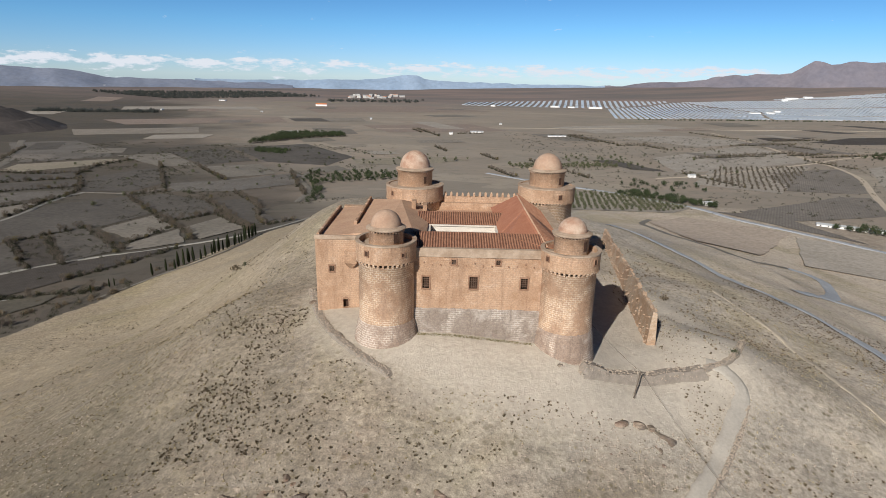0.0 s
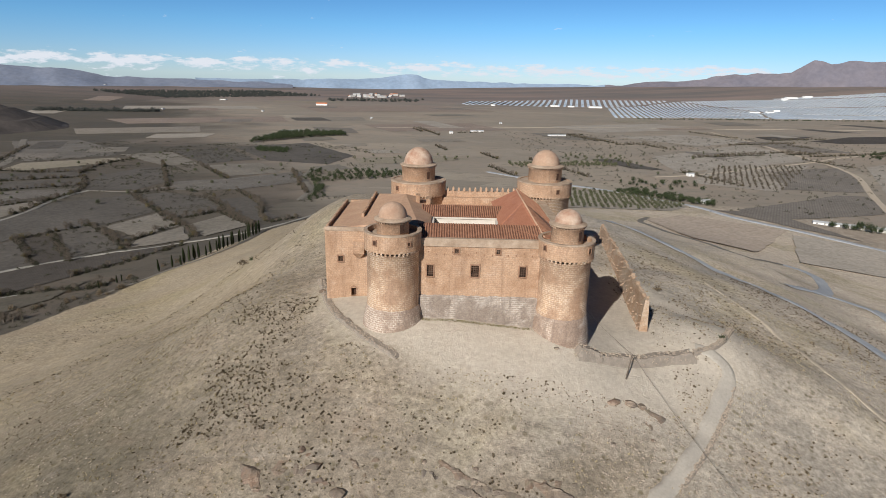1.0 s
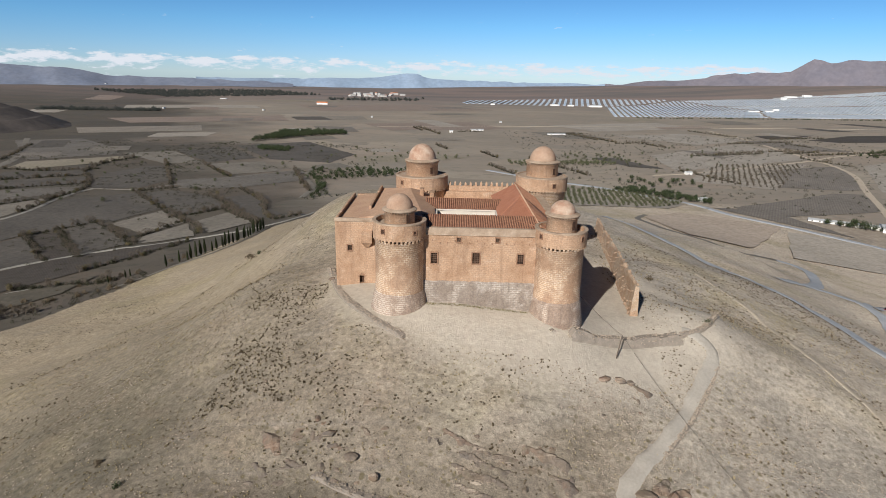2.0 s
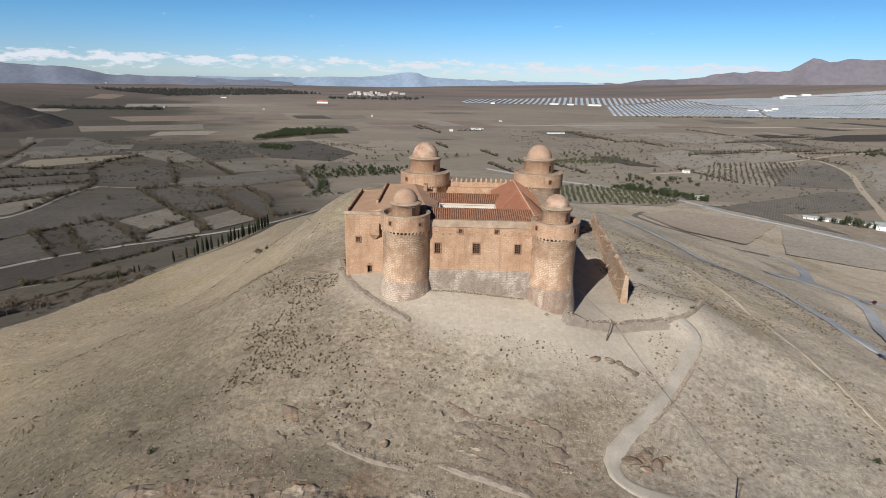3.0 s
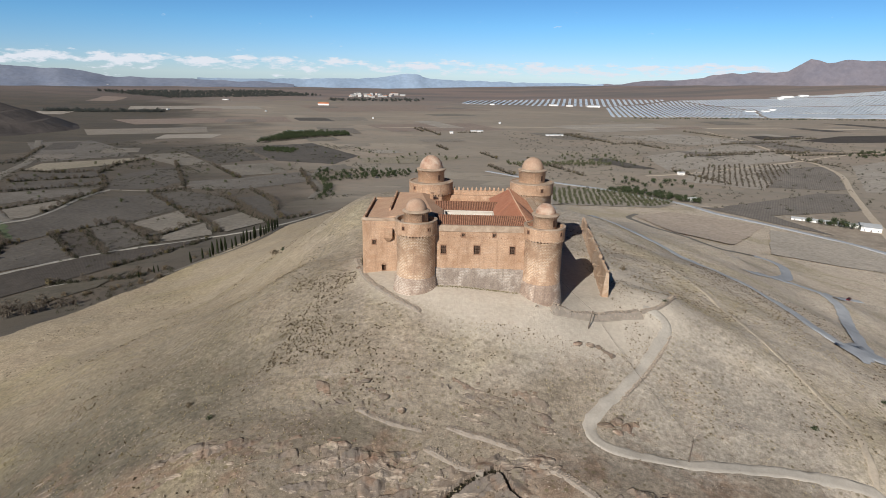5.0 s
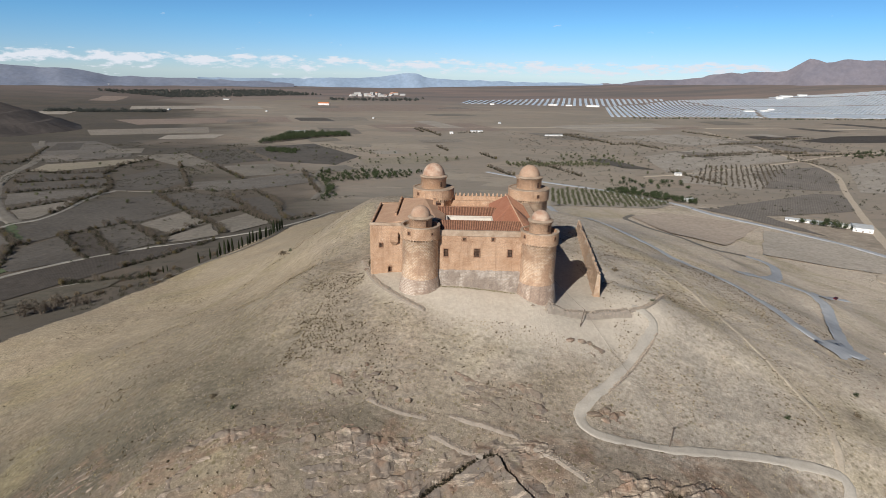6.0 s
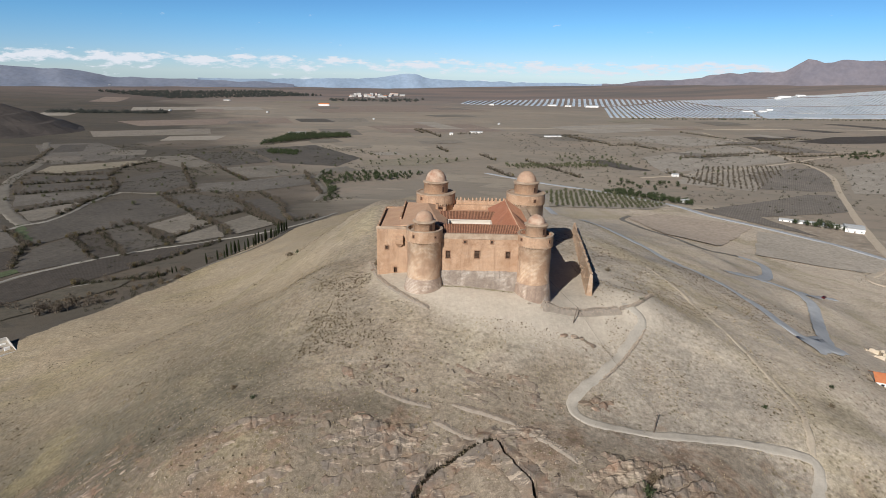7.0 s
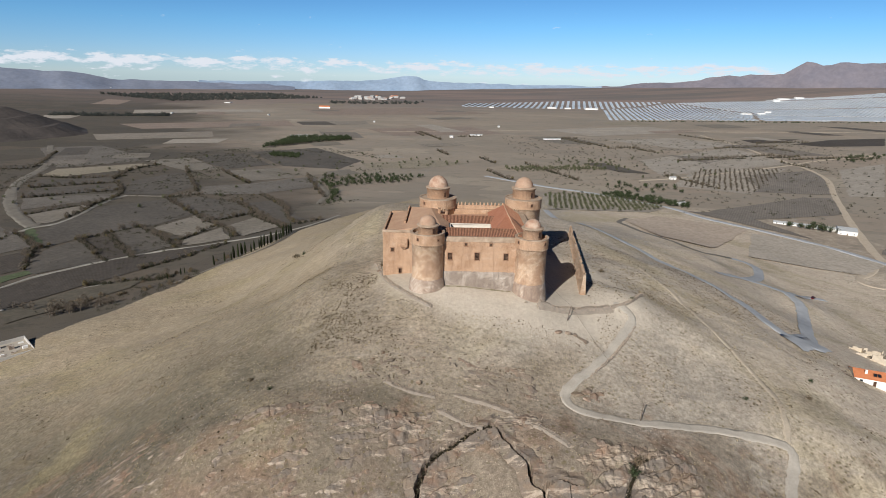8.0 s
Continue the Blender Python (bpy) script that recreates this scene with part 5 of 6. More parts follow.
tagged(new("overhead_cable", crv), "thin sagging black overhead cable", "cable")


# ---- far hills ----
def mountain_range(crest, foot, depth, mat, label, rough, seed):
    """A range of hills along a line: crest, broken spurs and a foot that runs out into the plain."""
    line = smooth_line(crest, 35.0)
    n, m = len(line), 9
    v = np.zeros((n, m, 3))
    out = line[:, :2] / np.linalg.norm(line[:, :2], axis=1)[:, None]
    for k in range(m):
        f = k / (m - 1)
        q = line[:, :2] - out * depth * (1 - f)
        relief = vnoise(q[:, 0] + seed, q[:, 1], 260) * 0.22 + vnoise(q[:, 0], q[:, 1] + seed, 90) * 0.1
        v[:, k, :2] = q
        v[:, k, 2] = foot + (line[:, 2] - foot) * np.clip(f ** 1.3 + relief * f * (1.15 - f) * 2, 0, 1.1) + rough * vnoise(q[:, 0], q[:, 1], 60) * f
    i = np.arange(n * m).reshape(n, m)
    f = np.stack([i[:-1, :-1], i[1:, :-1], i[1:, 1:], i[:-1, 1:]], -1).reshape(-1, 4)
    me = bpy.data.meshes.new("mountain_range")
    me.from_pydata(v.reshape(-1, 3).tolist(), [], f.tolist())
    me.materials.append(mat)
    for p in me.polygons:
        p.use_smooth = True
    return tagged(new("mountain_range", me), label, "mountains", kind="structure")


# distance haze is mixed into these hillside colours as blue and grey
HAZY_BLUE_HILL = varied("haze_tinted_blue_hillside", (0.17, 0.20, 0.27), (0.22, 0.245, 0.31), 0.004, 8, strength=0.2, dist=4.0)
HAZY_PALE_HILL = varied("haze_tinted_pale_hillside", (0.24, 0.32, 0.43), (0.28, 0.36, 0.47), 0.004, 8, strength=0.1, dist=3.0)
HAZY_BROWN_HILL = varied("haze_tinted_brown_hillside", (0.15, 0.145, 0.175), (0.20, 0.18, 0.20), 0.004, 8, strength=0.2, dist=4.0)
mountain_range([(-3300, 3300, 80), (-2839, 3650, 75), (-2650, 3790, 62), (-2480, 3900, 40), (-2321, 3996, 12), (-2000, 4160, 2), (-1660, 4310, -2), (-1200, 4450, -20)], -100, 450, HAZY_BLUE_HILL, "long brown hills beyond the plain, coloured with blue haze", 6, 3)
mountain_range([(-1900, 4350, 5), (-1280, 4550, 18), (-864, 4640, 24), (-560, 4690, 32), (-400, 4700, 68), (-270, 4705, 70), (-160, 4710, 30), (200, 4720, 20), (700, 4680, 22), (1200, 4560, 25)], -100, 300, HAZY_PALE_HILL, "faint mountains on the horizon, coloured with pale blue haze", 5, 8)
mountain_range([(900, 4700, 10), (1292, 4532, 28), (1600, 4406, 62), (1860, 4300, 92), (2150, 4160, 122), (2330, 4060, 142), (2430, 3990, 205), (2520, 3950, 178), (2600, 3900, 216), (2700, 3840, 204), (2850, 3760, 200), (3300, 3400, 215)], -40, 260, HAZY_BROWN_HILL, "bare mountains with twin rounded peaks, coloured with purplish haze", 8, 5)


def spoil_heap():
    bm = bmesh.new()
    prev = None
    for k, (r, z) in enumerate([(265, -2), (246, 4), (205, 22), (197, 23), (150, 43), (142, 44), (100, 61), (40, 64), (1, 64)]):
        ring = []
        for i in range(60):
            a = 2 * math.pi * i / 60
            rr = r * (1 + 0.05 * math.sin(3 * a + 1) + 0.03 * math.sin(9 * a + k))
            ring.append(bm.verts.new((-1194 + rr * 1.05 * math.cos(a), 1300 + rr * math.sin(a), -84 + z * (1 + 0.05 * math.sin(5 * a)))))
        if prev:
            for i in range(60):
                bm.faces.new((prev[i], prev[(i + 1) % 60], ring[(i + 1) % 60], ring[i]))
        prev = ring
    tagged(add("spoil_heap", bm, varied("dark_mine_waste", (0.06, 0.053, 0.05), (0.10, 0.085, 0.077), 0.02, 6, strength=0.6, dist=2.0)), "dark terraced mine spoil heap on the plain", "hill", kind="structure")


spoil_heap()


# ---- fields and tracks of the plain ----
def farmland(name, a, b, rows=0.0, turn=0.0, stripe=(0.1, 0.08, 0.06)):
    m = Mat(name, 0.95)
    p = m.pos()
    c = m.mix(m.ramp(m.noise(p, 0.02, 5, 0.65), [(0.35, 0.0), (0.65, 1.0)]), a, b)
    if rows:
        c = m.mix(m.math("MULTIPLY", m.ramp(m.wave(m.pos((1, 1, 1), turn), rows, 0.6), [(0.35, 0.0), (0.7, 1.0)]), 0.5), c, stripe)
    f = m.noise(p, 0.25, 6, 0.75)
    return m.done(m.muted(m.mix(0.6, c, m.ramp(f, [(0.25, 0.2), (0.75, 0.8)]), "OVERLAY"), 0.72), f, 0.6, 0.3)


PLOUGH = farmland("ploughed_grey_brown", (0.092, 0.08, 0.066), (0.13, 0.112, 0.091), 0.35, 40)
PLOUGH_DARK = farmland("ploughed_dark_brown", (0.06, 0.048, 0.038), (0.082, 0.066, 0.052), 0.35, -30)
FALLOW = farmland("fallow_tan", (0.18, 0.155, 0.115), (0.23, 0.195, 0.15))
STUBBLE = farmland("stubble_straw", (0.25, 0.21, 0.135), (0.30, 0.25, 0.165), 0.2, 15, (0.26, 0.21, 0.13))
ORANGE_SOIL = farmland("bare_orange_soil", (0.44, 0.325, 0.22), (0.48, 0.365, 0.255))
RED_SOIL = farmland("reddish_soil", (0.27, 0.19, 0.14), (0.31, 0.225, 0.165), 0.06, 20, (0.2, 0.14, 0.1))
VINEYARD = farmland("vineyard_rows", (0.28, 0.23, 0.175), (0.32, 0.265, 0.20), 0.028, 62, (0.10, 0.09, 0.065))
CROP = farmland("young_green_crop", (0.07, 0.10, 0.035), (0.10, 0.13, 0.05))
PLOUGH_GREY = farmland("ploughed_pale_grey", (0.15, 0.132, 0.108), (0.20, 0.175, 0.142), 0.3, 15)
for pts, mat, label in (
    ([(-319, 292), (-302, 326), (-275, 356), (-239, 377), (-195, 389), (-216, 358), (-237, 328), (-267, 286), (-288, 252)], PLOUGH_DARK, "dark ploughed field between hedges"),
    ([(-352, 384), (-343, 417), (-293, 365), (-282, 355), (-316, 323), (-331, 332)], PLOUGH, "grey-brown ploughed field"),
    ([(-343, 421), (-322, 432), (-267, 367), (-280, 355)], PLOUGH_DARK, "dark ploughed field between hedges"),
    ([(-325, 445), (-312, 466), (-242, 391), (-264, 365)], PLOUGH, "grey-brown ploughed field"),
    ([(-295, 460), (-275, 509), (-228, 456), (-245, 420)], FALLOW, "pale tan fallow field"),
    ([(-242, 411), (-224, 451), (-196, 401), (-234, 390)], FALLOW, "pale tan fallow field"),
    ([(-401, 470), (-405, 559), (-350, 601), (-280, 517), (-300, 467), (-329, 449), (-347, 425), (-356, 396), (-403, 444)], PLOUGH, "grey-brown ploughed field"),
    ([(-460, 514), (-430, 567), (-415, 565), (-412, 484), (-422, 476)], FALLOW, "pale tan fallow field"),
    ([(-484, 538), (-424, 600), (-432, 638), (-525, 597)], PLOUGH_GREY, "grey-brown ploughed field"),
    ([(-530, 607), (-443, 661), (-469, 701), (-559, 660)], PLOUGH, "grey-brown ploughed field"),
    ([(-567, 671), (-474, 714), (-488, 750), (-594, 727)], PLOUGH, "grey-brown ploughed field"),
    ([(-613, 754), (-632, 818), (-532, 888), (-504, 878), (-515, 829), (-578, 753)], STUBBLE, "straw-yellow stubble field"),
    ([(-419, 628), (-460, 724), (-436, 790), (-417, 802), (-351, 689), (-360, 629)], PLOUGH, "grey-brown ploughed field"),
    ([(-360, 825), (-290, 862), (-235, 767), (-290, 733)], FALLOW, "pale tan fallow field"),
    ([(-344, 685), (-286, 709), (-207, 780), (-176, 694), (-244, 632), (-315, 629)], PLOUGH_GREY, "grey-brown ploughed field"),
    ([(-344, 601), (-317, 615), (-255, 578), (-218, 518), (-249, 479), (-279, 523)], PLOUGH, "grey-brown ploughed field"),
    ([(-243, 571), (-216, 586), (-146, 464), (-150, 443), (-170, 459)], PLOUGH, "grey-brown ploughed field"),
    ([(-222, 455), (-204, 491), (-160, 434), (-186, 407)], FALLOW, "pale tan fallow field"),
    ([(-338, 317), (-328, 333), (-319, 326), (-328, 304)], CROP, "young green crop"),
    ([(-422, 456), (-418, 465), (-368, 410), (-373, 402)], CROP, "young green crop"),
    ([(-451, 464), (-416, 438), (-371, 396), (-383, 375)], PLOUGH_GREY, "grey-brown ploughed field"),
    ([(-377, 367), (-363, 387), (-334, 337), (-342, 322)], PLOUGH_DARK, "dark ploughed field between hedges"),
    ([(-677, 872), (-838, 1074), (-743, 1129), (-594, 987), (-545, 913), (-642, 834)], PLOUGH_GREY, "grey-brown ploughed field"),
    ([(-547, 926), (-476, 962), (-377, 841), (-423, 819), (-504, 890)], FALLOW, "pale tan fallow field"),
    ([(-483, 976), (-408, 1036), (-311, 899), (-368, 842)], PLOUGH, "grey-brown ploughed field"),
    ([(-159, 931), (-40, 1002), (35, 959), (-55, 883), (-141, 878)], STUBBLE, "straw-yellow stubble field"),
    ([(-404, 1056), (-292, 1160), (-164, 968), (-186, 860), (-288, 888)], PLOUGH, "grey-brown ploughed field"),
    ([(-889, 1339), (-645, 1470), (-585, 1331), (-814, 1230)], VINEYARD, "vineyard in pale rows"),
    ([(-203, 828), (-172, 862), (-141, 816), (-173, 789)], FALLOW, "pale tan fallow field"),
):
    field(pts, mat, label)
OLIVE_LAND = farmland("rough_olive_brown", (0.085, 0.072, 0.05), (0.13, 0.108, 0.072))
SLOPE_SOIL = farmland("bare_slope_soil", (0.40, 0.335, 0.25), (0.46, 0.385, 0.295))
TAN_LAND = farmland("fallow_tan_plain", (0.31, 0.265, 0.205), (0.38, 0.325, 0.255))
BROWN_LAND = farmland("brown_tilled_plain", (0.19, 0.16, 0.125), (0.25, 0.21, 0.165), 0.12, 30, (0.15, 0.125, 0.1))
for pts, mat, label in (
    ([(178, 487), (227, 530), (305, 487), (215, 372), (180, 392)], ORANGE_SOIL, "bare orange-tan soil field"),
    ([(278, 572), (336, 577), (359, 463), (323, 501)], BROWN_LAND, "dark ploughed strip beside the road"),
    ([(-264, 284), (-232, 305), (-219, 314), (-222, 284), (-238, 262), (-266, 228), (-285, 248)], OLIVE_LAND, "rough olive-brown strip at the foot of the hill"),
    ([(818, 1537), (1017, 1593), (872, 1458), (806, 1447)], PLOUGH_DARK, "dark ploughed field between hedges"),
    ([(905, 1437), (1109, 1596), (1317, 1664), (1157, 1448), (954, 1396)], PLOUGH_DARK, "dark ploughed field between hedges"),
    ([(730, 986), (888, 1083), (619, 719), (566, 716)], TAN_LAND, "tan fallow field"),
    ([(308, 582), (492, 702), (530, 700), (484, 597), (370, 554), (308, 534)], BROWN_LAND, "brown tilled field"),
    ([(492, 898), (674, 970), (622, 857), (550, 731), (523, 727), (438, 736)], BROWN_LAND, "brown tilled field"),
    ([(376, 1054), (685, 1324), (687, 1065), (525, 965), (352, 861)], TAN_LAND, "tan fallow field"),
    ([(470, 1156), (605, 1132), (503, 1034)], BROWN_LAND, "dark ploughed field"),
    ([(447, 954), (629, 984), (426, 712), (333, 762)], TAN_LAND, "orchard ground of grey-brown soil"),
    ([(121, 655), (199, 669), (262, 593), (225, 550), (107, 535)], TAN_LAND, "orchard ground of tan soil"),
    ([(-700, 2600), (-100, 2900), (200, 2500), (-500, 2200)], RED_SOIL, "reddish bare field"),
    ([(-250, 1650), (60, 1800), (160, 1560), (-150, 1450)], RED_SOIL, "reddish bare field"),
    ([(300, 1750), (700, 1950), (760, 1750), (400, 1560)], TAN_LAND, "tan fallow field"),
    ([(-1000, 1650), (-560, 1900), (-480, 1700), (-850, 1500)], RED_SOIL, "reddish bare field"),
    ([(-1300, 2300), (-850, 2500), (-760, 2300), (-1200, 2100)], TAN_LAND, "tan fallow field"),
    ([(-520, 1880), (-300, 1960), (-260, 1800), (-470, 1740)], VINEYARD, "orchard in pale rows"),
    ([(420, 1450), (640, 1560), (740, 1380), (560, 1270)], TAN_LAND, "tan fallow field"),
    ([(395, 420), (445, 478), (520, 560), (600, 480), (470, 360)], BROWN_LAND, "brown ploughed field"),
    ([(330, 350), (372, 385), (348, 440), (300, 470), (240, 360)], SLOPE_SOIL, "tan fallow slope"),
):
    field(pts, mat, label, 0.35)

rf = random.Random(123)
FAR_LAND = [FALLOW, TAN_LAND, BROWN_LAND, RED_SOIL, TAN_LAND, STUBBLE, PLOUGH, BROWN_LAND, VINEYARD, FALLOW]
taken = []
for k in range(150):
    d = 900 + 2600 * rf.random() ** 0.8
    a = radians(rf.uniform(-38, 38))
    x, y = d * math.sin(a), d * math.cos(a)
    w, h = rf.uniform(0.03, 0.085) * d, rf.uniform(0.05, 0.16) * d
    if y < 850 or (x > 50 and y > 2150 and x < 3000) or any(math.hypot(x - q[0], y - q[1]) < 0.75 * (max(w, h) + q[2]) for q in taken) or math.hypot(x + 1194, y - 1300) < 420:
        continue
    taken.append((x, y, max(w, h)))
    t = radians(24 + rf.choice((0, 0, 90)) + rf.uniform(-8, 8))
    c, s = math.cos(t), math.sin(t)
    corner = [(x + u * w * c - v * h * s, y + u * w * s + v * h * c) for u, v in ((-0.5, -0.5 + rf.uniform(0, 0.2)), (0.5, -0.5), (0.5, 0.5 - rf.uniform(0, 0.2)), (-0.5, 0.5))]
    field(corner, FAR_LAND[k % len(FAR_LAND)], "far parcel of dry farmland", 0.5)

strip("road", [(57, 816), (133, 728), (193, 677), (231, 626), (266, 585), (283, 533), (317, 489), (348, 446), (363, 420), (373, 394), (392, 350), (430, 300)], 7.0, ASPHALT, "straight pale main road across the plain", "road", 0.5, 6.0, 0.05, 3.0)
strip("road", [(373, 394), (340, 358), (318, 340), (312, 324), (327, 318), (350, 316)], 5.0, DIRT, "looping dirt side road", "road", 0.4, 4.0)
strip("track", [(758, 1658), (739, 1407), (702, 1200), (687, 1065), (672, 980), (627, 858), (543, 710), (456, 551), (400, 442), (374, 387)], 7.0, DIRT, "pale farm track", "road", 0.4, 8.0, 0.15, 3.0)
strip("track", [(296, 806), (373, 842), (508, 930), (673, 1041), (775, 1116), (1010, 1245)], 5.0, DIRT, "pale farm track", "road", 0.4, 8.0, 0.15, 3.0)
strip("track", [(-335, 262), (-327, 280), (-320, 293), (-314, 314), (-303, 328), (-291, 344), (-276, 357), (-259, 369), (-240, 379), (-218, 384), (-196, 391), (-177, 394), (-158, 399), (-130, 420), (-112, 470)], 2.9, PALE_LANE, "pale country lane between the fields", "road", 0.4, 4.0, 0.08, 2.0)
strip("track", [(-419, 444), (-416, 463), (-404, 479), (-405, 517), (-414, 562), (-416, 600), (-412, 625)], 4.2, PALE_LANE, "pale farm track", "road", 0.35, 6.0, 0.15, 3.0)
strip("track", [(-412, 625), (-356, 622), (-328, 656), (-284, 704), (-207, 786)], 3.0, LANE, "narrow farm track between the fields", "road", 0.35, 6.0, 0.15, 3.0)
strip("track", [(-841, 1113), (-682, 871), (-618, 724), (-568, 636), (-510, 557), (-461, 504), (-419, 465)], 11.0, LANE, "broad pale dry wash", "road", 0.3, 6.0, 0.2, 3.0)
strip("track", [(-287, 251), (-275, 259), (-265, 272), (-257, 290), (-245, 299)], 2.2, PALE_LANE, "pale farm track", "road", 0.3, 4.0, 0.2, 2.0)
strip("track", [(-153, 560), (-160, 640), (-187, 718), (-196, 798), (-170, 860)], 6.0, LANE, "winding dry stream bed", "road", 0.3, 6.0, 0.25, 3.0)
strip("track", [(-193, 282), (-181, 300), (-167, 317), (-150, 330), (-140, 355), (-136, 400)], 1.6, LANE, "narrow path along the foot of the hill", "path", 0.15, 3.0, 0.2, 1.5)
strip("track", [(-200, 1560), (0, 1620), (250, 1690), (600, 1760), (1100, 1830), (1900, 1950)], 6.0, DIRT, "long pale farm track", "road", 0.5, 20.0, 0.2, 5.0)


# ---- trees ----
LEAFY = crown_template(3, 22, 9, 0.16, 0.46, 0.36, 0.72, True)
TWIGGY = crown_template(4, 20, 5, 0.12, 0.46, 0.42, 0.72, True, 3)
BUSHY = crown_template(6, 16, 9, 0.2, 0.5, 0.32, 0.34, False)


def along(pts, gap, spread, seed):
    line = smooth_line(pts, gap)
    r = np.random.RandomState(seed)
    k = r.rand(len(line)) < 0.85
    return (line + r.normal(0, spread, line.shape))[k]


HEDGES = [[(-322, 432), (-290, 394), (-260, 359)], [(-312, 466), (-275, 430), (-237, 388)], [(-351, 604), (-278, 517), (-218, 447), (-195, 409)], [(-344, 421), (-316, 392), (-281, 353)], [(-245, 412), (-239, 433), (-233, 457)], [(-252, 477), (-230, 496), (-212, 514)], [(-255, 581), (-204, 507), (-156, 424)], [(-464, 517), (-443, 546), (-419, 571)], [(-468, 705), (-431, 646), (-418, 603), (-419, 571), (-409, 504)], [(-430, 836), (-332, 648)], [(-366, 824), (-287, 714)], [(-366, 392), (-332, 332)]]
HEDGES += [[(-243, 628), (-193, 552), (-152, 449), (-128, 453)], [(-237, 328), (-214, 354), (-193, 384)], [(-473, 714), (-521, 688), (-566, 663)], [(-442, 657), (-489, 628), (-527, 600)], [(-611, 750), (-546, 741), (-489, 765)], [(-344, 421), (-326, 445), (-312, 466)], [(-416, 418), (-415, 438), (-361, 392), (-356, 399)], [(-260, 295), (-234, 299), (-202, 301)], [(-220, 785), (-180, 670), (-155, 605)], [(-502, 878), (-513, 817), (-493, 735)], [(-323, 629), (-351, 611)], [(-219, 516), (-176, 456), (-156, 427)], [(-713, 805), (-680, 834), (-761, 1011)]]
rh = random.Random(77)
for k in range(26):
    x, y, span = rh.uniform(-100, 900), rh.uniform(720, 1500), rh.uniform(60, 220)
    dx, dy = (0.93, 0.35) if k % 2 else (-0.3, 0.95)
    HEDGES.append([(x, y), (x + dx * span * 0.5, y + dy * span * 0.5), (x + dx * span, y + dy * span)])
scatter("hedgerow_trees", np.vstack([along(h, 4.6, 1.5, 30 + k) for k, h in enumerate(HEDGES)]), TWIGGY, [BARK, BARE], 2.4, 5.6, 9, "leafless grey-brown hedgerow trees between the fields", "trees")
scatter("hedgerow_bushes", np.vstack([along(h, 2.6, 1.3, 60 + k) for k, h in enumerate(HEDGES)]), BUSHY, [BARK, HEDGE], 1.2, 3.6, 10, "low olive-green hedgerow bushes", "bushes")
scatter("autumn_bushes", np.vstack([along(h, 26, 2.0, 90 + k) for k, h in enumerate(HEDGES)]), LEAFY, [BARK, RUSTY], 2.0, 4.5, 11, "yellow-brown autumn bushes along the hedges", "bushes")
scatter("stream_thicket", np.vstack([along([(-140, 560), (-150, 640), (-178, 718), (-186, 798)], 4, 4, 5), fill([(-170, 680), (-60, 740), (-40, 800), (-150, 790)], 9, 4, 6)]), LEAFY, [BARK, PINE], 2.5, 6.0, 12, "green thicket along the dry stream", "trees")
scatter("foot_of_hill_trees", np.vstack([along([(-246, 238), (-233, 249), (-214, 255)], 1.6, 2.8, 7), along([(-310, 240), (-285, 247), (-262, 256)], 8, 5, 8)]), TWIGGY, [BARK, BARE], 3.0, 7.5, 13, "bare pale poplars and brush at the foot of the hill", "trees")
scatter("roadside_brush", np.vstack([along([(-250, 262), (-225, 270), (-200, 281), (-184, 291)], 3.0, 2.2, 9), along([(-225, 292), (-204, 305), (-188, 318), (-175, 333)], 5, 2.0, 91)]), BUSHY, [BARK, THYME], 1.5, 3.4, 14, "dark scrub along the path below the hill", "bushes")
ORCHARD = [(121, 652), (196, 664), (258, 592), (224, 552), (112, 538)]
scatter("olive_orchard", fill(ORCHARD, 8.5, 0.6, 7, 35), LEAFY, [BARK, OLIVE], 3.2, 4.4, 15, "olive trees planted in even rows", "trees")
scatter("olive_orchard", fill([(450, 945), (620, 975), (430, 716), (345, 762)], 11, 1.0, 8, 20), LEAFY, [BARK, BARE], 2.6, 3.8, 16, "young bare almond trees in rows", "trees")
scatter("olive_orchard", np.vstack([fill([(90, 905), (250, 945), (280, 915), (110, 870)], 9, 0.8, 9, 12), fill([(190, 1030), (330, 1080), (320, 900), (220, 880)], 21, 8, 10)]), LEAFY, [BARK, OLIVE], 3.2, 5.5, 17, "olive trees in rows and groups", "trees")
scatter("roadside_trees", np.vstack([fill([(225, 680), (300, 620), (285, 590), (240, 625), (190, 668)], 7, 3, 11), along([(215, 655), (240, 632), (268, 600)], 5, 2, 12), fill([(215, 760), (330, 770), (330, 700), (250, 690)], 17, 7, 13)]), LEAFY, [BARK, PINE], 3.5, 6.5, 18, "dark green trees beside the main road", "trees")
scatter("farm_trees", np.vstack([along([(364, 520), (385, 508), (402, 497)], 3.0, 2.0, 14), along([(845, 1110), (900, 1180), (1000, 1230)], 8, 8, 15), fill([(760, 1100), (900, 1200), (960, 1180), (830, 1080)], 26, 10, 16)]), LEAFY, [BARK, PINE], 3.5, 7.5, 19, "dark trees beside the farm buildings", "trees")
scatter("pine_plantation", fill([(-400, 1130), (-362, 1190), (-316, 1262), (-240, 1325), (-262, 1375), (-392, 1345)], 9.5, 1.8, 17, 28), LEAFY, [BARK, PINE], 6.0, 10.0, 20, "dark pine plantation in rows", "trees")
scatter("pine_plantation", fill([(-350, 1010), (-285, 985), (-300, 1050), (-360, 1060)], 8, 2.0, 18, 28), BUSHY, [BARK, PINE], 4.0, 7.0, 21, "low dark young pines", "trees")
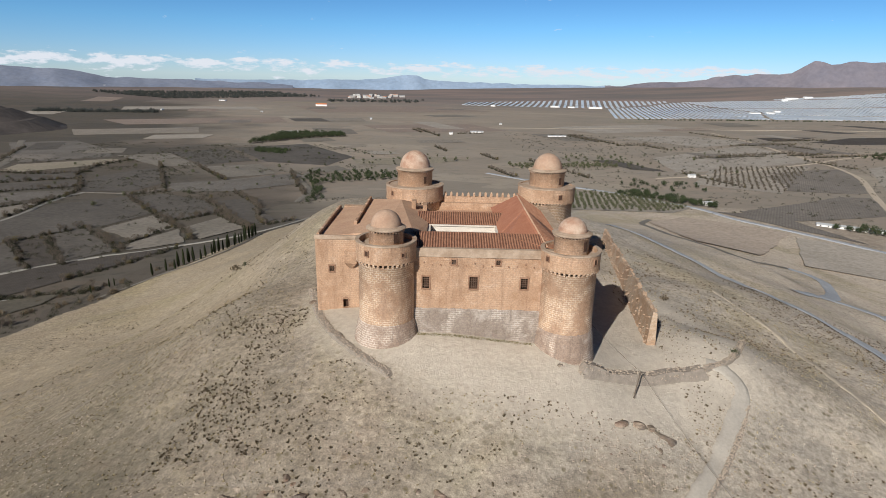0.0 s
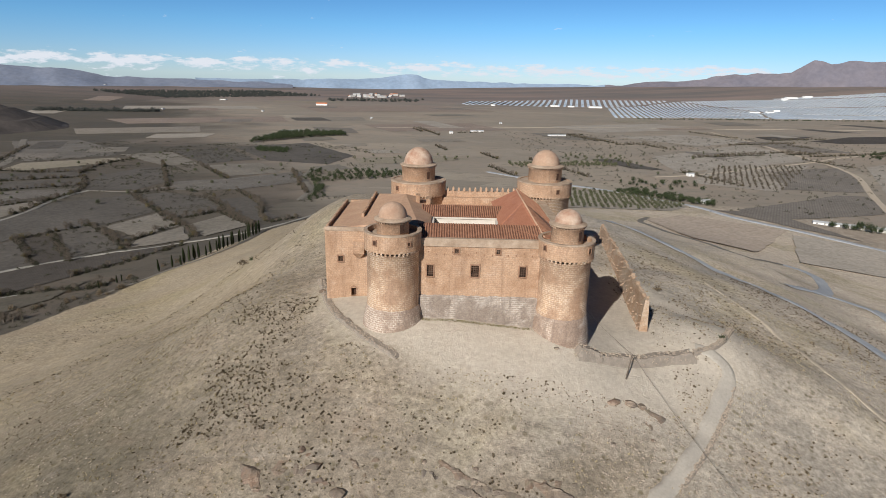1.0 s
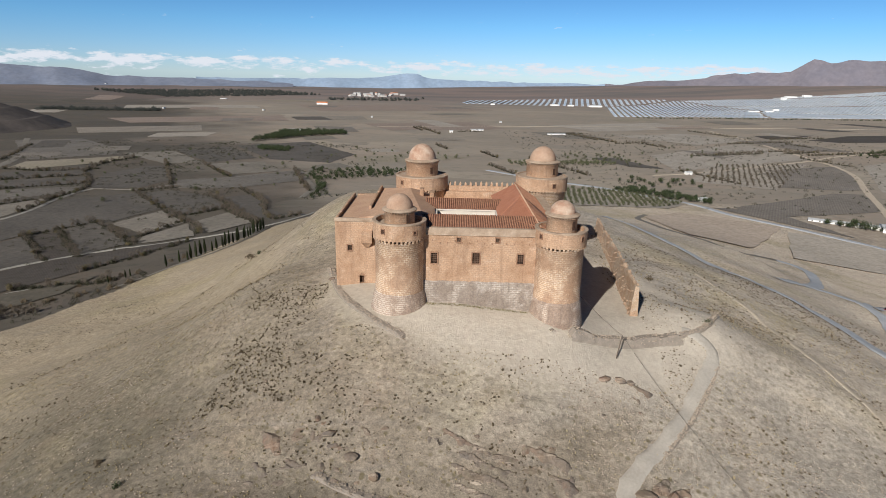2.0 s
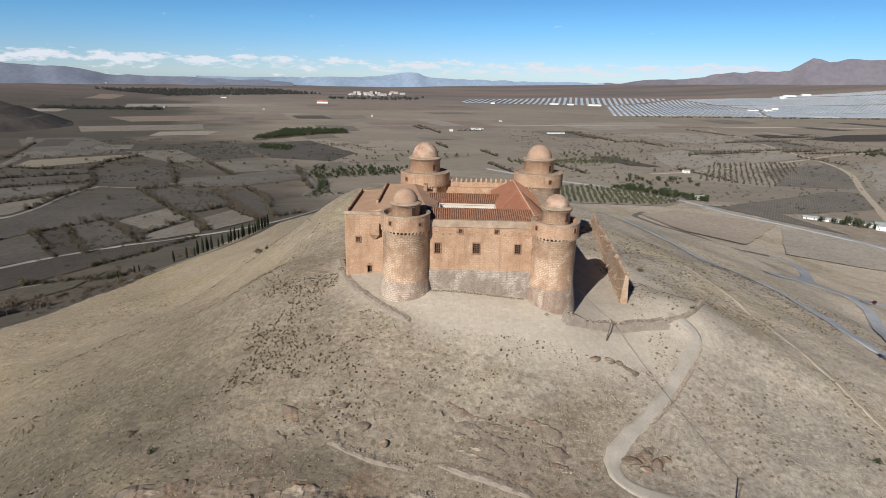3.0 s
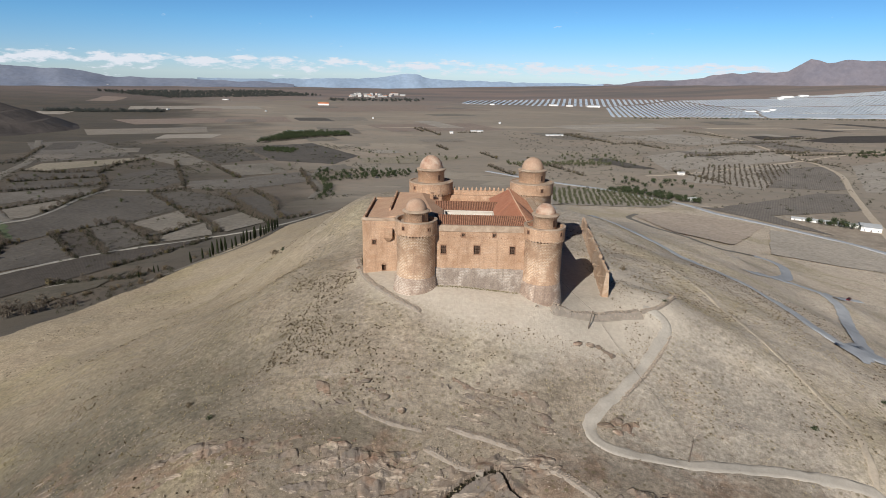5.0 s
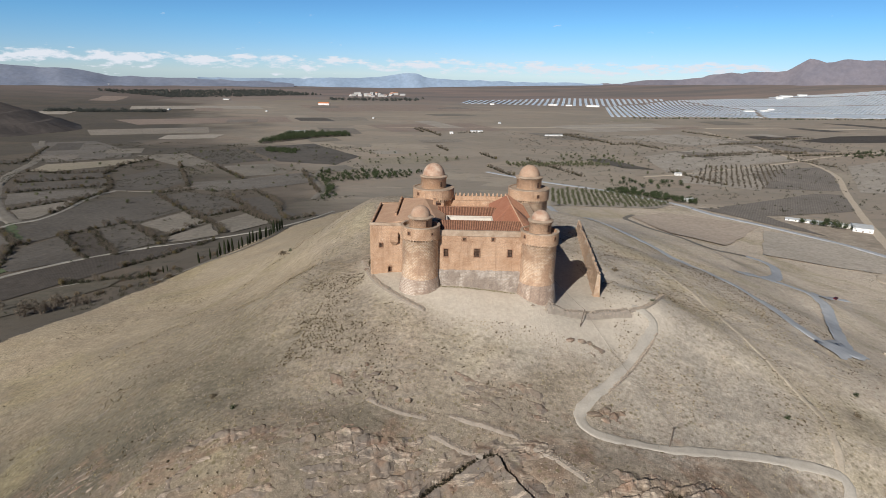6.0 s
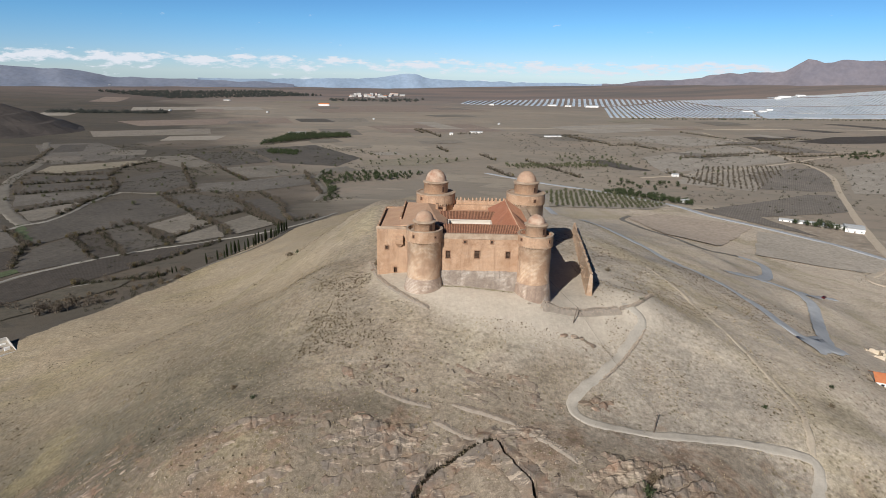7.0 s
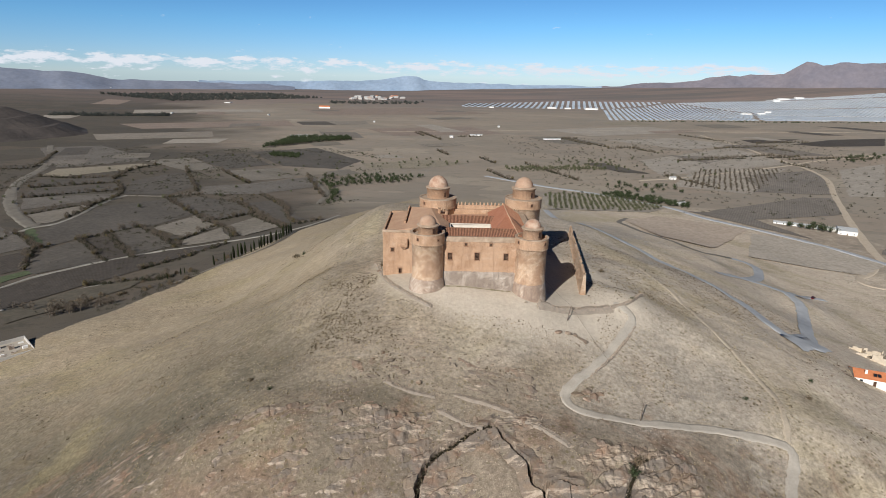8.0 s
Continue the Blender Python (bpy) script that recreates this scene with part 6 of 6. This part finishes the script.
scatter("field_trees", np.vstack([fill([(-161, 880), (-63, 1040), (56, 960), (-92, 875)], 26, 9, 19), fill([(-640, 600), (-480, 1000), (-100, 1100), (-60, 700), (-420, 500)], 52, 22, 20), fill([(100, 880), (520, 1250), (640, 1100), (400, 800)], 70, 30, 21)]), LEAFY, [BARK, OLIVE], 2.8, 5.0, 22, "single trees dotted over the fields", "trees")
WEED = crown_template(7, 5, 6, 0.3, 0.5, 0.3, 0.3, False)


def plain_scrub(n, x0, x1, y0, y1, clump, cut, seed):
    """Places for scrub on the flat land, in drifts, clear of the hill."""
    r = np.random.RandomState(seed)
    x, y = r.uniform(x0, x1, n), r.uniform(y0, y1, n)
    k = (vnoise(x + 300, y + seed, clump) + 0.6 * vnoise(x, y, clump * 0.25) > cut) & (ground_z(x, y) < -66) & (x - 0.45 * y + 312 < 0) | (x > 140) & (y > 420)
    return np.column_stack([x[k], y[k]])


scatter("field_scrub", plain_scrub(14000, -720, -110, 240, 1150, 60, 0.42, 3), WEED, [BARK, HEDGE], 0.9, 2.6, 25, "low dark scrub on banks between fields", "bushes")
scatter("field_scrub", plain_scrub(1700, 140, 1000, 560, 1500, 90, 0.3, 4), WEED, [BARK, HEDGE], 1.4, 3.6, 26, "dark scrub dotted over the dry fields", "bushes")
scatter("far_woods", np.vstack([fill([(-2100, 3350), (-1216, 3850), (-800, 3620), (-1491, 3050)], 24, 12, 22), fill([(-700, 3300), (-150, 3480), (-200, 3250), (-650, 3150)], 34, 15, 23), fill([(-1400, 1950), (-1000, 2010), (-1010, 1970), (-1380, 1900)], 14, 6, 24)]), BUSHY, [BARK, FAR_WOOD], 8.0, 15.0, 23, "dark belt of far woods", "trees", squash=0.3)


scatter("plant_hedge", fill([(700, 2190), (2300, 2520), (2310, 2505), (720, 2175)], 17, 5, 25), BUSHY, [BARK, PINE], 4.0, 7.5, 24, "low dark hedge along the solar plant", "trees")


def cypress_tree():
    """A narrow upright cypress: short trunk and a dense tapering spire of small sprays."""
    t = thing("cypress_tree", (0, 0, 0), "slender dark green cypress in a row along the path", "tree", "cypress row")
    bm = bmesh.new()
    bmesh.ops.create_cone(bm, segments=7, radius1=0.2, radius2=0.1, depth=2.0, matrix=Matrix.Translation((0, 0, 0.7)))
    part("trunk", bm, BARK, t)
    r = np.random.RandomState(44)
    bm = bmesh.new()
    for k in range(620):
        f = r.rand()
        rad = 0.95 * (math.sin(math.pi * min(1.0, f * 0.93 + 0.07)) ** 0.6) * (1 - 0.62 * f) * r.uniform(0.55, 1.08)
        a = r.uniform(0, 2 * math.pi)
        c = Vector((rad * math.cos(a), rad * math.sin(a), 0.5 + 8.2 * f))
        d = Vector((math.cos(a) * 0.25, math.sin(a) * 0.25, 0.7)) * r.uniform(0.6, 1.2)
        s = Vector((-math.sin(a), math.cos(a), r.uniform(-0.4, 0.4))) * r.uniform(0.18, 0.34)
        bm.faces.new([bm.verts.new(q) for q in (c - s, c + s, c + d)])
    part("crown", bm, CYPRESS, t)
    return t


cyp = cypress_tree()
row = smooth_line([(-201, 298), (-196, 306), (-186, 311), (-176, 317), (-166, 323), (-160, 332), (-151, 345), (-144, 369), (-140, 397)], 3.2)
r = random.Random(2)
first = True
for k, (x, y) in enumerate(row):
    if r.random() < (0.4 if k < 12 else 0.08):
        continue
    s = (0.45 + 0.03 * k + r.uniform(-0.08, 0.12)) if k < 12 else r.uniform(0.8, 1.2)
    m = pose(x + r.uniform(-0.8, 0.8), y + r.uniform(-0.8, 0.8), stand(x, y) - 0.1, r.uniform(-2, 2), r.uniform(-2, 2), r.uniform(0, 360))
    if first:
        cyp.matrix_basis = m
        cyp.scale = (s, s, s)
        first = False
    else:
        c = copy_thing(cyp, m)
        c.scale = (s * r.uniform(0.85, 1.15), s * r.uniform(0.85, 1.15), s * r.uniform(0.9, 1.15))


# ---- buildings and vehicles ----
def house(name, x, y, w, d, h, turn, label, roof=None, rise=1.4, windows=3, category="house", group="", lift=0.0, wall=None):
    """A plain gabled building: walls, pitched roof with eaves, door and windows."""
    z = stand(x, y) + lift
    t = thing(name, (0, 0, 0), label, category, group)
    bm = bmesh.new()
    v = [bm.verts.new(q) for q in ((-w / 2, -d / 2, -2), (w / 2, -d / 2, -2), (w / 2, d / 2, -2), (-w / 2, d / 2, -2), (-w / 2, -d / 2, h), (w / 2, -d / 2, h), (w / 2, d / 2, h), (-w / 2, d / 2, h), (-w / 2, 0, h + rise * 0.97), (w / 2, 0, h + rise * 0.97))]
    for q in ((0, 1, 5, 4), (2, 3, 7, 6), (1, 2, 6, 9, 5), (3, 0, 4, 8, 7)):
        bm.faces.new([v[k] for k in q])
    part("wall", box_uv(bm), wall or WHITEWASH, t)
    bm = bmesh.new()
    o = 0.35
    for s in (-1, 1):
        slab(bm, [(-w / 2 - o, 0, h + rise), (w / 2 + o, 0, h + rise), (w / 2 + o, s * (d / 2 + o), h - o * rise / (d / 2)), (-w / 2 - o, s * (d / 2 + o), h - o * rise / (d / 2))], 0.16)
    part("roof", bm, roof or BRICKRED, t)
    for k in range(windows):
        xx = -w / 2 + w * (k + 0.5) / windows
        bm = bmesh.new()
        door = k == windows // 2
        box(bm, xx - 0.5, xx + 0.5, -d / 2 - 0.05, -d / 2 + 0.06, 0.05 if door else 1.0, 2.1, 0, 0.02)
        part("door" if door else "window", bm, DARK if door else GLASS, t)
    t.matrix_basis = pose(x, y, z, 0, 0, turn)
    return t


farm = house("house", 156.5, 114.0, 13, 8.0, 3.0, -22, "white house with orange clay tile roof below the hill", None, 1.7, 3)
bm = bmesh.new()
box(bm, -3.2, -2.4, -2.2, -1.5, 3.6, 5.3, 0, 0.05)
part("chimney", bm, WHITEWASH, farm).matrix_parent_inverse = Matrix.Identity(4)
bm = bmesh.new()
for s in (0, 1.3):
    v = [bm.verts.new(q) for q in ((-0.6 + s, -3.3, 3.75), (0.5 + s, -3.3, 3.75), (0.5 + s, -2.0, 4.45), (-0.6 + s, -2.0, 4.45))]
    bm.faces.new(v)
part("solar_panel", bm, GLASS, farm, "dark solar water panels").matrix_parent_inverse = Matrix.Identity(4)
ruin = thing("ruined_barn", (0, 0, 0), "roofless ruined stone barn with broken walls", "ruin")
bm = bmesh.new()
r = random.Random(5)
for x0, x1, y0, y1 in ((-7, 7, -3.4, -2.9), (-7, 7, 2.9, 3.4), (-7, -6.5, -3, 3), (6.5, 7, -3, 3), (-1.2, -0.8, -3, 3)):
    n = 7
    for k in range(n):
        f0, f1 = k / n, (k + 1) / n
        hh = r.uniform(1.2, 3.0)
        if x1 - x0 > y1 - y0:
            if k == 3 and y0 < 0:
                hh = 0.4
            box(bm, x0 + (x1 - x0) * f0, x0 + (x1 - x0) * f1, y0, y1, -2, hh)
        else:
            box(bm, x0, x1, y0 + (y1 - y0) * f0, y0 + (y1 - y0) * f1, -2, hh)
part("wall", box_uv(bm), varied("pale_ruin_stone", (0.46, 0.39, 0.30), (0.58, 0.50, 0.40), 0.7), ruin)
ruin.matrix_basis = pose(189.0, 158.5, stand(189, 158.5), 0, 0, -18)

house("farm_shed", 384, 521, 58, 8, 2.6, -28, "long low white farm shed", METAL, 1.0, 9, "shed")
house("barn", 416, 500, 17, 22, 4.5, -28, "white barn with grey sheet roof", METAL, 1.8, 3, "barn")
house("roadside_house", 287, 615, 12, 8, 3.0, 20, "pale house among roadside trees", METAL, 1.2, 3)
house("hut", 358, 828, 9, 7, 4.0, 10, "small white hut in the fields", METAL, 1.2, 1, "hut")
house("hut", 4, 1432, 8, 7, 5.0, 15, "small white hut in the fields", METAL, 1.5, 1, "hut")
house("farm_shed", 72, 1492, 34, 10, 4.0, 5, "long white farm shed", METAL, 1.5, 3, "shed")
house("farm_shed", 270, 1434, 46, 8, 3.0, 12, "long low pale farm shed", METAL, 1.2, 3, "shed")
house("farm_shed", -385, 1378, 44, 10, 4.0, 20, "white shed behind the pines", METAL, 1.5, 3, "shed")
house("farmhouse", -594, 2676, 50, 14, 8.0, 5, "far farmhouse with red roof", BRICKRED, 5, 3)
for k, (x, y, w, h) in enumerate([(227, 3053, 40, 12), (642, 3080, 60, 12), (760, 3040, 120, 16), (560, 3110, 80, 14), (1596, 2900, 60, 14), (1660, 2960, 50, 18), (1520, 2900, 90, 10), (1990, 3420, 120, 16), (2090, 3430, 90, 14), (1930, 3380, 50, 22), (-2433, 3790, 110, 18), (-2290, 3800, 150, 14), (-700, 2150, 12, 6), (-260, 1905, 11, 6), (160, 1800, 11, 6), (-1060, 2120, 12, 6), (-1180, 3010, 60, 6)]):
    house("plant_building", x, y, w * 0.55, min(20, w), h * 0.55, 4 * (k % 5) - 8, "far white industrial building on the plain", METAL, 2.0, 3, "building", "far white buildings")
PALE_WALL = varied("pale_village_wall", (0.46, 0.44, 0.41), (0.54, 0.52, 0.49), 0.05)
r = random.Random(31)
for k in range(34):
    x, y = -620 + 190 * r.random() + (k % 3) * 70, 3560 + 260 * r.random()
    house("village_house", x, y, r.uniform(14, 34), r.uniform(12, 20), r.uniform(6, 14), r.uniform(-30, 30), "tiny pale house of the far village", BRICKRED if k % 4 == 0 else METAL, 2.0, 1, "house", "far village", wall=PALE_WALL)

# walled burial ground at the foot of the hill
cem = thing("walled_enclosure", (0, 0, 0), "white walled enclosure with pale slabs at the foot of the hill", "enclosure")
bm = bmesh.new()
for x0, x1, y0, y1 in ((-16, 16, -11, -10.6), (-16, 16, 10.6, 11), (-16, -15.6, -10.6, 10.6), (15.6, 16, -10.6, 10.6)):
    box(bm, x0, x1, y0, y1, -3, 2.2, 0, 0.05)
part("wall", box_uv(bm), PALE_WALL, cem)
bm = bmesh.new()
box(bm, -15.6, 15.6, -10.6, 10.6, -1, 0.25)
part("paving", bm, CONCRETE, cem)
for i in range(6):
    for j in range(4):
        bm = bmesh.new()
        hh = 0.7 if (i + j) % 3 else 2.3
        box(bm, -13 + i * 5.0, -10.6 + i * 5.0, -9 + j * 5, -7.6 + j * 5, 0.2, hh, 0, 0.06)
        part("slab", bm, WHITEWASH if (i * j) % 2 else GREY_STONE, cem)
cem.matrix_basis = pose(-233, 178, stand(-233, 178) + 1.2, 0, 0, 48)


def car(x, y, turn, paint, label):
    """A small hatchback with glazed cabin, lights and four wheels."""
    t = thing("car", (0, 0, 0), label, "car")
    bm = bmesh.new()
    side = [(-2.0, 0.35), (-2.05, 0.75), (-1.9, 0.95), (1.0, 0.95), (1.95, 0.8), (2.05, 0.55), (2.0, 0.35)]
    lo = [bm.verts.new((px, -0.85, pz)) for px, pz in side]
    hi = [bm.verts.new((px, 0.85, pz)) for px, pz in side]
    bm.faces.new(lo)
    bm.faces.new(hi[::-1])
    for k in range(len(side)):
        j = (k + 1) % len(side)
        bm.faces.new((lo[k], hi[k], hi[j], lo[j]))
    bmesh.ops.recalc_face_normals(bm, faces=bm.faces)
    bmesh.ops.bevel(bm, geom=list(bm.edges), offset=0.07, segments=2, affect="EDGES")
    part("body", bm, paint, t)
    bm = bmesh.new()
    v = [bm.verts.new(q) for q in ((-1.85, -0.78, 0.94), (0.95, -0.78, 0.94), (0.95, 0.78, 0.94), (-1.85, 0.78, 0.94), (-1.45, -0.62, 1.46), (0.25, -0.62, 1.46), (0.25, 0.62, 1.46), (-1.45, 0.62, 1.46))]
    for q in ((0, 1, 5, 4), (1, 2, 6, 5), (2, 3, 7, 6), (3, 0, 4, 7)):
        bm.faces.new([v[k] for k in q])
    part("glazing", bm, GLASS, t, "dark car windows")
    bm = bmesh.new()
    box(bm, -1.5, 0.3, -0.66, 0.66, 1.44, 1.5, 0, 0.03)
    part("roof", bm, paint, t)
    for sx in (-1.25, 1.3):
        for sy in (-0.8, 0.8):
            bm = bmesh.new()
            bmesh.ops.create_cone(bm, cap_ends=True, segments=18, radius1=0.33, radius2=0.33, depth=0.22, matrix=Matrix.Translation((sx, sy, 0.33)) @ Matrix.Rotation(math.pi / 2, 4, "X"))
            wh = part("wheel", bm, DARK, t)
            bm = bmesh.new()
            bmesh.ops.create_cone(bm, cap_ends=True, segments=14, radius1=0.2, radius2=0.18, depth=0.25, matrix=Matrix.Translation((sx, sy, 0.33)) @ Matrix.Rotation(math.pi / 2, 4, "X"))
            part("rim", bm, METAL, wh)
    for sy in (-0.6, 0.6):
        bm = bmesh.new()
        box(bm, 1.93, 2.04, sy - 0.2, sy + 0.2, 0.6, 0.75, 0, 0.02)
        part("headlight", bm, WHITEWASH, t)
    t.matrix_basis = pose(x, y, float(high_ground(x, y, 1.6)) + 0.18, 0, 0, turn)


car(228.5, 258.5, 40, Mat("dark_red_car_paint", 0.25).done((0.12, 0.012, 0.015)), "small dark red hatchback on the lay-by")


# ---- the solar plant: long troughs of mirrors in rows ----
def solar_field(poly, gap, wide, turn, label, seed, shine):
    a = np.array(poly, float)
    co, si = math.cos(radians(turn)), math.sin(radians(turn))
    rot = a @ np.array([[co, -si], [si, co]])
    lo, hi = rot.min(0), rot.max(0)
    vs, fs = [], []
    rs = random.Random(seed)
    for gx in np.arange(lo[0], hi[0], gap):
        ys = np.arange(lo[1], hi[1], 12.0)
        q = np.column_stack([np.full(len(ys), gx), ys]) @ np.array([[co, si], [-si, co]])
        k = inside(poly, q[:, 0], q[:, 1])
        start = None
        for n in range(len(ys) + 1):
            on = n < len(ys) and k[n] and int(ys[n] / 12) % 26 != 0
            if on and start is None:
                start = n
            elif not on and start is not None:
                if n - start > 2:
                    tilt = rs.uniform(-0.3, 0.3)
                    ends = []
                    for yy in (ys[start], ys[n - 1]):
                        for dx, dz in ((-wide / 2, 1.7 + tilt), (-wide / 4, 1.1), (0, 0.9), (wide / 4, 1.1), (wide / 2, 1.9 - tilt), (wide / 2, 0.2), (-wide / 2, 0.2)):
                            w = np.array([gx + dx, yy]) @ np.array([[co, si], [-si, co]])
                            ends.append((w[0], w[1], float(ground_z(w[0], w[1])) + dz))
                    b = len(vs)
                    vs.extend(ends)
                    for c in range(7):
                        d = (c + 1) % 7
                        fs.append((b + c, b + d, b + 7 + d, b + 7 + c))
                    fs.append(tuple(b + c for c in range(7)))
                start = None
    me = bpy.data.meshes.new("solar_troughs")
    me.from_pydata(vs, [], fs)
    me.materials.append(shine)
    return tagged(new("solar_troughs", me), label, "solar plant", kind="stuff")


MIRROR = varied("pale_solar_mirror", (0.55, 0.62, 0.68), (0.66, 0.71, 0.75), 0.004, 4, rough=0.35)
solar_field([(65, 3300), (120, 3443), (741, 3640), (1344, 3520), (860, 3150), (800, 3099), (76, 3101)], 32, 15, -12, "rows of pale parabolic solar mirrors far on the plain", 1, MIRROR)
solar_field([(626, 2255), (1320, 2400), (1560, 2950), (1344, 3480), (880, 3130), (843, 3080)], 24, 12.5, -13, "rows of pale parabolic solar mirrors far on the plain", 2, MIRROR)
solar_field([(1335, 2400), (1955, 2525), (2900, 2750), (3100, 3300), (2597, 3412), (1364, 3480), (1580, 2950)], 20, 14, -13, "dense rows of bluish solar mirrors far on the plain", 3, MIRROR)
